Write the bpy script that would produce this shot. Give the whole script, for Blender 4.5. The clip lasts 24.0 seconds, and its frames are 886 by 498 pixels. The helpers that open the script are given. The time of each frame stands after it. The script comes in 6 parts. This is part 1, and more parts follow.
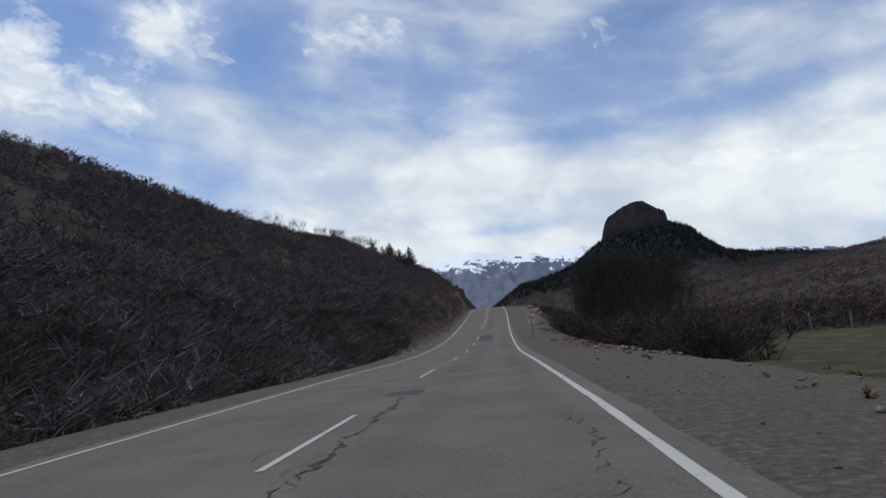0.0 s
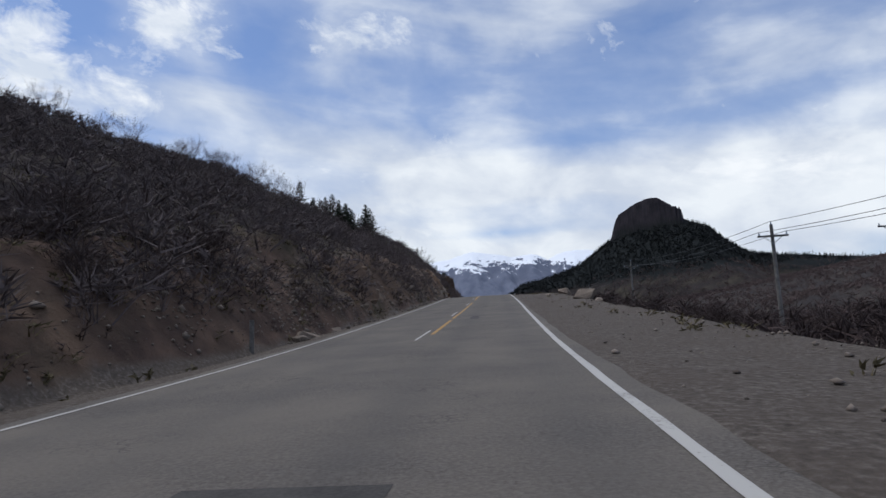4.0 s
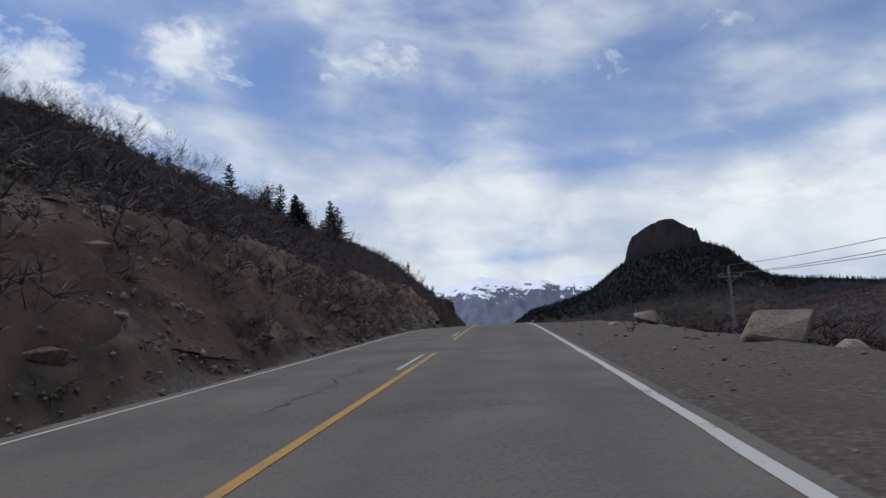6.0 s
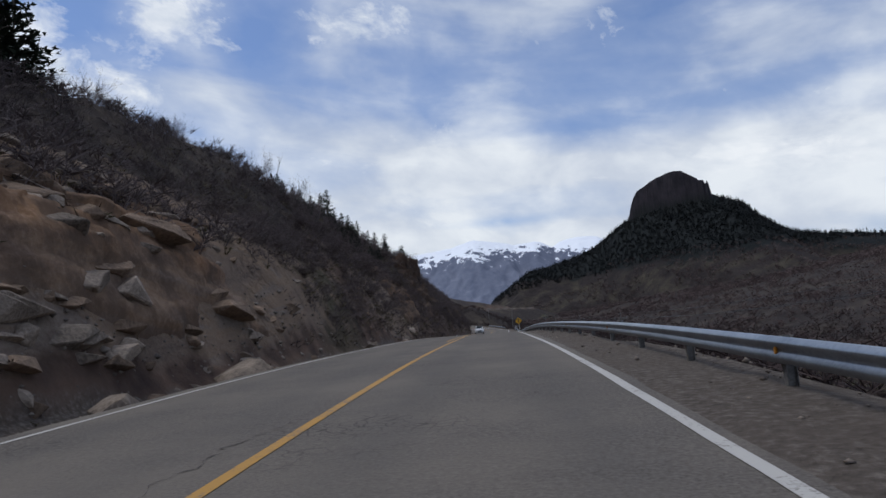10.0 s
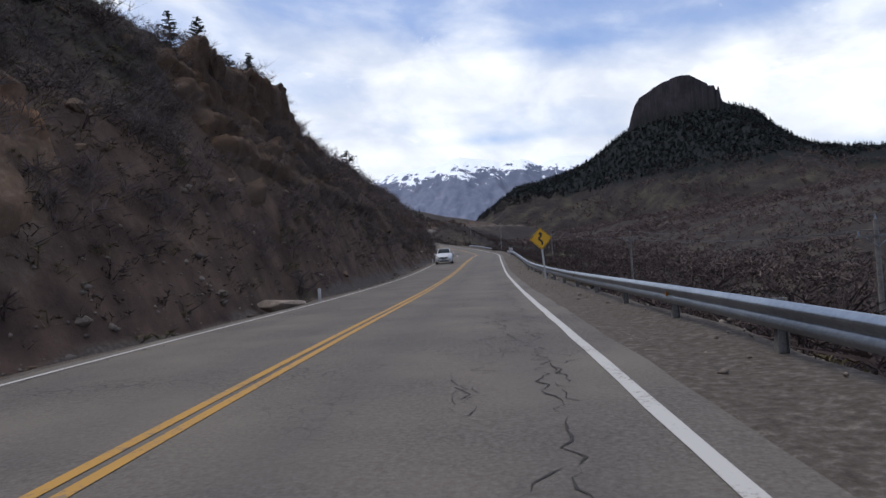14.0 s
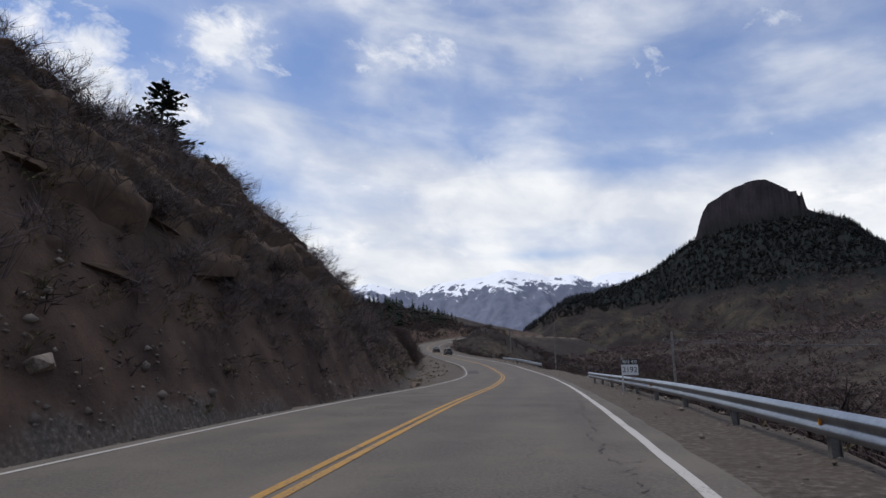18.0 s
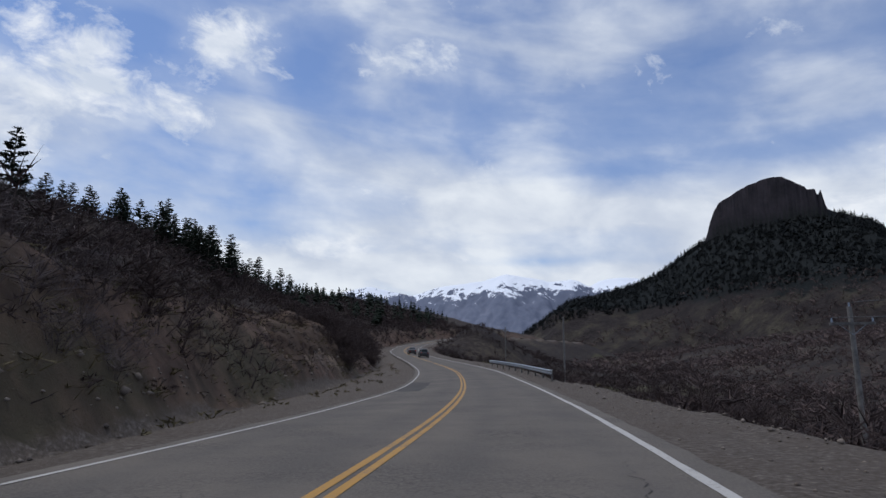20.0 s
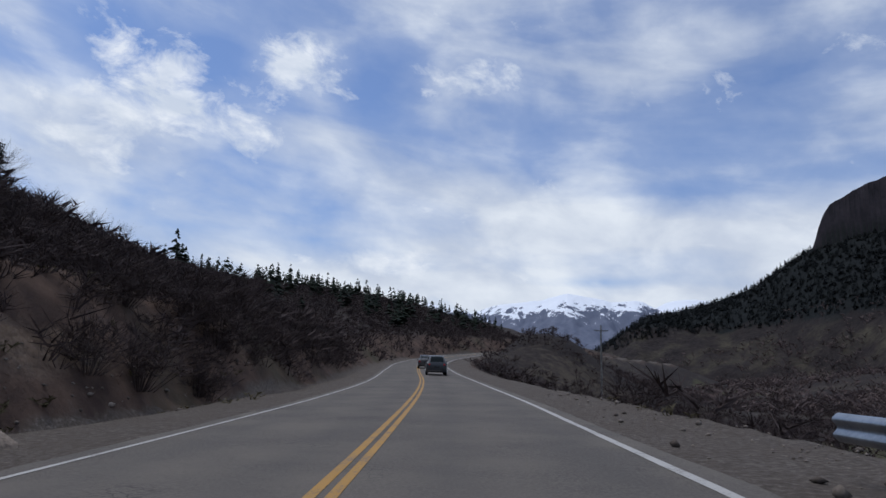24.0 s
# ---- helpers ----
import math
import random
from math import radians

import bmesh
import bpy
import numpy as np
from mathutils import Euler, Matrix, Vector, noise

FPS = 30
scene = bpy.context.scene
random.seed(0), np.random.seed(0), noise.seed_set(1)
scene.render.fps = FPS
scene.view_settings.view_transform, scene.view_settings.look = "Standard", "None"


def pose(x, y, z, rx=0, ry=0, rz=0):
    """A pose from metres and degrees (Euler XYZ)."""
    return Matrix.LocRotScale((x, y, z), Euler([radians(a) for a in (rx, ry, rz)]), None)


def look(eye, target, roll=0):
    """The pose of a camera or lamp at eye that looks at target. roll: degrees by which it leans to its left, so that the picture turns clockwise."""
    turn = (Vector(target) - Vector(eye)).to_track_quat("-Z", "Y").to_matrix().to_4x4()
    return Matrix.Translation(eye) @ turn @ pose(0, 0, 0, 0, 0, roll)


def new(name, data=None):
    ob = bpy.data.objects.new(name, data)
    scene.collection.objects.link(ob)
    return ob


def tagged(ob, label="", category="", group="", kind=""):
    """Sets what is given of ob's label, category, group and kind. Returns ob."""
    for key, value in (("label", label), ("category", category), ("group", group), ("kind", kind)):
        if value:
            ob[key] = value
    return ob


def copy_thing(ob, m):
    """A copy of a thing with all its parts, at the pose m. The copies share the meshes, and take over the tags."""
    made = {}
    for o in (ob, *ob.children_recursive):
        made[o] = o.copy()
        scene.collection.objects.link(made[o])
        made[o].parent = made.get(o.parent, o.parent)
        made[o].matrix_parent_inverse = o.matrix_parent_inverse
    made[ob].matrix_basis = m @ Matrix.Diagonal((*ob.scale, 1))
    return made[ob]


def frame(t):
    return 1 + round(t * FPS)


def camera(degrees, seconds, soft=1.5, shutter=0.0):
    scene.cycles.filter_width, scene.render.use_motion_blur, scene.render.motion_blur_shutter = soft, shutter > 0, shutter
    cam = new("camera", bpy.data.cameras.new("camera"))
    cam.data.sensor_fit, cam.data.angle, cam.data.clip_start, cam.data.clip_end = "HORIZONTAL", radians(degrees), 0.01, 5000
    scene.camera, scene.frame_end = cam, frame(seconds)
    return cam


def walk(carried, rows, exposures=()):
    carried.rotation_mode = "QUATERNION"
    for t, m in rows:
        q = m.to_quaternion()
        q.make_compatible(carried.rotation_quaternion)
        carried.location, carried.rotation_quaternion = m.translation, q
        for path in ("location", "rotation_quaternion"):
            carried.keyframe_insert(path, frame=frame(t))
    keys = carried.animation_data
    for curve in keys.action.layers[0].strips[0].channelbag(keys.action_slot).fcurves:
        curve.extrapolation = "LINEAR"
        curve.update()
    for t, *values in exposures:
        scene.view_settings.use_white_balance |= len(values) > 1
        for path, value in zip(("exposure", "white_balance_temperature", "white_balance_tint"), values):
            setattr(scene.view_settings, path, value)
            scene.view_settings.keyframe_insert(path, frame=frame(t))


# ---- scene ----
# ======== camera ========
cam = camera(70.0, 24.0, soft=1.5)
ROWS = [
    (0.0, 0.00, 0.00, 1.10, 97.49, 5.03, 4.93),
    (0.5, -0.02, 8.48, 1.10, 95.76, 4.05, 4.86),
    (1.0, 0.01, 16.97, 1.02, 94.59, 4.54, 4.63),
    (1.5, 0.04, 25.48, 0.91, 95.09, 4.03, 4.45),
    (2.0, 0.07, 34.02, 0.82, 94.30, 4.38, 4.06),
    (2.5, 0.07, 42.56, 0.78, 94.64, 3.92, 3.96),
    (3.0, 0.07, 51.12, 0.83, 95.17, 3.81, 4.15),
    (3.5, 0.07, 59.67, 0.98, 96.36, 3.58, 4.49),
    (4.0, 0.07, 68.21, 1.25, 97.54, 3.34, 4.83),
    (4.5, 0.08, 76.72, 1.64, 98.08, 3.24, 5.02),
    (5.0, 0.10, 85.21, 2.13, 100.60, 3.69, 5.57),
    (5.5, 0.12, 93.66, 2.71, 101.22, 3.79, 5.50),
    (6.0, 0.13, 102.09, 3.31, 99.87, 3.28, 5.56),
    (6.5, 0.14, 110.50, 3.93, 99.33, 3.15, 5.51),
    (7.0, 0.15, 118.90, 4.57, 99.88, 3.00, 5.67),
    (7.5, 0.18, 127.28, 5.20, 100.92, 2.34, 5.55),
    (8.0, 0.20, 135.64, 5.84, 100.44, 3.38, 5.57),
    (8.5, 0.23, 143.99, 6.42, 99.03, 3.31, 5.40),
    (9.0, 0.26, 152.33, 6.90, 98.22, 4.61, 5.41),
    (9.5, 0.28, 160.63, 7.27, 97.16, 4.25, 5.15),
    (10.0, 0.29, 168.88, 7.54, 96.63, 4.23, 5.15),
    (10.5, 0.30, 177.06, 7.71, 95.46, 4.19, 5.19),
    (11.0, 0.30, 185.17, 7.80, 94.29, 4.15, 5.25),
    (11.5, 0.31, 193.24, 7.80, 93.76, 4.13, 5.25),
    (12.0, 0.32, 201.29, 7.74, 89.87, 4.45, 5.25),
    (12.5, 0.33, 209.38, 7.65, 91.05, 4.98, 4.76),
    (13.0, 0.31, 217.56, 7.54, 90.49, 5.48, 5.01),
    (13.5, 0.29, 225.88, 7.41, 90.01, 3.75, 5.18),
    (14.0, 0.28, 234.35, 7.21, 89.15, 3.69, 3.80),
    (14.5, 0.28, 242.96, 6.95, 91.55, 4.55, -0.53),
    (15.0, 0.27, 251.70, 6.62, 90.62, 2.63, -6.28),
    (15.5, 0.27, 260.53, 6.28, 92.20, 3.78, -7.86),
    (16.0, 0.26, 269.44, 6.02, 92.79, 2.55, -4.56),
    (16.5, 0.28, 278.42, 5.85, 93.23, 4.57, 1.67),
    (17.0, 0.34, 287.46, 5.78, 93.97, 2.88, 2.93),
    (17.5, 0.44, 296.54, 5.77, 97.67, 0.58, 7.07),
    (18.0, 0.53, 305.64, 5.78, 99.43, 0.79, 7.84),
    (18.5, 0.61, 314.73, 5.72, 98.73, -0.03, 7.17),
    (19.0, 0.64, 323.78, 5.57, 99.82, 0.79, 7.02),
    (19.5, 0.59, 332.77, 5.40, 99.67, 0.94, 7.64),
    (20.0, 0.40, 341.69, 5.23, 99.86, 0.07, 7.73),
    (20.5, 0.05, 350.52, 5.08, 100.28, -1.83, 8.06),
    (21.0, -0.49, 359.27, 4.99, 100.69, -3.73, 8.39),
    (21.5, -1.23, 367.93, 4.93, 100.88, -4.59, 8.49),
    (22.0, -2.07, 376.51, 4.92, 98.75, -4.54, 8.91),
    (22.5, -3.08, 384.99, 5.01, 99.12, -4.45, 9.51),
    (23.0, -4.21, 393.38, 5.12, 98.08, -2.90, 10.75),
    (23.5, -5.51, 401.67, 5.25, 99.30, -1.58, 11.41),
    (24.0, -7.02, 409.84, 5.35, 101.46, -1.88, 12.82),
]
walk(cam, [(t, pose(x, y, z, rx, ry, rz)) for t, x, y, z, rx, ry, rz in ROWS],
     exposures=[(0, 0.12, 6300, 7), (1, 0.18, 6300, 6), (2, 0.35, 6450, 8), (4.5, 0.1, 6200, 9), (9.5, 0.0, 6200, 9), (11.5, 0.25, 6250, 11), (14, 0.42, 6300, 11), (16.5, 0.42, 6500, 12), (18, 0.2, 6500, 11), (19.5, 0.05, 6250, 10), (21.5, 0.0, 6030, 10), (24, 0.0, 6050, 10)])


# ======== sky and sun ========
def socket_value(node, name, value):
    node.inputs[name].default_value = value


def chain_math(nt, op, a, b=None, clamp=False):
    n = nt.nodes.new("ShaderNodeMath")
    n.operation, n.use_clamp = op, clamp
    for i, v in enumerate((a, b)):
        if v is None:
            continue
        if isinstance(v, (int, float)):
            n.inputs[i].default_value = v
        else:
            nt.links.new(v, n.inputs[i])
    return n.outputs[0]


def noise_out(nt, vec, scale, detail=5.0, rough=0.55, distort=0.0):
    n = nt.nodes.new("ShaderNodeTexNoise")
    socket_value(n, "Scale", scale), socket_value(n, "Detail", detail)
    socket_value(n, "Roughness", rough), socket_value(n, "Distortion", distort)
    nt.links.new(vec, n.inputs["Vector"])
    return n.outputs["Fac"]


def ramp_out(nt, fac, stops):
    n = nt.nodes.new("ShaderNodeValToRGB")
    e = n.color_ramp.elements
    while len(e) < len(stops):
        e.new(0.5)
    for el, (p, c) in zip(e, stops):
        el.position = p
        el.color = (*c, 1) if len(c) == 3 else c
    nt.links.new(fac, n.inputs["Fac"])
    return n.outputs["Color"]


def mixed(nt, fac, a, b, mode="MIX"):
    n = nt.nodes.new("ShaderNodeMix")
    n.data_type, n.blend_type = "RGBA", mode
    for i, v in ((0, fac), (6, a), (7, b)):
        if isinstance(v, (int, float)):
            n.inputs[i].default_value = v
        elif isinstance(v, tuple):
            n.inputs[i].default_value = (*v, 1)
        else:
            nt.links.new(v, n.inputs[i])
    return n.outputs[2]


SUN_AZ, SUN_EL = radians(-75), radians(66)  # clockwise from +y; behind cloud, ahead


def build_sky():
    w = bpy.data.worlds.new("sky")
    scene.world = w
    w.use_nodes = True
    nt = w.node_tree
    bg = nt.nodes["Background"]
    sky = nt.nodes.new("ShaderNodeTexSky")
    sky.sky_type, sky.sun_disc = "NISHITA", False
    sky.sun_elevation, sky.sun_rotation = SUN_EL, SUN_AZ
    sky.altitude, sky.air_density, sky.dust_density, sky.ozone_density = 900, 1.0, 1.2, 1.5
    co = nt.nodes.new("ShaderNodeTexCoord").outputs["Generated"]
    # clouds are laid out by bearing and height above the horizon, in degrees, and stretched sideways
    sep = nt.nodes.new("ShaderNodeSeparateXYZ")
    nt.links.new(co, sep.inputs[0])
    az = chain_math(nt, "MULTIPLY", chain_math(nt, "ARCTAN2", sep.outputs[0], sep.outputs[1]), 57.2958)
    el = chain_math(nt, "MULTIPLY", chain_math(nt, "ARCSINE", sep.outputs[2]), 57.2958)

    def layer(kx, ky, detail, rough, distort, shift):
        com = nt.nodes.new("ShaderNodeCombineXYZ")
        nt.links.new(chain_math(nt, "MULTIPLY", az, kx), com.inputs[0])
        # streaks tilt a little
        nt.links.new(chain_math(nt, "MULTIPLY", chain_math(nt, "ADD", el, chain_math(nt, "MULTIPLY", az, 0.10)), ky), com.inputs[1])
        com.inputs[2].default_value = shift
        return noise_out(nt, com.outputs[0], 1.0, detail, rough, distort)

    veil = layer(0.035, 0.11, 5.0, 0.5, 0.6, 3.1)
    streak = layer(0.05, 0.22, 6.0, 0.55, 0.5, 7.7)
    lump = layer(0.11, 0.19, 7.0, 0.52, 0.2, 1.3)
    cover = chain_math(nt, "ADD", chain_math(nt, "MULTIPLY", veil, 0.5), chain_math(nt, "ADD", chain_math(nt, "MULTIPLY", streak, 0.22), chain_math(nt, "MULTIPLY", lump, 0.28)))

    def bank(a, e, wa, we, gain):
        """Thickens or thins the cloud round a bearing and height."""
        da = chain_math(nt, "DIVIDE", chain_math(nt, "SUBTRACT", az, a), wa)
        de = chain_math(nt, "DIVIDE", chain_math(nt, "SUBTRACT", el, e), we)
        d2 = chain_math(nt, "ADD", chain_math(nt, "MULTIPLY", da, da), chain_math(nt, "MULTIPLY", de, de))
        return chain_math(nt, "MULTIPLY", chain_math(nt, "EXPONENT", chain_math(nt, "MULTIPLY", d2, -1.0)), gain)

    for args in BANKS:
        cover = chain_math(nt, "ADD", cover, bank(*args))
    mask = ramp_out(nt, cover, [(0.33, (0.20, 0.20, 0.20)), (0.45, (0.36, 0.36, 0.36)), (0.53, (0.66, 0.66, 0.66)), (0.66, (1, 1, 1))])
    thick = ramp_out(nt, chain_math(nt, "ADD", chain_math(nt, "MULTIPLY", cover, 0.35), chain_math(nt, "MULTIPLY", lump, 0.62)), [(0.36, (6.0, 6.6, 7.8)), (0.50, (7.4, 7.9, 8.8)), (0.64, (9.8, 10.1, 10.4))])
    blue = mixed(nt, 1.0, sky.outputs[0], (0.76, 1.04, 1.42), "MULTIPLY")
    air = mixed(nt, mask, blue, thick)
    # small heaped clouds with firm edges
    puff = chain_math(nt, "MULTIPLY", chain_math(nt, "SUBTRACT", layer(0.22, 0.34, 9.0, 0.62, 0.3, 5.2), 0.5), 2.3)
    for args in PUFFS:
        puff = chain_math(nt, "ADD", puff, bank(*args))
    heap = ramp_out(nt, puff, [(0.34, (0, 0, 0)), (0.78, (0.85, 0.85, 0.85))])
    tone = ramp_out(nt, layer(0.20, 0.5, 6.0, 0.55, 0.1, 9.4), [(0.36, (8.2, 8.7, 9.4)), (0.62, (10.8, 10.9, 11.0))])
    nt.links.new(mixed(nt, heap, air, tone), bg.inputs["Color"])
    bg.inputs["Strength"].default_value = 0.08


# cloud banks (+) and clear gaps (-): bearing, height, width, depth in degrees, gain
BANKS = [
    (5, 13, 13, 2.0, 0.20), (22, 11.5, 9, 2.6, 0.22), (30, 10, 8, 3, 0.16), (-15, 17, 10, 2.0, 0.13), (-24, 20.5, 7, 1.8, 0.12), (4, 26, 5, 2, 0.05),
    (-4, 14.5, 8, 2.0, 0.10), (0, 7.5, 70, 3.4, 0.17), (-43, 19, 6, 5, 0.12), (0, 45, 70, 12, 0.05),
    (-35, 26, 3.4, 2, -0.20), (-20, 25, 4, 2.2, -0.14), (12, 20, 8, 2.0, -0.18), (25, 17, 9, 1.4, -0.14), (1, 8.6, 6, 0.5, -0.12), (-30, 23.6, 3, 1.2, -0.10),
    (9, 16.6, 8, 0.8, -0.08), (-17, 29, 5, 2, -0.10), (-44, 27, 4, 3, -0.16), (14, 24.5, 6, 1.5, -0.08), (36, 24, 7, 4, -0.10), (-3, 22.5, 5, 1.2, -0.06),
]
PUFFS = [
    (-26.5, 27, 4.2, 3.2, 0.62), (-10.5, 26.8, 4.4, 1.9, 0.58), (-33, 21.8, 5.4, 3.0, 0.60), (-40, 23.5, 4, 3.0, 0.58), (20, 12.4, 6.5, 1.5, 0.52), (28, 11, 7, 2.6, 0.46),
    (-17, 10.0, 6, 1.3, 0.52), (-3, 8.2, 3.5, 1.1, 0.46), (34, 13, 6, 2.2, 0.46), (-7, 16.5, 6, 1.0, 0.36), (-43, 18.5, 6, 4.5, 0.5),
]
build_sky()

sun = new("sun", bpy.data.lights.new("sun", "SUN"))
sun.data.energy, sun.data.angle, sun.data.color = 1.6, radians(30), (1.0, 0.945, 0.88)
sun.matrix_world = look((0, 0, 0), (-math.sin(SUN_AZ) * math.cos(SUN_EL), -math.cos(SUN_AZ) * math.cos(SUN_EL), -math.sin(SUN_EL)))


# ======== materials ========
def material(name, rough=0.85, metal=0.0, spec=0.3):
    m = bpy.data.materials.new(name)
    m.use_nodes = True
    nt = m.node_tree
    b = nt.nodes["Principled BSDF"]
    socket_value(b, "Roughness", rough), socket_value(b, "Metallic", metal), socket_value(b, "Specular IOR Level", spec)
    return m, nt, b


def place(nt):
    return nt.nodes.new("ShaderNodeTexCoord").outputs["Object"]


def world_place(nt):
    return nt.nodes.new("ShaderNodeNewGeometry").outputs["Position"]


def bump(nt, b, height, strength=0.4, dist=0.02):
    n = nt.nodes.new("ShaderNodeBump")
    n.inputs["Strength"].default_value, n.inputs["Distance"].default_value = strength, dist
    nt.links.new(height, n.inputs["Height"])
    nt.links.new(n.outputs[0], b.inputs["Normal"])


def mottled(name, dark, light, scale=3.0, fine=40.0, rough=0.85, metal=0.0, spec=0.3, relief=0.3, dist=0.01, vary=0.0):
    """Two tones mixed by coarse and fine noise, with relief; vary: change from object to object."""
    m, nt, b = material(name, rough, metal, spec)
    co = world_place(nt)
    f1, f2 = noise_out(nt, co, scale, 5), noise_out(nt, co, fine, 4)
    f = chain_math(nt, "ADD", chain_math(nt, "MULTIPLY", f1, 0.6), chain_math(nt, "MULTIPLY", f2, 0.4))
    col = ramp_out(nt, f, [(0.36, dark), (0.64, light)])
    if vary:
        info = nt.nodes.new("ShaderNodeObjectInfo").outputs["Random"]
        k = chain_math(nt, "ADD", chain_math(nt, "MULTIPLY", info, vary), 1 - vary / 2)
        hs = nt.nodes.new("ShaderNodeHueSaturation")
        nt.links.new(k, hs.inputs["Value"]), nt.links.new(col, hs.inputs["Color"])
        col = hs.outputs[0]
    nt.links.new(col, b.inputs["Base Color"])
    bump(nt, b, f2, relief, dist)
    return m


def island_mottled(name, dark, light, rough=0.9, fine=25.0):
    """Tone changes from loose piece to loose piece."""
    m, nt, b = material(name, rough, 0, 0.2)
    isl = nt.nodes.new("ShaderNodeNewGeometry").outputs["Random Per Island"]
    f2 = noise_out(nt, world_place(nt), fine, 3)
    f = chain_math(nt, "ADD", chain_math(nt, "MULTIPLY", isl, 0.6), chain_math(nt, "MULTIPLY", f2, 0.4))
    nt.links.new(ramp_out(nt, f, [(0.15, dark), (0.85, light)]), b.inputs["Base Color"])
    bump(nt, b, f2, 0.4, 0.01)
    return m


def ground_material():
    """Dry hillside soil, with gravel, cut rock and pasture by the ground's own zones."""
    m, nt, b = material("hillside soil and gravel", 0.95, 0, 0.15)
    co = world_place(nt)
    n1, n2, n3 = noise_out(nt, co, 0.06, 6), noise_out(nt, co, 0.7, 6), noise_out(nt, co, 9.0, 6, 0.7)
    soil = ramp_out(nt, n2, [(0.30, (0.046, 0.031, 0.026)), (0.50, (0.088, 0.058, 0.045)), (0.68, (0.140, 0.092, 0.067))])
    green = ramp_out(nt, n1, [(0.52, (0, 0, 0)), (0.66, (0.6, 0.6, 0.6))])
    soil = mixed(nt, green, soil, (0.065, 0.066, 0.038))
    z = nt.nodes.new("ShaderNodeVertexColor")
    z.layer_name = "zone"
    sep = nt.nodes.new("ShaderNodeSeparateColor")
    nt.links.new(z.outputs[0], sep.inputs[0])
    # darker ground tones, mixed in by the zone's alpha
    dark_ground = ramp_out(nt, chain_math(nt, "ADD", chain_math(nt, "MULTIPLY", n2, 0.5), chain_math(nt, "MULTIPLY", n1, 0.5)), [(0.30, (0.013, 0.010, 0.010)), (0.50, (0.028, 0.022, 0.020)), (0.62, (0.066, 0.053, 0.040))])
    soil = mixed(nt, z.outputs["Alpha"], soil, dark_ground)

    def edge(sock, wob):
        e = chain_math(nt, "ADD", sock, chain_math(nt, "MULTIPLY", chain_math(nt, "SUBTRACT", wob, 0.5), 0.9))
        return ramp_out(nt, e, [(0.38, (0, 0, 0)), (0.62, (1, 1, 1))])

    gravel = ramp_out(nt, n3, [(0.30, (0.046, 0.037, 0.031)), (0.52, (0.098, 0.082, 0.070)), (0.72, (0.205, 0.178, 0.155))])
    gravel = mixed(nt, ramp_out(nt, noise_out(nt, co, 0.45, 4), [(0.4, (0, 0, 0)), (0.7, (0.55, 0.55, 0.55))]), gravel, (0.085, 0.068, 0.056))
    lay = nt.nodes.new("ShaderNodeMapping")
    lay.inputs["Scale"].default_value = (0.12, 0.12, 0.55)
    nt.links.new(co, lay.inputs[0])
    rock = ramp_out(nt, noise_out(nt, lay.outputs[0], 1.0, 8, 0.65, 0.8), [(0.36, (0.085, 0.058, 0.043)), (0.46, (0.165, 0.112, 0.080)), (0.54, (0.20, 0.132, 0.084)), (0.60, (0.165, 0.124, 0.098)), (0.70, (0.23, 0.185, 0.152))])
    rock = mixed(nt, 0.25, rock, ramp_out(nt, n3, [(0.3, (0.06, 0.05, 0.045)), (0.7, (0.32, 0.28, 0.24))]))
    field = ramp_out(nt, n2, [(0.3, (0.030, 0.028, 0.017)), (0.55, (0.056, 0.052, 0.028)), (0.7, (0.10, 0.088, 0.055))])
    col = mixed(nt, edge(sep.outputs[1], n2), soil, rock)
    col = mixed(nt, edge(sep.outputs[2], n1), col, field)
    col = mixed(nt, edge(sep.outputs[0], n2), col, gravel)
    nt.links.new(col, b.inputs["Base Color"])
    chunk = nt.nodes.new("ShaderNodeTexVoronoi")
    socket_value(chunk, "Scale", 1.4), socket_value(chunk, "Randomness", 1.0)
    nt.links.new(co, chunk.inputs["Vector"])
    chunk2 = nt.nodes.new("ShaderNodeTexVoronoi")
    socket_value(chunk2, "Scale", 4.5)
    nt.links.new(co, chunk2.inputs["Vector"])
    broken = chain_math(nt, "ADD", chain_math(nt, "MULTIPLY", chunk.outputs["Distance"], 4.0), chain_math(nt, "MULTIPLY", chunk2.outputs["Distance"], 2.0))
    wear = ramp_out(nt, noise_out(nt, co, 0.3, 3), [(0.45, (0, 0, 0)), (0.6, (1, 1, 1))])
    broken = chain_math(nt, "MULTIPLY", chain_math(nt, "MULTIPLY", broken, wear), sep.outputs[1])
    bump(nt, b, chain_math(nt, "SUBTRACT", chain_math(nt, "ADD", n3, chain_math(nt, "MULTIPLY", n2, 2.0)), broken), 0.8, 0.09)
    return m


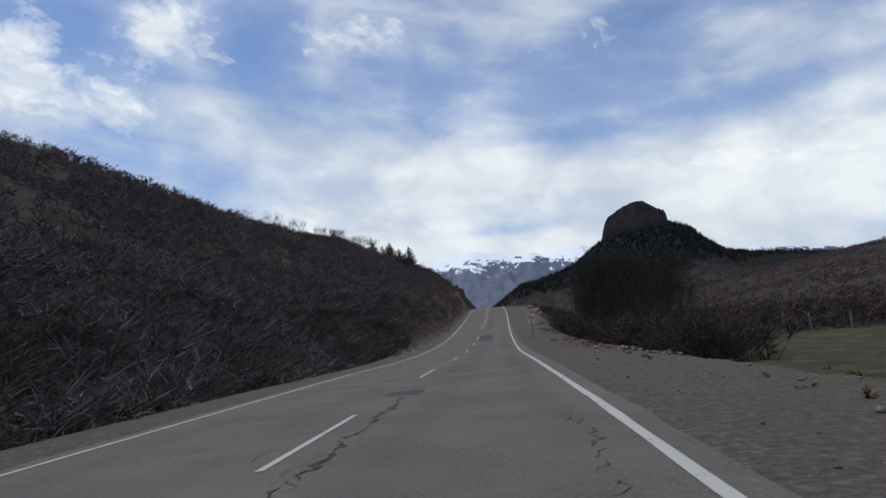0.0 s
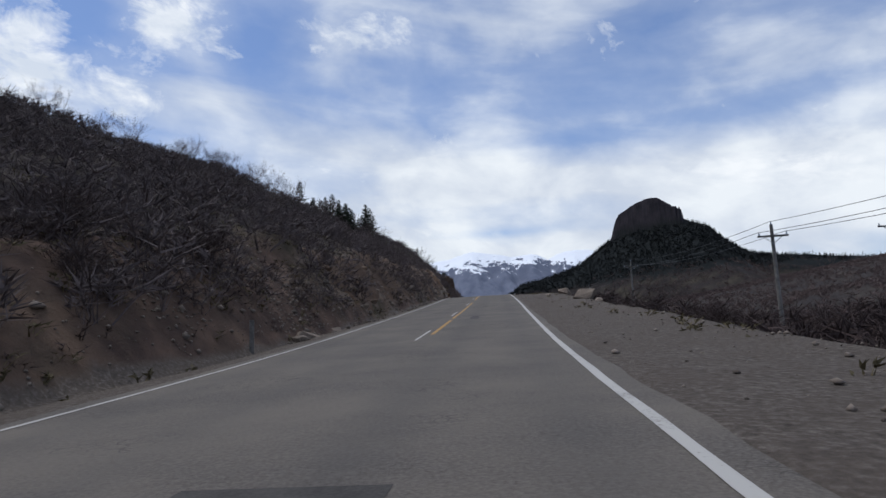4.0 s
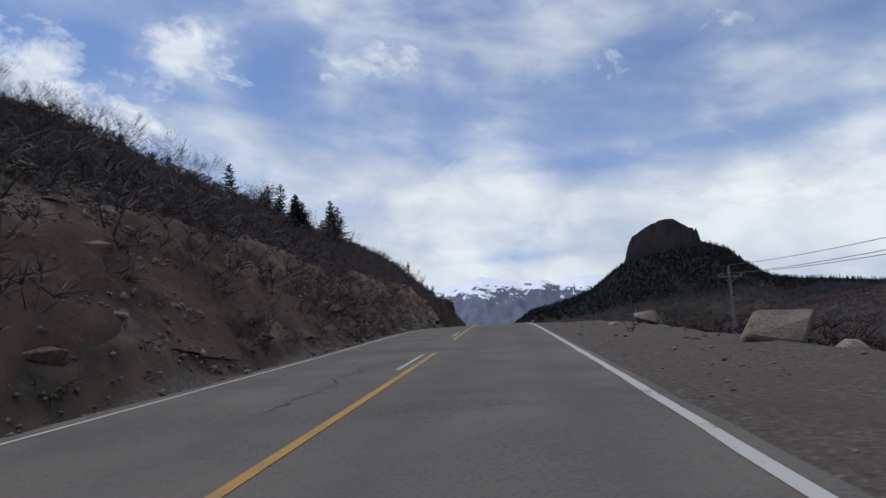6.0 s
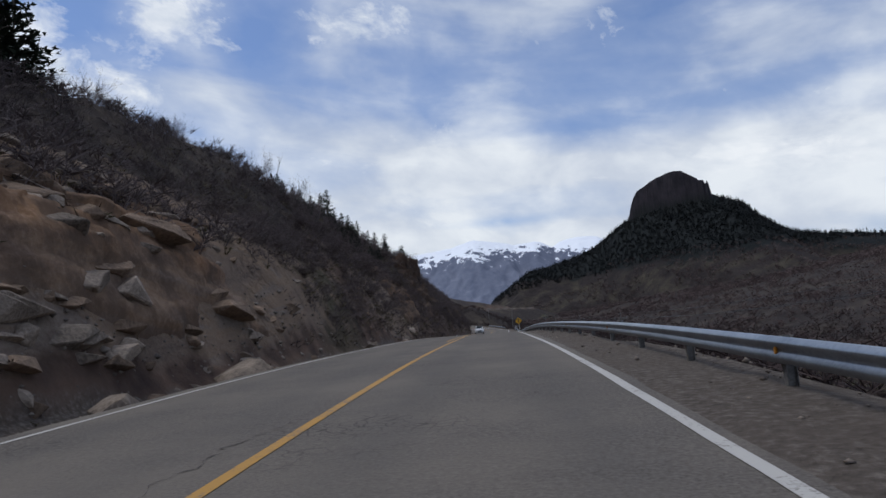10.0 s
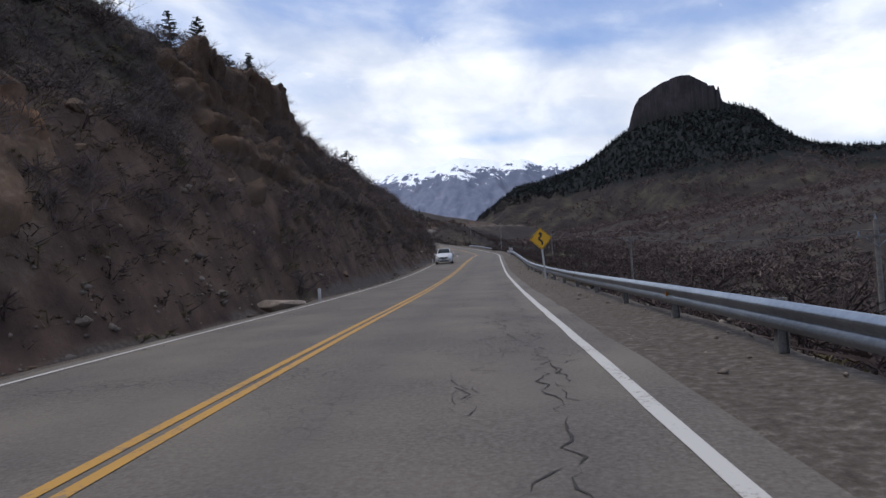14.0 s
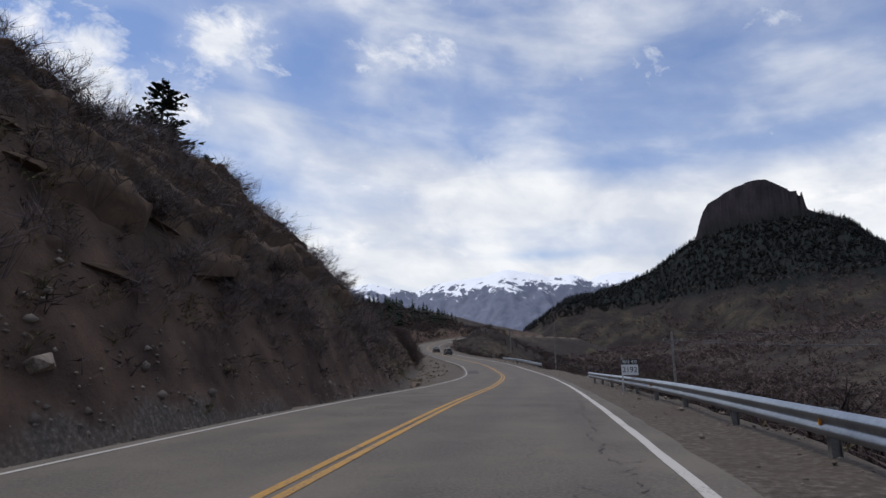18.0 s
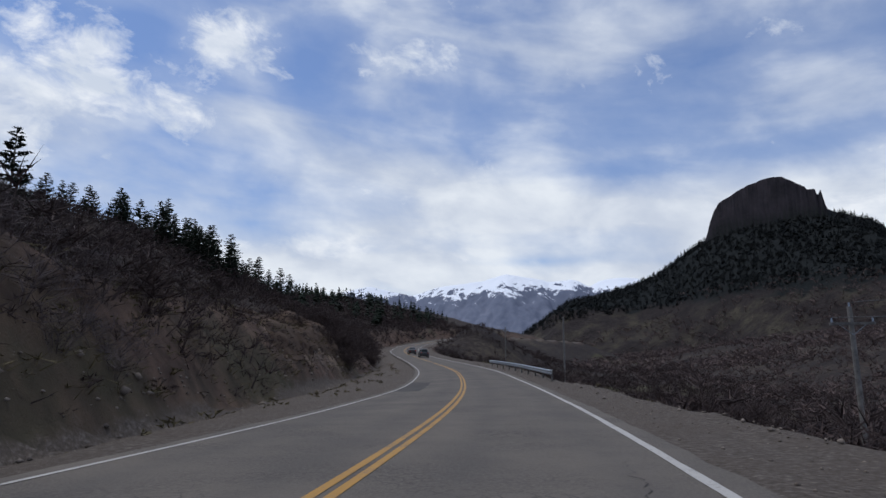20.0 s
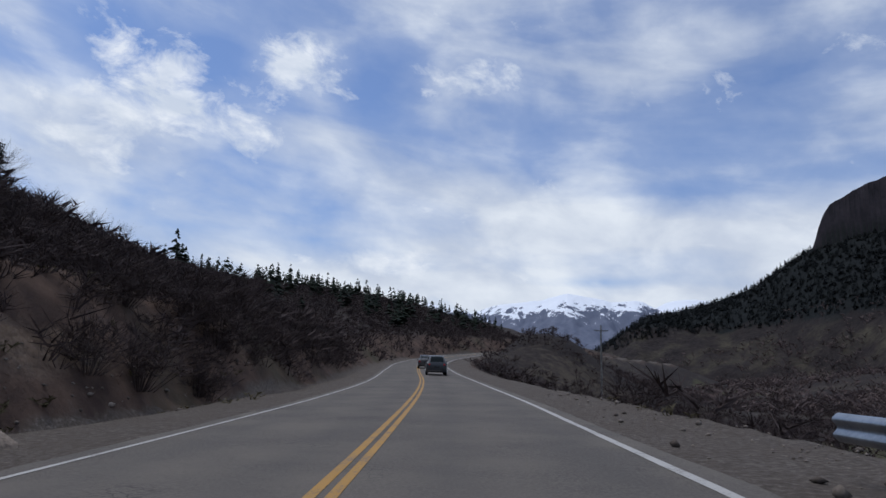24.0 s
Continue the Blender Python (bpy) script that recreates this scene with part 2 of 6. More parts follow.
def asphalt_material():
    """Worn grey asphalt with coarse stone, tyre tracks along the lane and crazed cracks."""
    m, nt, b = material("worn asphalt", 0.9, 0, 0.25)
    co = world_place(nt)
    uv = nt.nodes.new("ShaderNodeUVMap")
    uv.uv_map = "road"
    sep = nt.nodes.new("ShaderNodeSeparateXYZ")
    nt.links.new(uv.outputs[0], sep.inputs[0])
    grain = noise_out(nt, co, 28.0, 4, 0.7)
    cloud = noise_out(nt, co, 0.5, 6)
    col = ramp_out(nt, grain, [(0.30, (0.052, 0.045, 0.040)), (0.50, (0.095, 0.083, 0.073)), (0.75, (0.150, 0.133, 0.118))])
    col = mixed(nt, ramp_out(nt, cloud, [(0.38, (0, 0, 0)), (0.66, (0.65, 0.65, 0.65))]), col, (0.145, 0.125, 0.105))
    # tyre tracks: lateral position u in metres is the map's x
    for u, tone in ((0.95, 0.35), (2.75, 0.30), (-0.95, 0.25), (-2.7, 0.28)):
        d = chain_math(nt, "ABSOLUTE", chain_math(nt, "SUBTRACT", sep.outputs[0], u))
        band = chain_math(nt, "SUBTRACT", 1.0, chain_math(nt, "DIVIDE", d, 0.55), True)
        band = chain_math(nt, "MULTIPLY", band, chain_math(nt, "MULTIPLY", noise_out(nt, co, 1.3, 4), tone * 2))
        col = mixed(nt, band, col, (0.070, 0.064, 0.060))
    vor = nt.nodes.new("ShaderNodeTexVoronoi")
    vor.feature = "DISTANCE_TO_EDGE"
    socket_value(vor, "Scale", 5.5)
    warp = nt.nodes.new("ShaderNodeVectorMath")
    wn = nt.nodes.new("ShaderNodeTexNoise")
    socket_value(wn, "Scale", 2.5)
    nt.links.new(co, wn.inputs["Vector"])
    sc = nt.nodes.new("ShaderNodeVectorMath")
    sc.operation = "SCALE"
    sc.inputs["Scale"].default_value = 0.35
    nt.links.new(wn.outputs["Color"], sc.inputs[0])
    nt.links.new(co, warp.inputs[0]), nt.links.new(sc.outputs[0], warp.inputs[1])
    nt.links.new(warp.outputs[0], vor.inputs["Vector"])
    line = ramp_out(nt, vor.outputs["Distance"], [(0.012, (0.85, 0.85, 0.85)), (0.06, (0, 0, 0))])
    where = ramp_out(nt, noise_out(nt, co, 0.35, 4, 0.6), [(0.55, (0, 0, 0)), (0.66, (0.9, 0.9, 0.9))])
    crazed = mixed(nt, 1.0, line, where, "MULTIPLY")
    col = mixed(nt, crazed, col, (0.035, 0.032, 0.030))
    nt.links.new(col, b.inputs["Base Color"])
    bump(nt, b, chain_math(nt, "SUBTRACT", grain, crazed), 0.55, 0.012)
    return m


def paint_material(name, rgb, worn=0.5):
    """Road paint, worn through in flakes."""
    m, nt, b = material(name, 0.7, 0, 0.3)
    co = world_place(nt)
    f = chain_math(nt, "ADD", chain_math(nt, "MULTIPLY", noise_out(nt, co, 22, 4, 0.7), 0.6), chain_math(nt, "MULTIPLY", noise_out(nt, co, 1.4, 3), 0.4))
    k = ramp_out(nt, f, [(0.66 - worn * 0.2, (0, 0, 0)), (0.74 - worn * 0.12, (1, 1, 1))])
    nt.links.new(mixed(nt, k, rgb, (0.115, 0.103, 0.092)), b.inputs["Base Color"])
    bump(nt, b, f, 0.3, 0.005)
    return m


M_GROUND = ground_material()


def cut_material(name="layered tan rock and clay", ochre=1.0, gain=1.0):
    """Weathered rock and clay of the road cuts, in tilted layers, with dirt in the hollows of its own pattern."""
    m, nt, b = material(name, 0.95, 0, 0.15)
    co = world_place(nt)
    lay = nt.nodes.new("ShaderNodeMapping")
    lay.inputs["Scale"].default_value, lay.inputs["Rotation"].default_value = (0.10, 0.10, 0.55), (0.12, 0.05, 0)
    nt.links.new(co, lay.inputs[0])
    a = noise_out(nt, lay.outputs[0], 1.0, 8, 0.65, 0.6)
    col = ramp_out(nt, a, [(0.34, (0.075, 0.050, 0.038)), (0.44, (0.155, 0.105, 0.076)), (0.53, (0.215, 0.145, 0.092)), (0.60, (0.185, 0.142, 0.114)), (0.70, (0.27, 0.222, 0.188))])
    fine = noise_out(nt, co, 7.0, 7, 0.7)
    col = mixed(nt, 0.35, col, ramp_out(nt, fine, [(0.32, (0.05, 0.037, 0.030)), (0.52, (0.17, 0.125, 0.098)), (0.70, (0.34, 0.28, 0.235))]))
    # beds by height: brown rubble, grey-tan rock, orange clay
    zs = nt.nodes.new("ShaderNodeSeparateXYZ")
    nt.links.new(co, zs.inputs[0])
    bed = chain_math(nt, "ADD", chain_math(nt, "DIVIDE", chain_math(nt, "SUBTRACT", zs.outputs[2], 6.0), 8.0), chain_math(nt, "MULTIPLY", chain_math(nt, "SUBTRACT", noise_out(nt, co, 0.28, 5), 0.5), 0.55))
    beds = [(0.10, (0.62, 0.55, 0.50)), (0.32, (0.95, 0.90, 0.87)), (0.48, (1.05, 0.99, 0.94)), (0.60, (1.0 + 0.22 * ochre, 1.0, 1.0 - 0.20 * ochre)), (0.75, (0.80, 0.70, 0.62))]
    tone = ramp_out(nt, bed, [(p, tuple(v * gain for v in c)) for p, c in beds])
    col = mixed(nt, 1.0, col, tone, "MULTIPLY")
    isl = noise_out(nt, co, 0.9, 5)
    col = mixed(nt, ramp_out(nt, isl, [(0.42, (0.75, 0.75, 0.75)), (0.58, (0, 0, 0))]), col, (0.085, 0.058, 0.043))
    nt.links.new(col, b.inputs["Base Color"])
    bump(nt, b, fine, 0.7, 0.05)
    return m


M_CUT = cut_material()
# the cut rock again, at under half its brightness and without ochre
M_CUT_DARK = cut_material("darker copy of the cut rock", 0.0, 0.46)
M_CLAY = cut_material("brown clay slope", 1.0, 0.52)
M_ASPHALT = asphalt_material()
M_WHITE = paint_material("white road paint", (0.40, 0.385, 0.36), 0.6)
M_YELLOW = paint_material("yellow road paint", (0.36, 0.195, 0.040), 0.75)
M_TWIG = island_mottled("bare shrub twigs", (0.046, 0.037, 0.038), (0.155, 0.124, 0.120))
M_TWIG_RED = island_mottled("reddish shrub twigs", (0.054, 0.039, 0.037), (0.160, 0.116, 0.104))
M_THICKET = island_mottled("dark red-brown thicket twigs", (0.026, 0.019, 0.019), (0.085, 0.061, 0.056))
# darker twig tones for the tall trees by the shoulder
M_DARKTWIG = island_mottled("dark tree twigs", (0.016, 0.013, 0.013), (0.050, 0.040, 0.037))
M_BARK = mottled("grey bark", (0.045, 0.038, 0.034), (0.13, 0.115, 0.10), 6, 60, 0.95, relief=0.6)
M_NEEDLE = island_mottled("dark pine needles", (0.010, 0.017, 0.012), (0.034, 0.046, 0.030))
M_FAR_NEEDLE = island_mottled("dark far conifers", (0.011, 0.014, 0.015), (0.016, 0.019, 0.020))
M_ROCK = mottled("broken tan rock", (0.095, 0.075, 0.060), (0.31, 0.250, 0.200), 1.3, 14, 0.95, relief=0.8, dist=0.05, vary=0.5)
M_LEDGE = mottled("broken orange-brown rock", (0.075, 0.052, 0.038), (0.25, 0.175, 0.122), 0.9, 9, 0.95, relief=0.9, dist=0.06, vary=0.45)
M_STONE = island_mottled("loose road stones", (0.070, 0.057, 0.048), (0.24, 0.20, 0.168))
M_STEEL = mottled("galvanised steel", (0.19, 0.22, 0.26), (0.34, 0.37, 0.41), 1.2, 18, 0.36, 0.9, 0.5, 0.08, 0.003)
M_POST = mottled("weathered grey timber", (0.09, 0.085, 0.08), (0.24, 0.225, 0.205), 4, 50, 0.9)
M_GRASS = island_mottled("dry grass tufts", (0.055, 0.047, 0.026), (0.16, 0.13, 0.075))


# ======== ground and road shapes ========
def smooth(a, b, x):
    t = np.clip((np.asarray(x, float) - a) / (b - a), 0, 1)
    return t * t * (3 - 2 * t)


def lattice(ix, iy, seed):
    n = (ix * 374761393 + iy * 668265263 + seed * 974711) & 0x7FFFFFFF
    n = ((n ^ (n >> 13)) * 1274126177) & 0x7FFFFFFF
    return ((n ^ (n >> 16)) & 0xFFFF) / 65535.0


def vnoise(x, y, seed=0):
    x, y = np.asarray(x, float), np.asarray(y, float)
    ix, iy = np.floor(x).astype(np.int64), np.floor(y).astype(np.int64)
    fx, fy = x - ix, y - iy
    fx, fy = fx * fx * (3 - 2 * fx), fy * fy * (3 - 2 * fy)
    a, b = lattice(ix, iy, seed), lattice(ix + 1, iy, seed)
    c, d = lattice(ix, iy + 1, seed), lattice(ix + 1, iy + 1, seed)
    return (a * (1 - fx) + b * fx) * (1 - fy) + (c * (1 - fx) + d * fx) * fy


def fbm(x, y, octaves=4, seed=0):
    s, amp, tot = 0.0, 1.0, 0.0
    for k in range(octaves):
        s = s + amp * vnoise(np.asarray(x) * 2 ** k, np.asarray(y) * 2 ** k, seed + k * 17)
        tot += amp
        amp *= 0.5
    return s / tot - 0.5


# centre line of the road: y, x, z
LINE = np.array([
    (-80, -2.18, 0.00), (0, -2.18, 0.00), (20, -2.14, -0.12), (40, -2.08, -0.32), (60, -2.07, -0.11), (80, -2.04, 0.72),
    (100, -1.91, 2.06), (120, -1.77, 3.55), (140, -1.79, 5.06), (160, -1.80, 6.14), (180, -1.85, 6.65), (200, -1.89, 6.66),
    (220, -1.96, 6.41), (240, -2.01, 5.89), (260, -2.00, 5.20), (280, -1.94, 4.73), (300, -1.67, 4.67), (320, -1.39, 4.55),
    (340, -1.19, 4.16), (360, -1.74, 3.88), (380, -3.42, 3.80), (400, -6.14, 4.08), (425, -11.28, 4.50), (450, -17.36, 5.07),
    (475, -24.33, 6.00), (500, -30.77, 7.20), (530, -34.40, 9.00), (560, -32.54, 11.00), (600, -25.04, 13.50), (650, -9.54, 15.00),
    (720, 22.46, 15.00)])


def along(col, y):
    """The line's x or z at y, on a smooth curve through its points."""
    k, v = LINE[:, 0], LINE[:, col]
    g = np.gradient(v, k)
    y = np.clip(y, k[0], k[-1])
    i = np.clip(np.searchsorted(k, y, side="right") - 1, 0, len(k) - 2)
    h = k[i + 1] - k[i]
    u = (y - k[i]) / h
    return ((2 * u ** 3 - 3 * u ** 2 + 1) * v[i] + (u ** 3 - 2 * u ** 2 + u) * h * g[i]
            + (-2 * u ** 3 + 3 * u ** 2) * v[i + 1] + (u ** 3 - u ** 2) * h * g[i + 1])


def road_dir(y):
    dx = (along(1, y + 0.5) - along(1, y - 0.5))
    return dx / np.sqrt(1 + dx * dx), 1 / np.sqrt(1 + dx * dx)


def bank(y):
    """The carriageway leans into the bend."""
    return np.interp(y, [345, 365, 378, 430, 465], [0, 0.010, 0.028, 0.028, 0])


def on_road(u, y, lift=0.0):
    """The world place u metres right of the centre line, at the line's y; the lanes fall a little outwards."""
    sx, cy = road_dir(y)
    return along(1, y) + u * cy, y - u * sx, along(2, y) + bank(y) * np.clip(u, -7, 7) - 0.008 * np.abs(u) + lift


# the left hill along y: start of the slope, width to the crest, crest height, steepness of the cut
HILL = np.array([
    (-80, 9, 120, 57, 0.3), (0, 9, 112, 54.5, 0.3), (50, 8.5, 100, 52.5, 0.35), (80, 7.2, 80, 41.5, 0.7), (105, 6.2, 58, 29.7, 0.9),
    (130, 6, 42, 22.2, 1), (160, 6, 35, 21, 1.2), (185, 6.2, 29, 18.7, 1.5), (205, 6.2, 22, 17.2, 1.1), (218, 6.2, 19.5, 17.9, 1),
    (232, 6.2, 22, 18.5, 1), (255, 6.4, 20, 18.3, 1.2), (270, 6.4, 13.8, 14.2, 1.6), (279, 6.4, 13.6, 14.6, 1.5),
    (286, 6.4, 14, 13.8, 1.2), (300, 6.4, 14, 12.6, 1), (325, 6.3, 13.8, 10.6, 1.1), (333, 6.3, 13.8, 11.4, 1.2),
    (343, 6.4, 14.5, 9.8, 1.2), (353, 7.6, 17, 9, 1), (364, 9.2, 24, 10.2, 1), (380, 10.5, 30, 13.5, 0.9), (405, 10, 34, 15.5, 1),
    (425, 9, 37, 16.5, 1)])
HILL_FAR = np.array([(460, 7.5, 40, 15, 0.9), (520, 7.0, 45, 15.5, 0.8), (600, 7.0, 52, 17, 0.7), (680, 8.0, 60, 18, 0.6), (760, 10, 90, 18, 0.5)])
HILL = np.concatenate([HILL, HILL_FAR])


def valley_height(x, y):
    """The valley and the far slopes right of the road, in world z."""
    floor = np.interp(y, [-80, 40, 120, 200, 300, 420, 520, 700, 1000, 3000], [-1.6, -1.7, -0.5, -1.0, -2.5, -3.5, -2.0, 4.0, 10.0, 60.0])
    rise = np.maximum(x - 55 + 18 * fbm(y / 60, x * 0 + 3, 3), 0)
    slope = np.interp(y, [-80, 100, 300, 500, 700, 900], [0.06, 0.09, 0.14, 0.17, 0.14, 0.1])
    return floor + slope * rise * smooth(0, 60, rise) + 1.6 * fbm(x / 30, y / 30, 4, 5)


def crest_y(x):
    """The mountain's crest runs aslant, nearer on its right."""
    return 930 - 0.9 * (np.clip(x, 120, 330) - 215)


def mountain_height(x, y):
    """The table mountain: wooded flanks under a steep cap of rock with a needle at its end, and the ridge that runs off to its right."""
    dy = y - crest_y(x)
    s = x - 0.30 * np.clip(dy, -50, 50)
    crest = np.interp(s, [-260, -120, -60, -23, 22, 44, 81, 107, 133, 149, 164, 173, 205, 249, 257, 275, 282, 296, 310, 331, 365, 400, 500, 700],
                      [-60, -30, 0, 18, 50, 65, 72, 80, 91, 103, 114, 119, 130, 130, 124, 113, 102, 86, 74, 68, 66, 62, 55, 45])
    away = smooth(4, 40, np.abs(dy))
    spur = np.abs(fbm(s / 55, dy / 120, 3, 23)) * 2
    z = crest - np.where(dy < 0, 0.40, 0.5) * np.maximum(np.abs(dy) - 3, 0) + away * (9 * fbm(x / 40, y / 40, 4, 9) - 9 * spur + 3) + 1.5 * fbm(x / 9, y / 9, 3, 19)
    # the cap
    wob = 4 * fbm(x / 10, y / 10, 3, 33)
    top = np.interp(s, [173, 175, 177, 180, 184, 190, 197, 204, 212, 220, 226, 231, 236, 239, 240, 244.5, 245.5, 246.3, 247, 247.8, 249, 251],
                    [119, 126, 134, 143, 150.5, 154, 158, 161, 163.5, 164, 163, 158, 153, 150, 147.5, 146.5, 140, 139, 144, 145, 132, 127])
    inside = (s > 172.5) & (s < 250.5) & (dy > -26 - wob) & (dy < 30 + wob)
    gash = 3.0 * np.abs(fbm(s / 11, dy / 25, 4, 61))
    cap = top - 0.005 * dy * dy - gash * smooth(3, 14, np.abs(dy)) + 0.8 * fbm(x / 4, y / 4, 2, 4)
    return np.where(inside, np.maximum(z, cap), z)


def ground_height(x, y):
    x, y = np.asarray(x, float), np.asarray(y, float)
    yc = np.clip(y, -80, 720)
    sx, cy = road_dir(yc)
    u = (x - along(1, yc)) * cy
    zr = along(2, yc) + bank(yc) * np.clip(u, -7, 7)
    a = -u
    # left of the road: shoulder, cut, hillside, crest
    toe, wide, high, cut = (np.interp(yc, HILL[:, 0], HILL[:, k]) for k in (1, 2, 3, 4))
    toe = toe + 1.2 * fbm(yc / 9, yc * 0, 3, 11)
    q = np.maximum(a - toe, 0)
    span = np.maximum(wide - toe, 4)
    p = np.clip(q / span, 0, 1)
    berm = np.minimum(cut * q, 3.2 + 1.5 * fbm(yc / 14, yc * 0 + 7, 3, 3)) * smooth(0.3, 1.1, cut + 0.3)
    hill = np.maximum(berm, 0) * (1 - p) + high * (p ** 1.12)
    hill = hill - 0.05 * high * smooth(0.85, 1.0, p) + np.interp(yc, [250, 275, 345, 365], [0.14, 0.30, 0.30, 0.14]) * np.maximum(a - wide, 0) * np.exp(-np.maximum(a - wide, 0) / 400)
    rough = smooth(0, 6, q)
    hill = hill + rough * (1.4 * fbm(x / 7, y / 7, 4, 1) + 0.05 * high * fbm(x / 22, y / 22, 3, 6))
    cutrock = np.exp(-((yc - 182) / 26) ** 2) + 0.7 * np.exp(-((yc - 268) / 18) ** 2) + 0.6 * np.exp(-((yc - 120) / 30) ** 2) + 0.5 * np.exp(-((yc - 330) / 20) ** 2)
    near = smooth(0.2, 2.5, q) * smooth(17, 7, q)
    ledge = np.abs(fbm(x / 2.6, y / 4.5, 3, 8)) * 1.3 + 0.6 * fbm(x / 1.1, y / 1.3, 2, 12)
    hill = hill + near * cutrock * ledge
    strata = hill * 1.15 + 1.3 * fbm(x / 9, y / 7, 3, 28)
    step = np.floor(strata) + smooth(0.25, 0.95, strata - np.floor(strata)) - strata
    hill = hill + near * np.clip(cutrock, 0, 1) * 0.45 * step
    knob = smooth(264, 268, yc + 1.5 * fbm(a / 3, yc / 3, 2, 71)) * smooth(287, 283, yc + 2 * fbm(a / 2.5, yc / 4, 2, 72)) * smooth(10.4, 12.6, a + 1.6 * fbm(yc / 3, a / 3, 2, 73)) * smooth(30, 22, a)
    hill = np.maximum(hill, knob * (13.9 + 0.9 * fbm(x / 3, y / 3, 2, 74)))
    gully = np.abs(fbm(y / 5.5 + 0.08 * a, x / 30, 3, 44))
    hill = hill - smooth(1.5, 6, q) * smooth(40, 14, q) * (1 - 0.6 * np.clip(cutrock, 0, 1)) * 1.5 * (0.25 - gully)
    ditch = -0.35 * np.exp(-((a - toe + 0.4) / 0.9) ** 2) * smooth(60, 90, yc) - 0.9 * smooth(6.2, 9.5, a) * smooth(75, 40, yc) * smooth(26, 12, a)
    zl = zr + hill + ditch - 0.09 - 0.03 * np.maximum(np.minimum(a, toe) - 4, 0)
    # right of the road: shoulder, bank down, valley
    shoulder = np.interp(yc, [-80, 20, 60, 110, 160, 175, 340, 352, 374, 385, 425, 450, 520], [8.0, 8.0, 8.6, 9.2, 9.0, 5.8, 5.8, 7.0, 6.5, 5.8, 7.0, 7.0, 7.0])
    shoulder = shoulder + 0.8 * fbm(yc / 6, yc * 0 + 1, 3, 15)
    e = np.maximum(u - shoulder, 0)
    lip = 0.16 * np.exp(-((u - shoulder + 0.3) / 0.5) ** 2) * (0.6 + fbm(x / 1.2, y / 1.2, 2, 14))
    val = valley_height(x, y)
    drop = zr - 0.09 - 0.035 * np.maximum(np.minimum(u, shoulder) - 4, 0) + lip - 0.42 * e
    zright = np.where(e > 0, np.maximum(drop, np.minimum(val, drop + 3 * smooth(6, 40, e) + 0.5 * e)), drop)
    knoll = 9.5 * np.exp(-(((x + 14) / 13) ** 2 + ((y - 545) / 26) ** 2)) + 5 * np.exp(-(((x - 4) / 14) ** 2 + ((y - 560) / 30) ** 2))
    zright = zright + knoll * smooth(5, 14, u) + smooth(0, 5, e) * 0.7 * fbm(x / 5, y / 5, 3, 18)
    zright = zright - 0.55 * np.exp(-(((x - 8.8) / 1.8) ** 2 + ((y - 26.5) / 4.0) ** 2))
    z = np.where(u < 0, zl, zright)
    # under the carriageway the ground stays below it
    bed = zr - 0.16
    k = smooth(4.0, 3.8, np.abs(u))
    z = z * (1 - k) + bed * k
    far = smooth(700, 900, y)
    return z * (1 - far) + far * np.minimum(z, 12)


def fast_mesh(name, V, F, mats, smooth_shade=False, mat_index=None):
    """A mesh from arrays: V (n, 3), F (m, 3 or 4)."""
    me = bpy.data.meshes.new(name)
    V, F = np.ascontiguousarray(V, np.float32), np.ascontiguousarray(F, np.int32)
    k = F.shape[1]
    me.vertices.add(len(V)), me.loops.add(F.size), me.polygons.add(len(F))
    me.vertices.foreach_set("co", V.ravel())
    me.loops.foreach_set("vertex_index", F.ravel())
    me.polygons.foreach_set("loop_start", np.arange(0, F.size, k, dtype=np.int32))
    me.polygons.foreach_set("loop_total", np.full(len(F), k, np.int32))
    if smooth_shade:
        me.polygons.foreach_set("use_smooth", np.ones(len(F), bool))
    for m in mats if isinstance(mats, (list, tuple)) else [mats]:
        me.materials.append(m)
    if mat_index is not None:
        me.polygons.foreach_set("material_index", mat_index.astype(np.int32))
    me.update(calc_edges=True)
    return me


def grid_mesh(name, xs, ys, zfun, mats):
    X, Y = np.meshgrid(xs, ys)
    V = np.stack([X, Y, zfun(X, Y)], -1).reshape(-1, 3)
    nx, ny = len(xs), len(ys)
    i = (np.arange(ny - 1)[:, None] * nx + np.arange(nx - 1)[None, :]).ravel()
    return fast_mesh(name, V, np.stack([i, i + 1, i + nx + 1, i + nx], 1), mats, True), V


def graded(lo, a, b, hi, step, grow):
    """Even steps from a to b, growing steps out to lo and hi."""
    mid = list(np.arange(a, b + step / 2, step))
    up, s = [], step
    v = mid[-1]
    while v < hi:
        s *= grow
        v += s
        up.append(min(v, hi))
    dn, s, v = [], step, mid[0]
    while v > lo:
        s *= grow
        v -= s
        dn.append(max(v, lo))
    return np.array(dn[::-1] + mid + up)


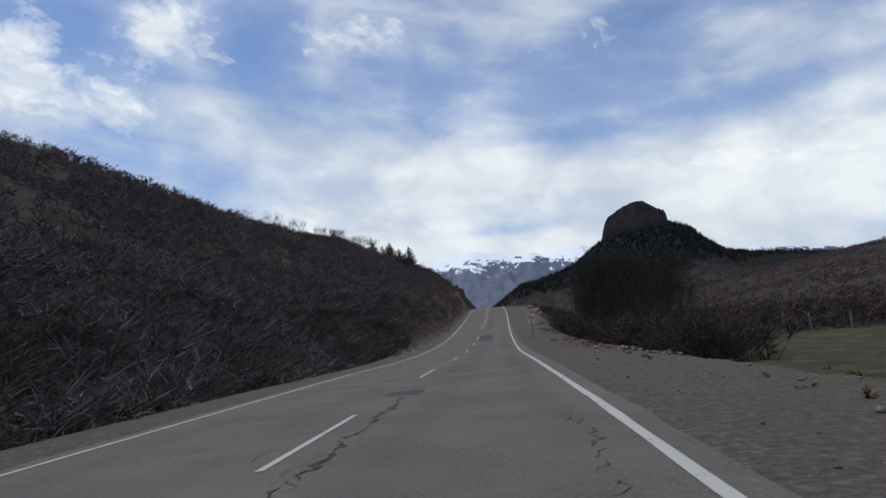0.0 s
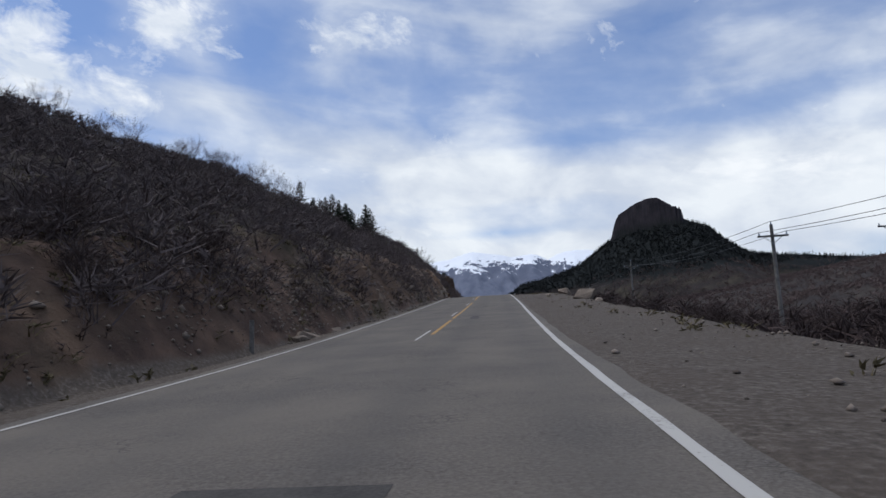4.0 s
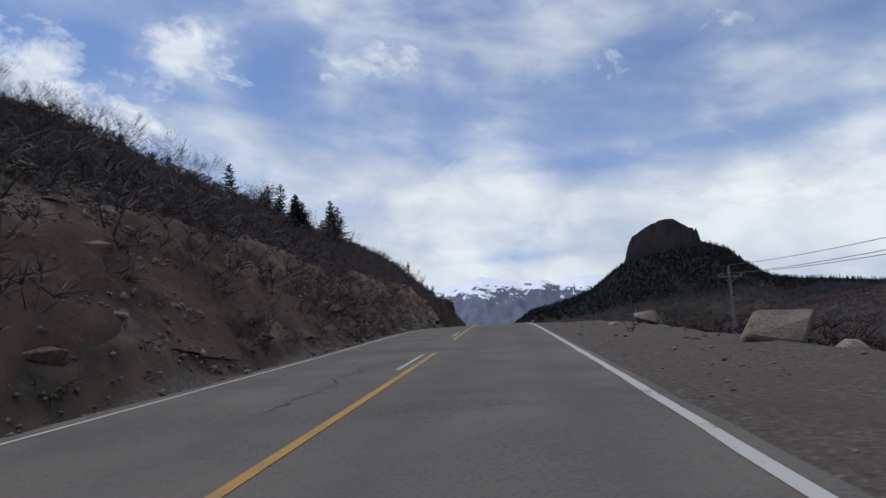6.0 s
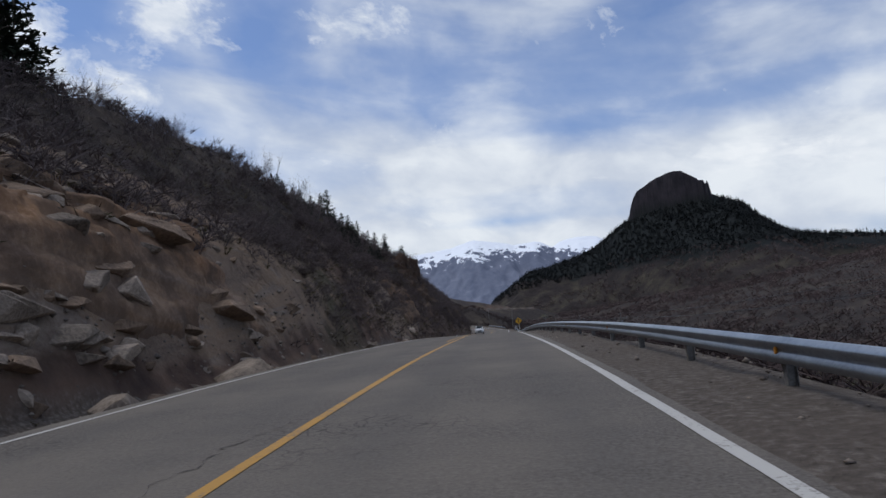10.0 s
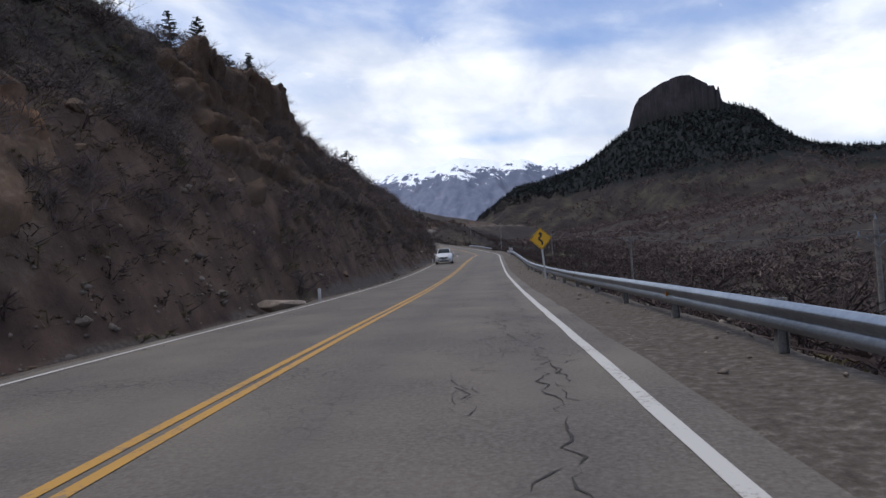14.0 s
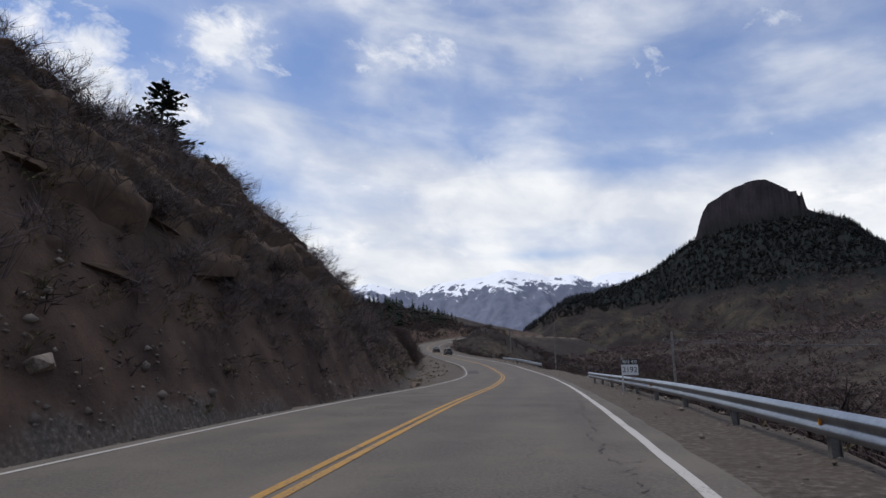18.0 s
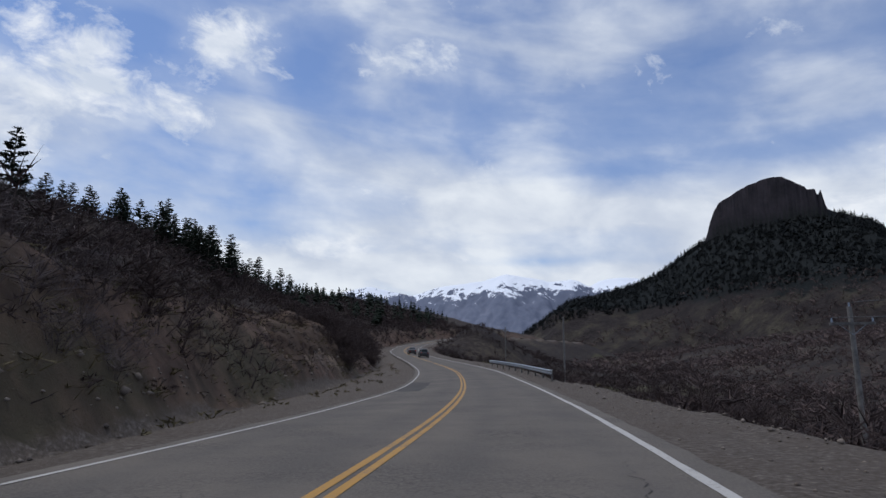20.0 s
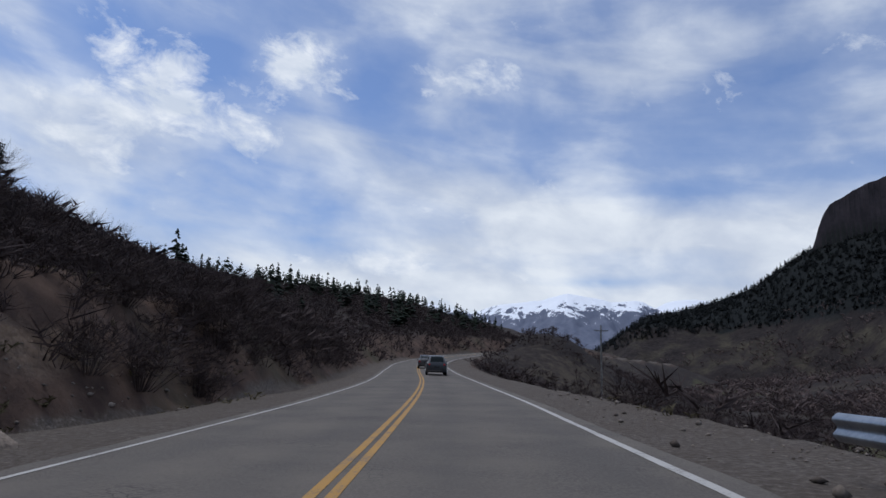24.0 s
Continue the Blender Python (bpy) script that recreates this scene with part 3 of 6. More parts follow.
def build_ground():
    xs = graded(-1500, -26, 12, 1800, 0.5, 1.055)
    ys = graded(-300, -4, 440, 3200, 0.75, 1.06)
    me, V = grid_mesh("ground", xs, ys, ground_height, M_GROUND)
    x, y = V[:, 0], V[:, 1]
    yc = np.clip(y, -80, 720)
    sx, cy = road_dir(yc)
    u = (x - along(1, yc)) * cy
    toe = np.interp(yc, HILL[:, 0], HILL[:, 1])
    gravel = smooth(toe + 0.6, toe - 0.6, -u) * smooth(9.6, 8.4, u) * (np.abs(y - 220) < 520)
    gravel = np.where((u > 5.9) & (yc > 172), gravel * smooth(8.5, 6.2, u) * 0.8, gravel)
    cutrock = np.maximum.reduce([np.exp(-((yc - 178) / 34) ** 2), 0.85 * np.exp(-((yc - 232) / 20) ** 2), 0.8 * np.exp(-((yc - 128) / 34) ** 2), 0.6 * smooth(376, 382, yc) * (yc < 436)])
    rock = cutrock * smooth(0, 1, -u - toe) * smooth(np.where(yc < 158, 5.2, np.where(yc > 376, np.clip((433 - yc) * 0.21, -1, 6.8) + 0.8, 11.0)), np.where(yc < 158, 2.6, np.where(yc > 376, np.clip((433 - yc) * 0.21, -1, 6.8) - 0.6, 6.0)), -u - toe) * (u < 0)
    field = smooth(9, 12, u) * (smooth(0.66, 0.76, vnoise(x / 45, y / 45, 77)) * smooth(95, 60, u) * 0.8 + 0.7 * smooth(80, 50, yc) * smooth(45, 25, u) * smooth(9, 13, u))
    me.attributes.new("zone", "FLOAT_COLOR", "POINT")
    # alpha: darker ground where the brush grows
    dark_ground = np.maximum(smooth(6.5, 9, u), smooth(3, 7, -u - toe) * np.where(yc < 75, smooth(-2, 1, -u - toe), np.interp(yc, [75, 200, 250, 360, 400], [0.9, 0.9, 0.95, 0.95, 0.9])) * (u < 0))
    dark_ground = np.maximum(dark_ground, (u < 0) * smooth(70, 40, yc) * smooth(7.5, 9, -u))
    col = np.stack([gravel, rock, np.clip(field, 0, 1), dark_ground], 1).astype(np.float32)
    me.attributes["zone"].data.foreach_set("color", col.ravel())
    tagged(new("ground", me), "dry brown hillside, gravel verge and valley ground", "ground", kind="structure")


build_ground()


def build_mountain():
    m, nt, b = material("dark wooded mountain and rock", 0.95, 0, 0.1)
    co = world_place(nt)
    geo = nt.nodes.new("ShaderNodeNewGeometry")
    ns = nt.nodes.new("ShaderNodeSeparateXYZ")
    nt.links.new(geo.outputs["Normal"], ns.inputs[0])
    n1, n2 = noise_out(nt, co, 0.05, 7, 0.65), noise_out(nt, co, 0.4, 5)
    brush = ramp_out(nt, n1, [(0.35, (0.018, 0.015, 0.015)), (0.48, (0.032, 0.026, 0.025)), (0.57, (0.052, 0.045, 0.034)), (0.68, (0.092, 0.080, 0.056))])
    brush = mixed(nt, 0.4, brush, ramp_out(nt, n2, [(0.35, (0.011, 0.009, 0.010)), (0.7, (0.040, 0.033, 0.030))]))
    streak = nt.nodes.new("ShaderNodeMapping")
    streak.inputs["Scale"].default_value = (0.12, 0.12, 0.07)
    nt.links.new(co, streak.inputs[0])
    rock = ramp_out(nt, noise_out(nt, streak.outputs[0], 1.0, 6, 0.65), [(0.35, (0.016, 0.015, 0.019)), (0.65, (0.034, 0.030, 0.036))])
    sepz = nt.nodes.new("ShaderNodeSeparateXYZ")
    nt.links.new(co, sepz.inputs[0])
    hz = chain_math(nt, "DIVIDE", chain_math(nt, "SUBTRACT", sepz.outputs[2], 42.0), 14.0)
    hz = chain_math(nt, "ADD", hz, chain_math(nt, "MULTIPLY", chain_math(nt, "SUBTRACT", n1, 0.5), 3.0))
    # wooded heights: ground darkened to stand in for the shade among the trees
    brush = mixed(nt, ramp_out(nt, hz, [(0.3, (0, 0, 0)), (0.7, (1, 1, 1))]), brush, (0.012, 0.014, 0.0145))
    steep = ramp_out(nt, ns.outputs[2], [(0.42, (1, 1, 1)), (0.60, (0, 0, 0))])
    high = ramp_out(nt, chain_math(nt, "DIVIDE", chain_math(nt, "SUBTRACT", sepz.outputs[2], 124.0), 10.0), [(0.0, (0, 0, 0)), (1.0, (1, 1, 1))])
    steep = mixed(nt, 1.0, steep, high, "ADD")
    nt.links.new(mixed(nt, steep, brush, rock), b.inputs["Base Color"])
    bump(nt, b, n2, 0.8, 0.8)

    def height(x, y):
        edge = smooth(0, 60, np.minimum(x + 140, np.minimum(y - 520, 1380 - y)))
        z = np.maximum(mountain_height(x, y), valley_height(x, y) - 1.0)
        return z * edge - 8 * (1 - edge)

    xs = np.concatenate([np.arange(-140, 168, 3.0), np.arange(168, 292, 0.9), np.arange(292, 420, 3.0), np.arange(420, 900, 12.0)])
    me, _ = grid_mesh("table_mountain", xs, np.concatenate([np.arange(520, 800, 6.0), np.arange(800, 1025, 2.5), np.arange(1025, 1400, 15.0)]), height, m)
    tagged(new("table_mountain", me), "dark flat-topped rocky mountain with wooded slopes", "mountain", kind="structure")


build_mountain()


def road_strip(name, u0, u1, ys, lift, mat, uvmap=False, jag=0.0, drift=None):
    """A strip of road surface from u0 to u1 along ys."""
    us = np.linspace(u0, u1, max(2, int(abs(u1 - u0) / 0.9) + 1))
    U, Y = np.meshgrid(us, ys)
    if jag:
        U = U + np.where(U == us[0], -1, 0) * jag * np.abs(fbm(Y * 1.7, Y * 0, 3, 2)) * 2 + np.where(U == us[-1], 1, 0) * jag * np.abs(fbm(Y * 1.9, Y * 0 + 5, 3, 2)) * 2
    if drift:
        U = U + drift(Y)
    X, YY, Z = on_road(U, Y, lift)
    V = np.stack([X, YY, Z], -1).reshape(-1, 3)
    nx, ny = len(us), len(ys)
    i = (np.arange(ny - 1)[:, None] * nx + np.arange(nx - 1)[None, :]).ravel()
    F = np.stack([i, i + 1, i + nx + 1, i + nx], 1)
    me = fast_mesh(name, V, F, mat, True)
    if uvmap:
        uv = me.uv_layers.new(name="road")
        uv.data.foreach_set("uv", np.stack([U.ravel()[F.ravel()], Y.ravel()[F.ravel()]], 1).astype(np.float32).ravel())
    return new(name, me)


road = tagged(road_strip("road", -3.86, 3.84, np.arange(-80, 720, 1.0), 0.0, M_ASPHALT, True, 0.14), "worn grey two-lane asphalt road with cracks", "road", kind="structure")


def line_part(name, u, width, y0, y1, mat, lift=0.006):
    ob = road_strip(name, u - width / 2, u + width / 2, np.arange(y0, y1 + 0.01, min(1.0, (y1 - y0) / 2)), lift, mat)
    ob.parent = road
    return ob


edge = road_strip("edge_line", -0.06, 0.06, np.arange(-60, 700, 1.0), 0.006, M_WHITE, False, 0.03, lambda y: np.interp(y, [10, 38, 62, 110, 165, 200, 250, 268, 285, 298], [3.5, 3.25, 3.4, 3.66, 3.72, 3.5, 3.42, 3.46, 3.52, 3.46]))
edge.parent = road
line_part("edge_line", -3.55, 0.09, -60, 700, M_WHITE)
for y in [*np.arange(5.9, 75, 12.05), 86.0, 100.0, 114.7, 128.6, 145.0]:
    line_part("lane_dash", -0.22 if y > 80 else -0.16, 0.085, y, y + (6.4 if y > 140 else 4.8), M_WHITE)
for y0, y1 in ((88, 96.1), (97.1, 119.4), (125.5, 154.5), (158.6, 161.6), (164, 206)):
    line_part("centre_line", 0.05, 0.12, y0, y1, M_YELLOW)
line_part("centre_line", -0.07, 0.11, 206, 700, M_YELLOW)
line_part("centre_line", -0.26, 0.11, 197, 700, M_YELLOW)


# ======== far mountains ========
def build_snow_mountains():
    m, nt, b = material("far rock tinted with haze, and snow", 0.9, 0, 0.1)
    co = world_place(nt)
    sep = nt.nodes.new("ShaderNodeSeparateXYZ")
    nt.links.new(co, sep.inputs[0])
    geo = nt.nodes.new("ShaderNodeNewGeometry")
    ns = nt.nodes.new("ShaderNodeSeparateXYZ")
    nt.links.new(geo.outputs["Normal"], ns.inputs[0])
    n = noise_out(nt, co, 0.012, 10, 0.72, 0.5)
    rib = nt.nodes.new("ShaderNodeMapping")
    rib.inputs["Scale"].default_value = (0.011, 0.004, 0.005)
    nt.links.new(co, rib.inputs[0])
    ribs = noise_out(nt, rib.outputs[0], 1.0, 8, 0.68, 1.2)
    # the blue-grey of distant haze is put into the rock colour
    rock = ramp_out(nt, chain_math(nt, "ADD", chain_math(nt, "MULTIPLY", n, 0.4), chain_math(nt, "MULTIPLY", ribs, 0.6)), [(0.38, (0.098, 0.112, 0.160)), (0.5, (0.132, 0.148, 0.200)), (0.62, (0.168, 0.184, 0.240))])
    h = chain_math(nt, "DIVIDE", chain_math(nt, "SUBTRACT", sep.outputs[2], 306.0), 150.0)
    s = chain_math(nt, "ADD", h, chain_math(nt, "MULTIPLY", chain_math(nt, "SUBTRACT", ribs, 0.5), 3.4))
    s = chain_math(nt, "ADD", s, chain_math(nt, "MULTIPLY", chain_math(nt, "SUBTRACT", n, 0.5), 2.6))
    s = chain_math(nt, "ADD", s, chain_math(nt, "MULTIPLY", ramp_out(nt, chain_math(nt, "DIVIDE", chain_math(nt, "SUBTRACT", sep.outputs[0], 380.0), 120.0), [(0, (0, 0, 0)), (1, (1, 1, 1))]), 0.32))
    snow = ramp_out(nt, s, [(0.58, (0, 0, 0)), (0.63, (1, 1, 1))])
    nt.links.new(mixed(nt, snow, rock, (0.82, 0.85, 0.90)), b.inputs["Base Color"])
    px = [-2600, -1900, -1500, -1250, -1100, -1013, -863, -725, -575, -430, -280, -189, -130, -60, 18, 87, 125, 200, 253, 300, 340, 368, 430, 480, 524, 600, 660, 760, 1100, 1700, 2600]
    pz = [300, 360, 390, 410, 450, 466, 428, 402, 452, 470, 488, 516, 528, 516, 502, 488, 474, 480, 488, 480, 458, 440, 474, 486, 492, 494, 488, 440, 400, 380, 300]

    def height(x, y):
        crest = np.interp(x, px, pz)
        d = y - 4300
        spur = np.abs(fbm(x / 150, d / 380, 4, 41)) * 2
        face = crest + np.where(d < 0, 0.46 * d, -0.5 * d)
        return face + (-80 * spur + 24) * smooth(0, 420, -d) + 6 * fbm(x / 40, y / 40, 3, 6) - 16 * np.abs(fbm(x / 60, y / 90, 4, 16)) * smooth(0, 60, -d)

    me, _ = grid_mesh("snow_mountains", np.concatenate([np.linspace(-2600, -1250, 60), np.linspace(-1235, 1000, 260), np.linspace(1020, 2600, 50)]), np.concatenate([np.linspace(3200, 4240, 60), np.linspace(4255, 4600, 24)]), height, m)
    tagged(new("snow_mountains", me), "distant mountain range, haze painted grey-blue into its rock, snow on its top", "mountain", kind="structure")


build_snow_mountains()


# ======== plants ========
def tube_rows(p0, p1, r0, r1, n=3):
    """Ring points of a tapered stick."""
    p0, p1 = np.array(p0, float), np.array(p1, float)
    d = p1 - p0
    d /= max(np.linalg.norm(d), 1e-6)
    a = np.cross(d, [0.3, 0.9, 0.2])
    a /= np.linalg.norm(a)
    b = np.cross(d, a)
    ang = np.arange(n) * 2 * math.pi / n
    ring = np.cos(ang)[:, None] * a + np.sin(ang)[:, None] * b
    return np.concatenate([p0 + ring * r0, p1 + ring * r1])


class Sticks:
    """Collects tapered sticks into arrays."""

    def __init__(self):
        self.V, self.F, self.n = [], [], 0

    def add(self, p0, p1, r0, r1, n=3):
        self.V.append(tube_rows(p0, p1, r0, r1, n))
        i = np.arange(n)
        j = (i + 1) % n
        self.F.append(np.stack([i, j, j + n, i + n], 1) + self.n)
        self.n += 2 * n

    def arrays(self):
        return np.concatenate(self.V), np.concatenate(self.F)


def grow(st, rng, p, d, length, r, depth, spread=0.55, up=0.12):
    """A forked limb: sticks and side shoots."""
    d = d / np.linalg.norm(d)
    bend = rng.normal(0, 0.12, 3)
    mid = p + d * length * 0.55
    end = mid + (d + bend + [0, 0, up]) * length * 0.5
    st.add(p, mid, r, r * 0.8), st.add(mid, end, r * 0.8, r * 0.55)
    if depth == 0:
        return
    for base, k in ((mid, 1), (end, 3 if depth > 1 else 2)):
        for _ in range(k):
            nd = d + rng.normal(0, spread, 3) + [0, 0, up]
            grow(st, rng, base, nd, length * rng.uniform(0.5, 0.72), r * 0.55, depth - 1, spread, up)


def shrub_arrays(seed, height=2.2, stems=9, depth=2, lean=0.55, r=0.02):
    rng = np.random.default_rng(seed)
    st = Sticks()
    for _ in range(stems):
        a = rng.uniform(0, 6.283)
        d = np.array([math.cos(a) * lean * rng.uniform(0.2, 1.3), math.sin(a) * lean * rng.uniform(0.2, 1.3), 1.0])
        grow(st, rng, np.array([math.cos(a), math.sin(a), 0]) * rng.uniform(0, 0.35) * height * 0.4, d, height * rng.uniform(0.35, 0.6), r, depth)
    return st.arrays()


def scatter(name, variants, spots, mat, rng, label, category, squash=(0.8, 1.25)):
    """Many like plants as one mesh. spots: x, y, z, size."""
    Vs, Fs, n = [], [], 0
    for x, y, z, s in spots:
        V, F = variants[rng.integers(len(variants))]
        a = rng.uniform(0, 6.283)
        c, sn = math.cos(a), math.sin(a)
        W = V * s * [1, 1, rng.uniform(*squash)]
        W = np.stack([W[:, 0] * c - W[:, 1] * sn + x, W[:, 0] * sn + W[:, 1] * c + y, W[:, 2] + z], 1)
        Vs.append(W), Fs.append(F + n)
        n += len(V)
    if not Vs:
        return None
    me = fast_mesh(name, np.concatenate(Vs), np.concatenate(Fs), mat)
    return tagged(new(name, me), label, category, kind="stuff")


def spots_on(rng, count, xr, yr, keep, size):
    """Random places on the ground where keep(u, y, x) holds, with sizes."""
    x, y = rng.uniform(*xr, count), rng.uniform(*yr, count)
    yc = np.clip(y, -80, 720)
    sx, cy = road_dir(yc)
    u = (x - along(1, yc)) * cy
    ok = keep(u, y, x) > rng.uniform(0, 1, count)
    x, y = x[ok], y[ok]
    z = ground_height(x, y) - 0.1
    return np.stack([x, y, z, rng.uniform(*size, len(x))], 1)


def blades(rows):
    """Thin pointed twigs, wide at p0: one triangle a twig."""
    P0, P1, w0, side = rows
    V = np.stack([P0 - side * w0[:, None], P0 + side * w0[:, None], P1], 1).reshape(-1, 3)
    return V, np.arange(len(V)).reshape(-1, 3)


def brush_arrays(seed, twigs, height, width, w=0.012, droop=0.0):
    """A leafless shrub of many thin twigs that spread from low forks."""
    rng = np.random.default_rng(seed)
    k = max(5, twigs // 9)
    fork = np.stack([rng.normal(0, width * 0.22, k), rng.normal(0, width * 0.22, k), rng.uniform(0.22, 0.72, k) * height], 1)
    base = fork * [0.25, 0.25, 0]
    j = rng.integers(k, size=twigs - k)
    tip = fork[j] + np.stack([rng.normal(0, width * 0.15, len(j)), rng.normal(0, width * 0.15, len(j)), rng.uniform(-0.06, 0.26, len(j)) * height], 1)
    P0, P1 = np.concatenate([base, fork[j] * rng.uniform(0.7, 1, (len(j), 1))]), np.concatenate([fork, tip])
    P1[:, 2] = np.maximum(P1[:, 2], 0.05)
    d = P1 - P0
    side = np.cross(d, rng.normal(0, 1, d.shape))
    side /= np.linalg.norm(side, axis=1, keepdims=True) + 1e-9
    return blades((P0, P1, np.full(len(P0), w * 2.0), side))


def part(name, mesh, parent, label=""):
    ob = new(name, mesh)
    ob.parent = parent
    if label:
        ob["label"] = label
    return ob


def empty(name, m=None):
    ob = new(name)
    ob.empty_display_size = 0.2
    if m is not None:
        ob.matrix_basis = m
    return ob


def bm_mesh(name, bm, mats, smooth_shade=False):
    me = bpy.data.meshes.new(name)
    bm.to_mesh(me)
    bm.free()
    for m in mats if isinstance(mats, (list, tuple)) else [mats]:
        me.materials.append(m)
    if smooth_shade:
        me.polygons.foreach_set("use_smooth", np.ones(len(me.polygons), bool))
    return me


def box_bm(sx, sy, sz, at=(0, 0, 0), bevel=0.0, bm=None):
    own = bm is None
    bm = bm or bmesh.new()
    g = bmesh.ops.create_cube(bm, size=1.0)["verts"]
    bmesh.ops.scale(bm, vec=(sx, sy, sz), verts=g)
    bmesh.ops.translate(bm, vec=at, verts=g)
    if bevel and own:
        bmesh.ops.bevel(bm, geom=bm.edges[:], offset=bevel, segments=2, affect="EDGES")
    return bm


def cyl_bm(r0, r1, h, at=(0, 0, 0), n=10, bm=None, axis="z"):
    bm = bm or bmesh.new()
    g = bmesh.ops.create_cone(bm, cap_ends=True, segments=n, radius1=r0, radius2=r1, depth=h)["verts"]
    bmesh.ops.translate(bm, vec=(0, 0, h / 2), verts=g)
    if axis == "x":
        bmesh.ops.rotate(bm, matrix=Matrix.Rotation(radians(90), 3, "Y"), verts=g)
    if axis == "y":
        bmesh.ops.rotate(bm, matrix=Matrix.Rotation(radians(-90), 3, "X"), verts=g)
    bmesh.ops.translate(bm, vec=at, verts=g)
    return bm


def gz(x, y):
    return float(ground_height(np.array([x]), np.array([y]))[0])


# ---- hillside brush, as one mass a stretch ----
rng = np.random.default_rng(7)
FAR_BRUSH = [brush_arrays(s, 52, 1.9, 2.6, 0.021) for s in range(6)]
MID_BRUSH = [brush_arrays(20 + s, 76, 1.7, 2.6, 0.0125) for s in range(6)]


def clay_top(y):
    """How far up the slope the bare clay inside the bend reaches: a wedge that runs out along the road."""
    return np.where(y > 376, np.clip((433 - y) * 0.21, -1, 6.8), -1)


def hill_keep(lo, extra, density):
    def keep(u, y, x):
        yc = np.clip(y, -80, 720)
        toe, wide = np.interp(yc, HILL[:, 0], HILL[:, 1]), np.interp(yc, HILL[:, 0], HILL[:, 2])
        clear = np.maximum.reduce([3.0 * np.exp(-((yc - 178) / 17) ** 2), 0.4 * np.exp(-((yc - 125) / 26) ** 2), 0.2 + 0 * yc, 1.0 * np.exp(-((yc - 232) / 20) ** 2)])
        a = -u
        scar = (a > toe + 0.2) & (a < toe + clay_top(yc) + 0.8 * fbm(x / 4, y / 4, 2, 45)) & (fbm(x / 3, y / 3, 3, 35) < 0.16)
        patch = smooth(-0.16, 0.06, fbm(x / 9, y / 9, 3, 51))
        return ((a > toe + lo + clear + 1.5 * fbm(x / 3, y / 3, 2, 5)) & (a < wide + extra)) * density * (0.45 + 0.55 * patch) * (1 - 0.93 * scar)
    return keep


near_hill = spots_on(rng, 16000, (-52, -8), (60, 362), hill_keep(0.4, 6, 0.97), (0.45, 1.05))
FINE_BRUSH = [brush_arrays(260 + s, 190, 1.7, 2.6, 0.0055) for s in range(6)]
close = (near_hill[:, 1] > 196) & (near_hill[:, 0] > along(1, near_hill[:, 1]) - 16)
scatter("hillside_brush", FINE_BRUSH, near_hill[close], M_TWIG, rng, "fine leafless brown-grey brush low on the slope beside the road", "brush")
near_hill = near_hill[~close]
scatter("hillside_brush", MID_BRUSH, near_hill, M_TWIG, rng, "dense leafless brown-grey brush on the hillside above the cut", "brush")
far_hill = spots_on(rng, 9000, (-150, -9), (0, 130), hill_keep(0.6, 14, 0.95), (0.6, 1.2))
scatter("hillside_brush", FAR_BRUSH, far_hill, M_TWIG, rng, "dark leafless brush covering the long hillside", "brush")
END_BRUSH = [brush_arrays(140 + s, 28, 2.0, 2.8, 0.036) for s in range(6)]
end_hill = spots_on(rng, 17000, (-110, -12), (345, 640), hill_keep(0.3, 14, 0.97), (0.55, 1.25))
scatter("hillside_brush", MID_BRUSH, end_hill[end_hill[:, 1] < 440], M_THICKET, rng, "dense leafless brown brush on the hillside inside the bend", "brush")
scatter("hillside_brush", END_BRUSH, end_hill[end_hill[:, 1] >= 440], M_THICKET, rng, "reddish-brown leafless brush on the hillside by the bend", "brush")
inner = spots_on(rng, 4200, (-48, -12), (404, 482), lambda u, y, x: -u > np.interp(y, HILL[:, 0], HILL[:, 1]) + np.maximum(clay_top(y), 0) + 0.3, (0.5, 1.0))
scatter("hillside_brush", MID_BRUSH, inner, M_THICKET, rng, "dense dark leafless thicket round the inside of the bend", "brush")
valley = spots_on(rng, 11500, (4, 95), (60, 560), lambda u, y, x: ((u > 7.6 + 4 * (y < 170)) * smooth(-0.30, -0.08, fbm(x / 16, y / 22, 3, 61)) * smooth(120, 25, u)), (0.6, 1.3))
scatter("valley_brush", MID_BRUSH, valley[valley[:, 0] < 22], M_THICKET, rng, "dark reddish leafless thicket on the bank below the road", "brush")
scatter("valley_brush", END_BRUSH, valley[valley[:, 0] >= 22], M_THICKET, rng, "dark leafless thicket in the valley below the road", "brush")
wall = spots_on(rng, 2200, (-34, -6), (4, 76), lambda u, y, x: (u < -7.3 - 0.6 * (y > 60)) * smooth(-30, -16, u), (0.7, 1.3))
scatter("hillside_brush", MID_BRUSH, wall, M_TWIG, rng, "dense dark leafless thicket along the gravel verge", "brush")
wall = spots_on(rng, 2600, (7, 60), (24, 172), lambda u, y, x: (u > 9.3 + 2.4 * (y > 74)) * ((y > 50) | ((y > 31) & (u < 15))) * smooth(70, 20, u), (0.8, 1.5))
scatter("valley_brush", MID_BRUSH, wall, M_THICKET, rng, "dense dark leafless thicket beyond the gravel shoulder", "brush")
COARSE = [brush_arrays(80 + s, 28, 1.9, 3.2, 0.036) for s in range(5)]
slope = spots_on(rng, 9000, (40, 330), (120, 640), lambda u, y, x: 0.35 + 0.65 * smooth(-0.1, 0.1, fbm(x / 25, y / 25, 3, 91)), (0.8, 1.9))
scatter("slope_brush", COARSE, slope, M_TWIG_RED, rng, "sparse brown brush on the slope under the mountain", "brush")
THIN = [brush_arrays(180 + s, 16, 1.9, 3.4, 0.07) for s in range(5)]


def flank(x, y):
    return np.maximum(mountain_height(x, y), valley_height(x, y))


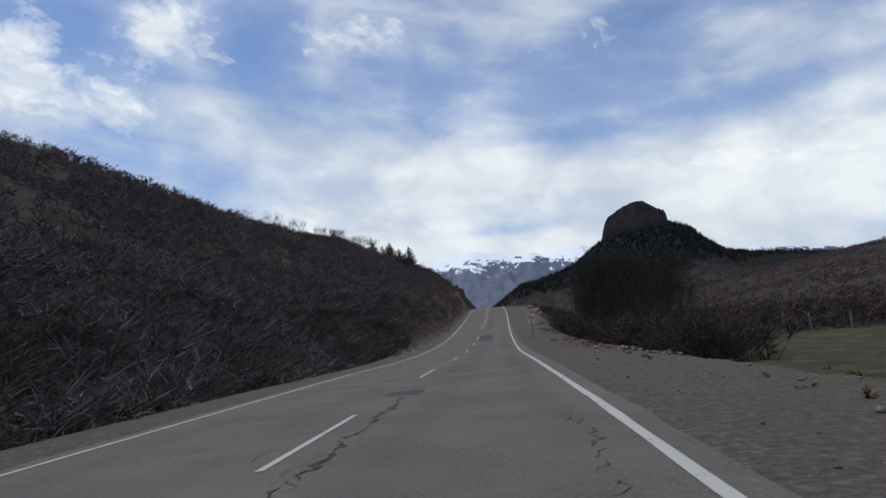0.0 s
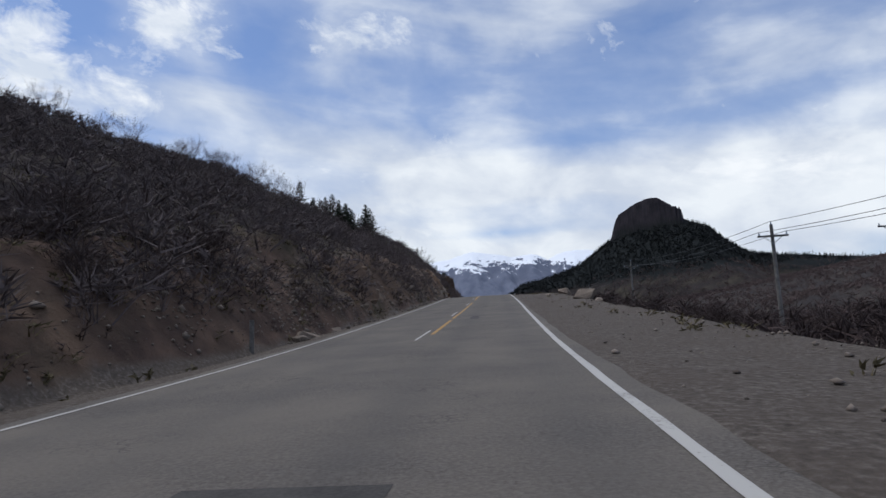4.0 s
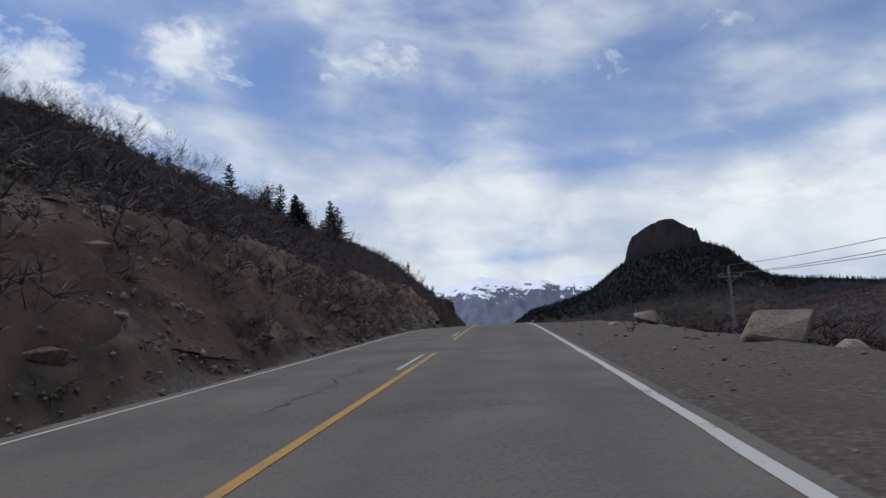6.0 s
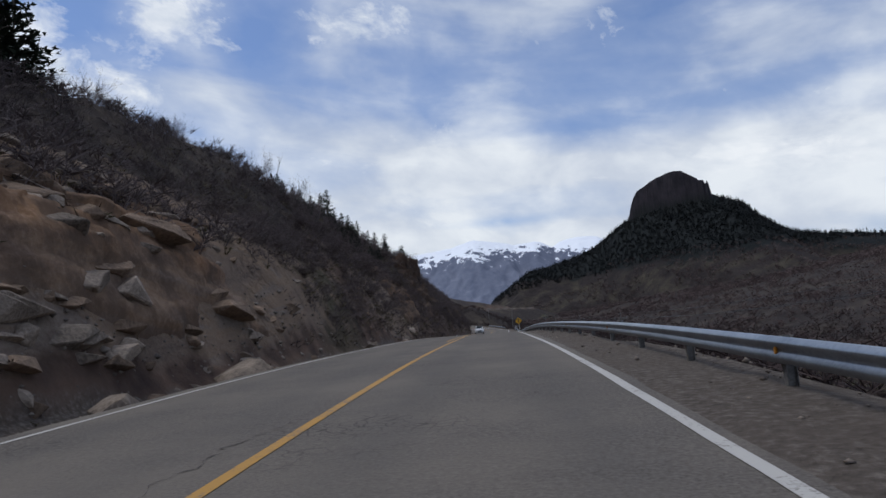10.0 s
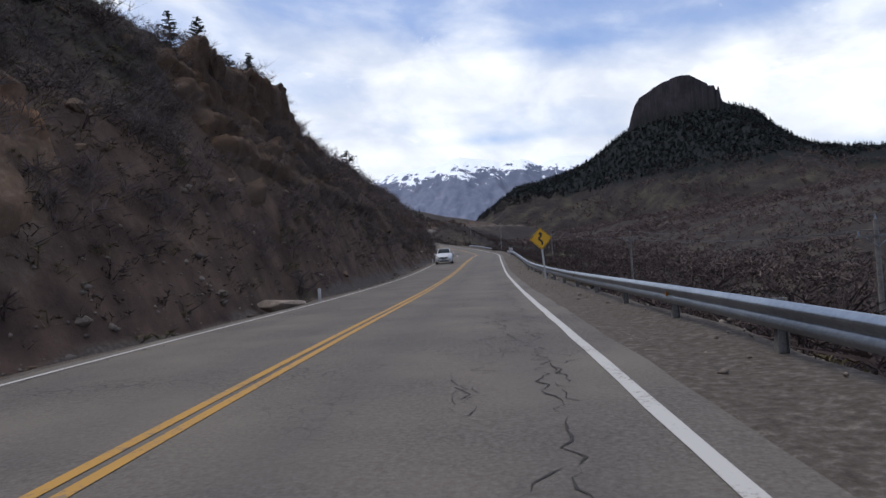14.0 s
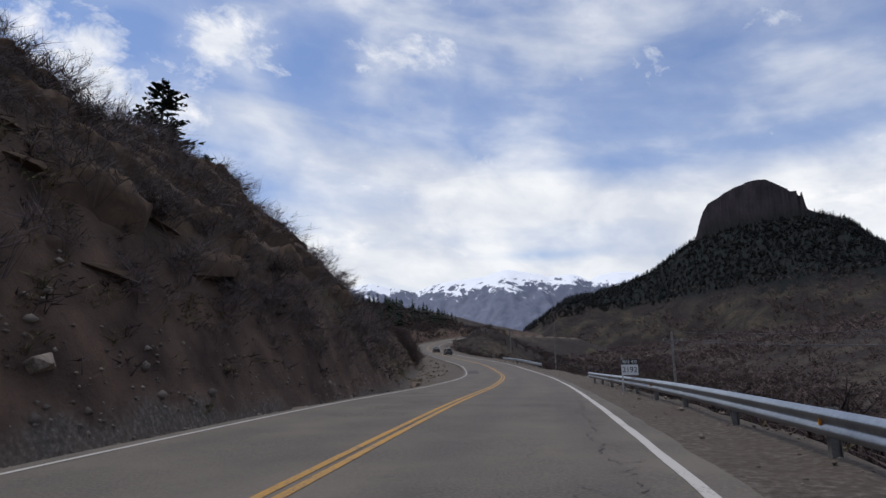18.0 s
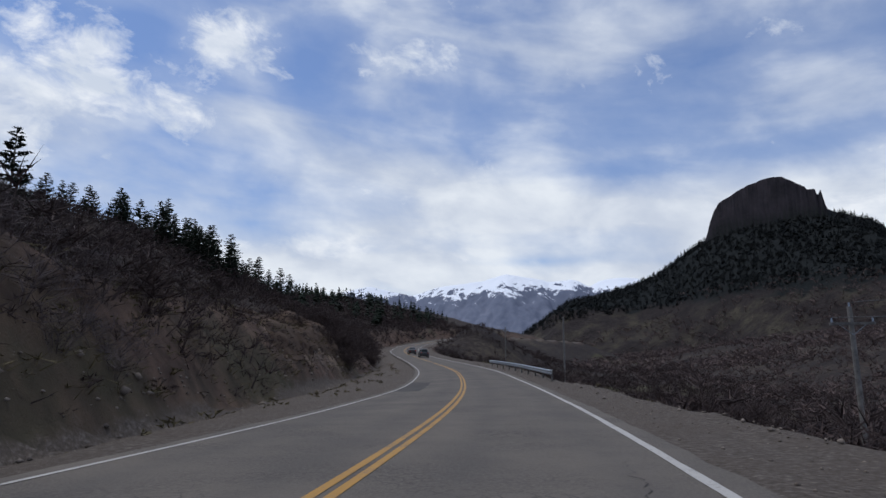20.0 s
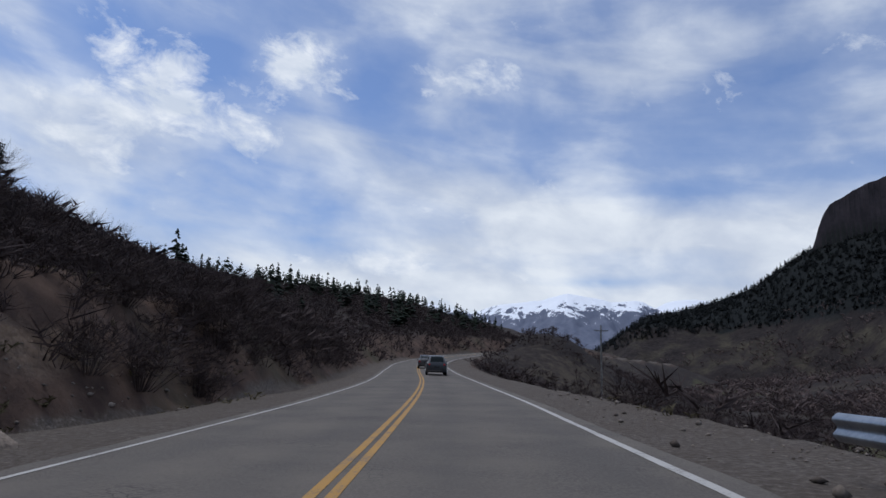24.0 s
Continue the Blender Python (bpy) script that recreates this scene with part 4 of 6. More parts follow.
fx, fy = rng.uniform(-60, 480, 13000), rng.uniform(560, 900, 13000)
ok = (rng.uniform(0, 1, 13000) < 0.15 + 0.85 * smooth(-0.1, 0.08, fbm(fx / 22, fy / 30, 3, 92))) & (flank(fx, fy) < 60)
scatter("slope_brush", THIN, np.stack([fx, fy, flank(fx, fy) - 0.4, rng.uniform(1.0, 2.3, 13000)], 1)[ok], M_TWIG_RED, rng, "brown leafless brush on the lower flank of the mountain", "brush")

bend = spots_on(rng, 3600, (-30, 60), (425, 620), lambda u, y, x: (u > 7.5) * smooth(-0.2, 0.0, fbm(x / 9, y / 9, 3, 95)), (0.5, 1.3))
scatter("valley_brush", FAR_BRUSH, bend, M_THICKET, rng, "dark reddish leafless brush below the bend", "brush")

# low dead scrub and weeds that cover the cut slopes
SCRUB = [brush_arrays(220 + s, 26, 0.55, 1.1, 0.011) for s in range(6)]
scrub = spots_on(rng, 30000, (-20, -6), (76, 430), lambda u, y, x: (-u > np.interp(y, HILL[:, 0], HILL[:, 1]) + 0.3) * np.interp(y, [76, 150, 160, 195, 205, 430], [0.5, 0.3, 0.05, 0.05, 0.8, 0.9]) * (0.25 + 0.75 * smooth(-0.12, 0.08, fbm(x / 3, y / 4, 3, 101))), (0.45, 1.1))
half = rng.uniform(0, 1, len(scrub)) > 0.42
scatter("slope_scrub", SCRUB, scrub[half], M_THICKET, rng, "low dark leafless scrub on the cut slopes", "brush")
scatter("slope_scrub", SCRUB, scrub[~half], M_GRASS, rng, "low dead brown weeds on the cut slopes", "brush")

# low grass and weeds along the verges
TUFT = [brush_arrays(60 + s, 26, 0.30, 0.5, 0.012) for s in range(5)]
tufts = spots_on(rng, 9000, (-30, 16), (0, 440), lambda u, y, x: (((u < -5.6) & (u > -22)) | ((u > 6.4) & (u < 14))) * smooth(-0.15, 0.15, fbm(x / 4, y / 4, 3, 71)), (0.6, 1.6))
scatter("verge_grass", TUFT, tufts, M_GRASS, rng, "dry yellow-brown grass tufts along the verge", "grass")


# ---- roadside bushes ----
def bush_mesh(seed, tw, h, w):
    V, F = brush_arrays(seed, tw, h, w, 0.007)
    return fast_mesh("bush", V, F, M_THICKET)


BUSH = [bush_mesh(100 + s, 720, 2.5, 3.2) for s in range(6)]


def bush_row(count, u0, u1, y0, y1, s0, s1, label, group):
    for _ in range(count):
        y, u = rng.uniform(y0, y1), rng.uniform(u0, u1)
        x, yy, _ = on_road(np.array(u), np.array(y))
        ob = new("bush", BUSH[rng.integers(len(BUSH))])
        s = rng.uniform(s0, s1)
        ob.matrix_basis = pose(float(x), float(yy), gz(float(x), float(yy)) - 0.08, 0, 0, rng.uniform(0, 360)) @ Matrix.Diagonal((s, s, s * rng.uniform(0.8, 1.1), 1))
        tagged(ob, label, "bush", group)


bush_row(100, -15, -7.6, -2, 72, 0.6, 1.05, "dense leafless dark brown bush beside the gravel verge", "bushes below the hillside")
bush_row(14, -12, -8.5, 60, 95, 0.5, 0.9, "leafless dark brown bush at the foot of the hill", "bushes below the hillside")
bush_row(76, 9.2, 14.5, 31, 74, 0.85, 1.4, "dense leafless dark bush beside the wide gravel shoulder", "bushes by the gravel shoulder")
bush_row(40, -15.5, -8.2, 200, 262, 0.32, 0.62, "low tangled leafless bush on the clay slope", "bushes on the clay slope")
bush_row(30, -14.5, -8.0, 286, 346, 0.30, 0.6, "low dark leafless bush on the rocky slope", "bushes on the rocky slope")
bush_row(16, 10.5, 18, 70, 165, 0.5, 0.9, "low leafless bush beyond the gravel shoulder", "bushes by the gravel shoulder")
bush_row(20, 7.6, 13, 345, 440, 0.6, 1.1, "leafless dark bush on the bank below the guardrail", "bushes on the valley bank")
bush_row(9, -16, -10.2, 394, 424, 0.7, 1.15, "leafless dark bush at the foot of the clay slope", "bushes on the bend")
bush_row(14, -13.2, -10.4, 402, 424, 0.75, 1.15, "leafless dark bush in front of the clay slope", "bushes on the bend")
bush_row(24, -16, -9.0, 428, 470, 0.7, 1.2, "leafless dark bush on the inside of the bend", "bushes on the bend")


# ---- bare trees ----
def bare_tree(seed, height, wide=0.55, stem=0.88):
    """A slender leafless tree: a tapering trunk with rising limbs and a haze of fine twigs."""
    r = np.random.default_rng(seed)
    trunk, limbs = Sticks(), Sticks()
    knots = [np.array([r.normal(0, 0.10) * k, r.normal(0, 0.10) * k, height * stem * k / 5 - (0.3 if k == 0 else 0)]) for k in range(6)]
    for k in range(5):
        trunk.add(knots[k], knots[k + 1], 0.0105 * height * (1 - k * 0.19), 0.0105 * height * (0.81 - k * 0.19) + 0.004, 6)
    P0, P1 = [], []
    n = 30 if wide < 0.8 else 20
    for i in range(n):
        f = 0.14 + 0.84 * (i / n) ** 0.9
        j = min(int(f * 5), 4)
        base = knots[j] + (knots[j + 1] - knots[j]) * (f * 5 - j)
        a = i * 2.4 + r.normal(0, 0.4)
        d = np.array([math.cos(a) * wide, math.sin(a) * wide, 1.0])
        L = height * r.uniform(0.20, 0.30) * (1.1 - 0.6 * f) * (1 + 0.5 * (wide > 0.8))
        n0 = len(limbs.V)
        grow(limbs, r, base, d, L, (0.0026 if wide < 0.8 else 0.0036) * height * (1.15 - 0.7 * f), 2, 0.42, 0.22)
        for V in limbs.V[n0:]:
            a0, a1 = V[:3].mean(0), V[3:].mean(0)
            for _ in range(2):
                q = a0 + (a1 - a0) * r.uniform(0.3, 1.0)
                P0.append(q)
                P1.append(q + (a1 - a0) / (np.linalg.norm(a1 - a0) + 1e-6) * height * 0.03 + r.normal(0, 0.035 * height, 3) + [0, 0, 0.02 * height])
    P0, P1 = np.array(P0), np.array(P1)
    side = np.cross(P1 - P0, r.normal(0, 1, P0.shape))
    side /= np.linalg.norm(side, axis=1, keepdims=True) + 1e-9
    V1, F1 = limbs.arrays()
    F1 = np.concatenate([F1[:, [0, 1, 2]], F1[:, [0, 2, 3]]])
    V2, F2 = blades((P0, P1, np.full(len(P0), (0.0008 if wide < 0.8 else 0.0012) * height), side))
    mt = fast_mesh("trunk", *trunk.arrays(), M_BARK)
    ml = fast_mesh("crown", np.concatenate([V1, V2]), np.concatenate([F1, F2 + len(V1)]), M_DARKTWIG if wide < 0.8 else M_TWIG)
    ob = empty("bare_tree")
    part("trunk", mt, ob), part("crown", ml, ob, "fine leafless grey-brown branches")
    return ob


def plant(ob, x, y, s=1.0, turn=0.0, label="", group="", category="tree", sink=0.1, src=None):
    ob.matrix_basis = pose(x, y, gz(x, y) - sink, 0, 0, turn) @ Matrix.Scale(s, 4)
    return tagged(ob, label, category, group)


def copy_at(ob, x, y, s, turn, sink=0.1, tilt=0.0):
    c = copy_thing(ob, pose(x, y, gz(x, y) - sink, tilt, 0, turn))
    c.scale = (s, s, s)
    return c


SHOULDER_TREES = [(7.4, 36), (9.0, 39.2), (10.6, 41), (8.2, 43), (9.4, 43.6), (7.6, 44.6), (8.6, 45.4), (10.4, 45.8), (7.4, 46.4), (8.3, 47.2), (9.3, 47.4), (11.4, 47.5), (7.5, 48.3), (8.5, 48.9), (9.8, 49.2), (7.8, 50), (8.8, 50.6), (11, 51), (7.9, 51.6), (9.2, 52.2), (8.1, 54), (9.2, 57), (8.2, 60.5), (9.5, 63), (8.8, 66), (12.5, 52), (10.2, 47), (10.8, 49.8), (11.8, 46), (12.4, 49), (10.0, 51.4), (13.2, 47.2), (13.8, 50.2), (8.4, 51.2), (9.0, 46.3), (7.3, 49.2)]
protos = [bare_tree(300 + i, 7.0, 0.72, 0.8) for i in range(3)]
for i, (x, y) in enumerate(SHOULDER_TREES):
    s = (0.50 if y < 42.5 else 0.66 if y < 46 else 0.88 if y < 52.5 else 0.52) + 0.16 * ((i * 7) % 5) / 5
    if i < 3:
        plant(protos[i], x, y, s, i * 70, "tall leafless grey tree beside the gravel shoulder", "bare trees by the road")
    else:
        copy_at(protos[i % 3], x, y, s, i * 97)
crooked = [bare_tree(340 + i, 7.0, 1.15, 0.5) for i in range(3)]
crest = [(-36, 150), (-33, 154), (-38, 157), (-30, 161), (-34, 166), (-27, 172), (-29, 178), (-25, 183), (-40, 146), (-43, 140), (-18, 330), (-17, 317), (-16, 322), (-17, 326), (-16, 311), (-38, 440), (-41, 446), (-36, 434), (-44, 452), (-34, 428), (-39, 422),
         (-17, 306), (-18, 296), (-15, 338), (-46, 132), (-50, 124), (-37, 143), (-41, 151), (-35, 159), (-32, 169), (-44, 136), (-39, 161), (-16, 346), (-19, 351), (-31, 182), (-27, 188), (-17, 333), (-22, 192), (-20, 198), (-19, 204), (-18, 209), (-17, 214), (-16, 219), (-18, 201), (-20, 207), (-15.5, 222), (-24, 190), (-40, 458), (-43, 463), (-45, 468), (-41, 472), (-47, 474), (-37, 452), (-45, 128), (-48, 138), (-38, 153), (-36, 147), (-33, 162)]
for i, (x, y) in enumerate(crest):
    s = (0.46 if 120 < y < 195 else 0.27 if 290 < y < 352 else 0.36) + 0.22 * ((i * 3) % 4) / 4
    if i < 3:
        c = plant(crooked[i], x, y, s, i * 61)
    else:
        c = copy_at(crooked[i % 3], x, y, s, i * 61)
    tagged(c, "small crooked leafless tree on the crest of the hill", "tree", "bare trees on the crest")
for i, (x, y) in enumerate([(-15.5, 226), (-13, 131), (-14, 110), (-11.5, 305), (-13, 215)]):
    tagged(copy_at(crooked[i % 3], x, y, 0.36, i * 50, tilt=20), "pale twisted dead shrub clinging to the slope", "tree", "dead shrubs on the slope")


# ---- pines ----
def pine(seed, height=8.0):
    r = np.random.default_rng(seed)
    t = Sticks()
    t.add((0, 0, -0.4), (0, 0, height * 0.97), 0.018 * height, 0.004 * height, 6)
    P0, P1, W0, W1 = [], [], [], []
    z = height * 0.06
    while z < height * 0.985:
        f = 1 - z / height
        reach = height * 0.31 * (f ** 0.75) * r.uniform(0.75, 1.15) + 0.12
        for k in range(int(5 + 4 * f)):
            a = r.uniform(0, 6.283)
            d = np.array([math.cos(a), math.sin(a), r.uniform(-0.12, 0.30)])
            L = reach * r.uniform(0.65, 1.1)
            p0, p1 = np.array([0, 0, z]), np.array([0, 0, z]) + d * L
            P0.append(p0), P1.append(p1), W0.append(0.06), W1.append(0.03)
            for q in np.linspace(0.32, 1.0, 4):
                for s in (-1, 1):
                    b0 = p0 + (p1 - p0) * q
                    nd = d * 0.6 + s * np.array([-d[1], d[0], 0]) * 0.7 + [0, 0, r.uniform(-0.1, 0.35)]
                    P0.append(b0), P1.append(b0 + nd * L * 0.36 * (1.15 - 0.5 * q)), W0.append(0.13), W1.append(0.05)
        z += height * (0.035 + 0.03 * f)
    P0, P1 = np.array(P0), np.array(P1)
    d = P1 - P0
    side = np.cross(d, r.normal(0, 0.5, d.shape) + [0, 0, 1.0])
    side /= np.linalg.norm(side, axis=1, keepdims=True) + 1e-9
    k = height / 8.0
    V, F = blades((P0, P1, np.array(W0) * 1.25 * k, side))
    ob = empty("pine_tree")
    part("trunk", fast_mesh("trunk", *t.arrays(), M_BARK), ob)
    part("crown", fast_mesh("crown", V, F, M_NEEDLE), ob, "dark green needle crown")
    return ob, (V, F)


pines, flat = zip(*[pine(500 + i) for i in range(5)])
PINE_ROWS = [(14, (-35, -24), (178, 202), 0.42, 0.70), (6, (-48, -38), (166, 196), 0.5, 0.75), (16, (-30, -20), (228, 241), 0.22, 0.31), (30, (-26, -15.5), (241, 264), 0.24, 0.35), (20, (-46, -28), (200, 226), 0.4, 0.6), (60, (-46, -24), (240, 264), 0.22, 0.34), (30, (-36, -19), (250, 268), 0.40, 0.64), (8, (-22, -16), (276, 288), 0.42, 0.66),
             (16, (-36, -20), (346, 364), 0.5, 0.8), (64, (-52, -31), (394, 430), 0.42, 0.70), (14, (-74, -52), (425, 452), 0.6, 0.95)]
n = 0
for count, xr, yr, s0, s1 in PINE_ROWS:
    for _ in range(count):
        x, y, s, a = rng.uniform(*xr), rng.uniform(*yr), rng.uniform(s0, s1), rng.uniform(0, 360)
        if n < 5:
            plant(pines[n], x, y, s, a, "dark green conifer standing on the hillside crest", "pines on the crest")
        else:
            copy_at(pines[n % 5], x, y, s, a)
        n += 1
# the lone broad pine on the crest above the rock face, and the row that ends the long crest
copy_at(pines[1], -22.4, 341.5, 1.0, 40).scale = (1.45, 1.45, 1.03)
for i in range(24):
    k = i / 23
    copy_at(pines[i % 5], -48 + 24 * k + 1.5 * math.sin(i * 5.1), 193 + 8 * k + 2.5 * math.sin(i * 3.7), 0.70 + 0.20 * math.sin(i * 2.3), i * 77)


def wood_arrays(seed):
    """A small far conifer of a few boughs."""
    r = np.random.default_rng(seed)
    m = 30
    z = r.uniform(0.08, 1.0, m)
    a = r.uniform(0, 6.283, m)
    L = 0.30 * (1 - z) + 0.03
    P0 = np.stack([0 * z, 0 * z, z + 0.06], 1)
    P1 = np.stack([np.cos(a) * L, np.sin(a) * L, z - 0.02], 1)
    side = np.stack([-np.sin(a), np.cos(a), 0 * a], 1)
    return blades((P1, P0, L * 0.75 + 0.02, side))


WOOD = [wood_arrays(s) for s in range(5)]


def far_wood(name, count, xr, yr, keep, size, label, hfun, mat=None):
    x, y = rng.uniform(*xr, count), rng.uniform(*yr, count)
    z = hfun(x, y)
    ok = keep(x, y, z) > rng.uniform(0, 1, count)
    spots = np.stack([x, y, z - 0.3, rng.uniform(*size, count)], 1)[ok]
    scatter(name, WOOD, spots, mat or M_NEEDLE, rng, label, "wood")


def wood_edge(x, y, z):
    """Where the mountain is wooded: above its brushy lower slopes, round the foot of the cap."""
    dy = y - crest_y(x)
    s = x - 0.30 * np.clip(dy, -50, 50)
    low = np.interp(x, [0, 40, 80, 150, 300], [28, 38, 46, 53, 57]) + 14 * fbm(x / 30, y / 30, 3, 66)
    cap = (s > 171) & (s < 254) & (np.abs(dy) < 31)
    return ((z > low) & (dy < 12) & ~cap) * np.where(x > 330, 0.55, 1.0)


far_wood("mountain_wood", 26000, (-70, 520), (690, 1040), wood_edge, (2.4, 4.6), "dark conifer wood on the flanks of the mountain", mountain_height, M_FAR_NEEDLE)
far_wood("ridge_wood", 420, (-130, -40), (496, 660), lambda x, y, z: smooth(-0.1, 0.1, fbm(x / 20, y / 20, 3, 3)) * (z > 15), (3.5, 6.0), "dark conifer wood on the far ridge", ground_height)


# ======== rocks ========
def rock_mesh(seed, chops=7, flat=0.7):
    """A broken angular block with slightly worn edges."""
    r = np.random.default_rng(seed)
    bm = bmesh.new()
    for _ in range(9 + chops):
        p = r.normal(0, 1, 3)
        p /= np.linalg.norm(p) ** 0.8
        bm.verts.new(Vector(p * r.uniform(0.45, 0.62)))
    h = bmesh.ops.convex_hull(bm, input=bm.verts[:])
    bmesh.ops.delete(bm, geom=list({v for v in h["geom_interior"] + h["geom_unused"] if isinstance(v, bmesh.types.BMVert)}), context="VERTS")
    bmesh.ops.dissolve_limit(bm, angle_limit=radians(16), verts=bm.verts[:], edges=bm.edges[:])
    bmesh.ops.bevel(bm, geom=bm.edges[:], offset=0.03, segments=1, affect="EDGES")
    for v in bm.verts:
        v.co.z *= flat
        v.co += v.co * 0.10 * noise.noise(v.co * 5 + Vector((0, seed, 0)))
    bmesh.ops.triangulate(bm, faces=bm.faces[:])
    return bm_mesh("rock", bm, M_ROCK)


ROCKS = [rock_mesh(700 + i, 6 + i % 4, 0.55 + 0.08 * (i % 5)) for i in range(9)]


def rock(x, y, size, label, group="", k=None, sink=0.25, lean=0.0):
    ob = new("rock", ROCKS[(int(x * 7 + y * 3) if k is None else k) % len(ROCKS)])
    ob.matrix_basis = pose(x, y, gz(x, y) + size * (0.35 - sink), lean, lean * 0.6, (x * 91 + y * 37) % 360) @ Matrix.Diagonal((size * 1.25, size, size, 1))
    return tagged(ob, label, "rock", group)


for x, y, s in ((-7.9, 151.8, 0.75), (-8.9, 135.0, 1.0), (-8.3, 101, 0.55), (-7.0, 186.2, 1.5), (-7.4, 257.6, 1.3), (-8.6, 259.5, 1.0), (-7.2, 205.5, 0.9), (-7.2, 219, 0.8), (-8.9, 233.6, 1.05), (-8.7, 228.8, 0.65),
                (-6.9, 180.4, 0.95), (-7.3, 176.2, 1.1), (-7.0, 172.0, 0.9), (-6.8, 168.3, 0.8), (-8.0, 95.5, 1.3), (-6.9, 90.6, 0.5), (-16.0, 418.1, 0.7), (-6.8, 325, 0.5), (-8.2, 316, 0.6), (-6.9, 347, 0.6)):
    rock(x, y, s, "fallen tan boulder at the foot of the cut", "boulders along the cut")
for x, y, s in ((7.3, 119.6, 1.6), (7.9, 117.6, 0.8), (7.3, 134.6, 1.15), (5.7, 135.6, 0.45), (8.6, 128, 0.5), (9.2, 110, 0.45), (8.8, 103, 0.4), (9.4, 146, 0.5)):
    rock(x, y, s, "pale grey boulder on the edge of the gravel shoulder", "boulders on the shoulder")
# ledges of the rock cut: rows of broken slabs that lie along the slope
def slab(u, y, size, long, thick, k, tone, lean):
    x, yy, _ = on_road(np.array(u), np.array(y))
    x, yy = float(x), float(yy)
    ob = new("rock", (LEDGES if tone else ROCKS)[k % len(ROCKS)])
    ob.matrix_basis = pose(x - size * 0.22, yy, gz(x, yy) + thick * 0.02, lean, 6, 90 + (k * 37) % 41 - 20) @ Matrix.Diagonal((long, size * 1.3, thick * 1.5, 1))
    SLABS.append((ob, y, "ledge of broken tan rock sticking out of the road cut"))


SLABS, FACES = [], []
LEDGES = []
for m in ROCKS:
    c = m.copy()
    c.materials.clear()
    c.materials.append(M_LEDGE)
    LEDGES.append(c)
for i in range(150):
    y = rng.normal(176, 12) if i < 105 else (rng.normal(272, 6) if i < 120 else rng.normal(232, 12))
    toe = float(np.interp(y, HILL[:, 0], HILL[:, 1]))
    slab(-(toe + rng.uniform(0, 1) ** 1.5 * 5.5), y, rng.uniform(0.2, 0.5), rng.uniform(0.25, 0.65), rng.uniform(0.18, 0.4), i, i % 3, rng.uniform(-20, 20))


# stones and short ledges in the low cut before it
for i in range(90):
    y = rng.uniform(104.5, 161.5)
    w = rng.uniform(0.2, 0.5) if i % 8 else rng.uniform(0.5, 0.9)
    slab(-(float(np.interp(y, HILL[:, 0], HILL[:, 1])) + 0.4 + 3.6 * rng.uniform(0, 1)), y, w, w * rng.uniform(1.1, 2.2), w * rng.uniform(0.4, 0.7), i * 3, i % 4 == 0, rng.uniform(-18, 18))


for i in range(36):
    y = rng.uniform(382, 426)
    w = rng.uniform(0.15, 0.4) if i % 9 else rng.uniform(0.4, 0.7)
    slab(-(float(np.interp(y, HILL[:, 0], HILL[:, 1])) + 0.8 + max(float(clay_top(y)) - 1.4, 0.2) * rng.uniform(0, 1)), y, w, w * rng.uniform(1.1, 1.8), w * rng.uniform(0.5, 0.8), i * 7, i % 2, rng.uniform(-18, 18))


# larger blocks that stand out of the face, and the heap at its end
for i in range(215):
    if i < 170:
        y, q = rng.normal(182, 6.5), 0.5 + 6.0 * rng.uniform(0, 1)
        size = rng.uniform(0.35, 1.0) if i % 7 else rng.uniform(1.0, 1.7)
    elif i < 195:
        y, q, size = rng.uniform(176, 192), rng.uniform(-0.3, 1.0), rng.uniform(0.3, 0.9)
    else:
        y, q, size = rng.uniform(222, 262), 0.3 + 8 * rng.uniform(0, 1), rng.uniform(0.25, 0.7)
    toe = float(np.interp(y, HILL[:, 0], HILL[:, 1]))
    slab(-(toe + q), y, size, size * rng.uniform(1.1, 2.0), size * rng.uniform(0.45, 0.8), i * 5 + 1, i % 5 < 2, rng.uniform(-14, 14))


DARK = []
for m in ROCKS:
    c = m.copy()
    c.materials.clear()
    c.materials.append(M_CUT_DARK)
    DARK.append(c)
for i in range(85):
    y = rng.uniform(288.5, 341.5)
    q = float(np.interp(y, HILL[:, 0], HILL[:, 1])) + 1.0 + 7.5 * rng.uniform(0, 1)
    x, yy, _ = (float(v) for v in on_road(np.array(-q), np.array(y)))
    w = rng.uniform(0.3, 0.8) if i % 6 else rng.uniform(0.8, 1.3)
    ob = new("rock", DARK[i % len(DARK)])
    ob.matrix_basis = pose(x - 0.2 * w, yy, gz(x, yy), rng.uniform(-14, 14), 8, 90 + rng.uniform(-20, 20)) @ Matrix.Diagonal((w * rng.uniform(1.2, 2.2), w * 1.2, w * rng.uniform(0.5, 0.9), 1))
    SLABS.append((ob, y, "dark weathered rock ledge"))


def cells(a, b, seed):
    """Distance to the nearest and second cell point on a jittered grid, and the nearest cell's own number."""
    ia, ib = np.floor(a).astype(np.int64), np.floor(b).astype(np.int64)
    d1, d2, who = np.full(a.shape, 9.0), np.full(a.shape, 9.0), np.zeros(a.shape)
    for da in (-1, 0, 1):
        for db in (-1, 0, 1):
            ca, cb = ia + da, ib + db
            d = np.hypot(a - ca - lattice(ca, cb, seed), b - cb - lattice(ca, cb, seed + 5))
            near = d < d1
            d2 = np.where(near, d1, np.minimum(d2, d))
            who = np.where(near, lattice(ca, cb, seed + 9), who)
            d1 = np.minimum(d1, d)
    return d1, d2, who


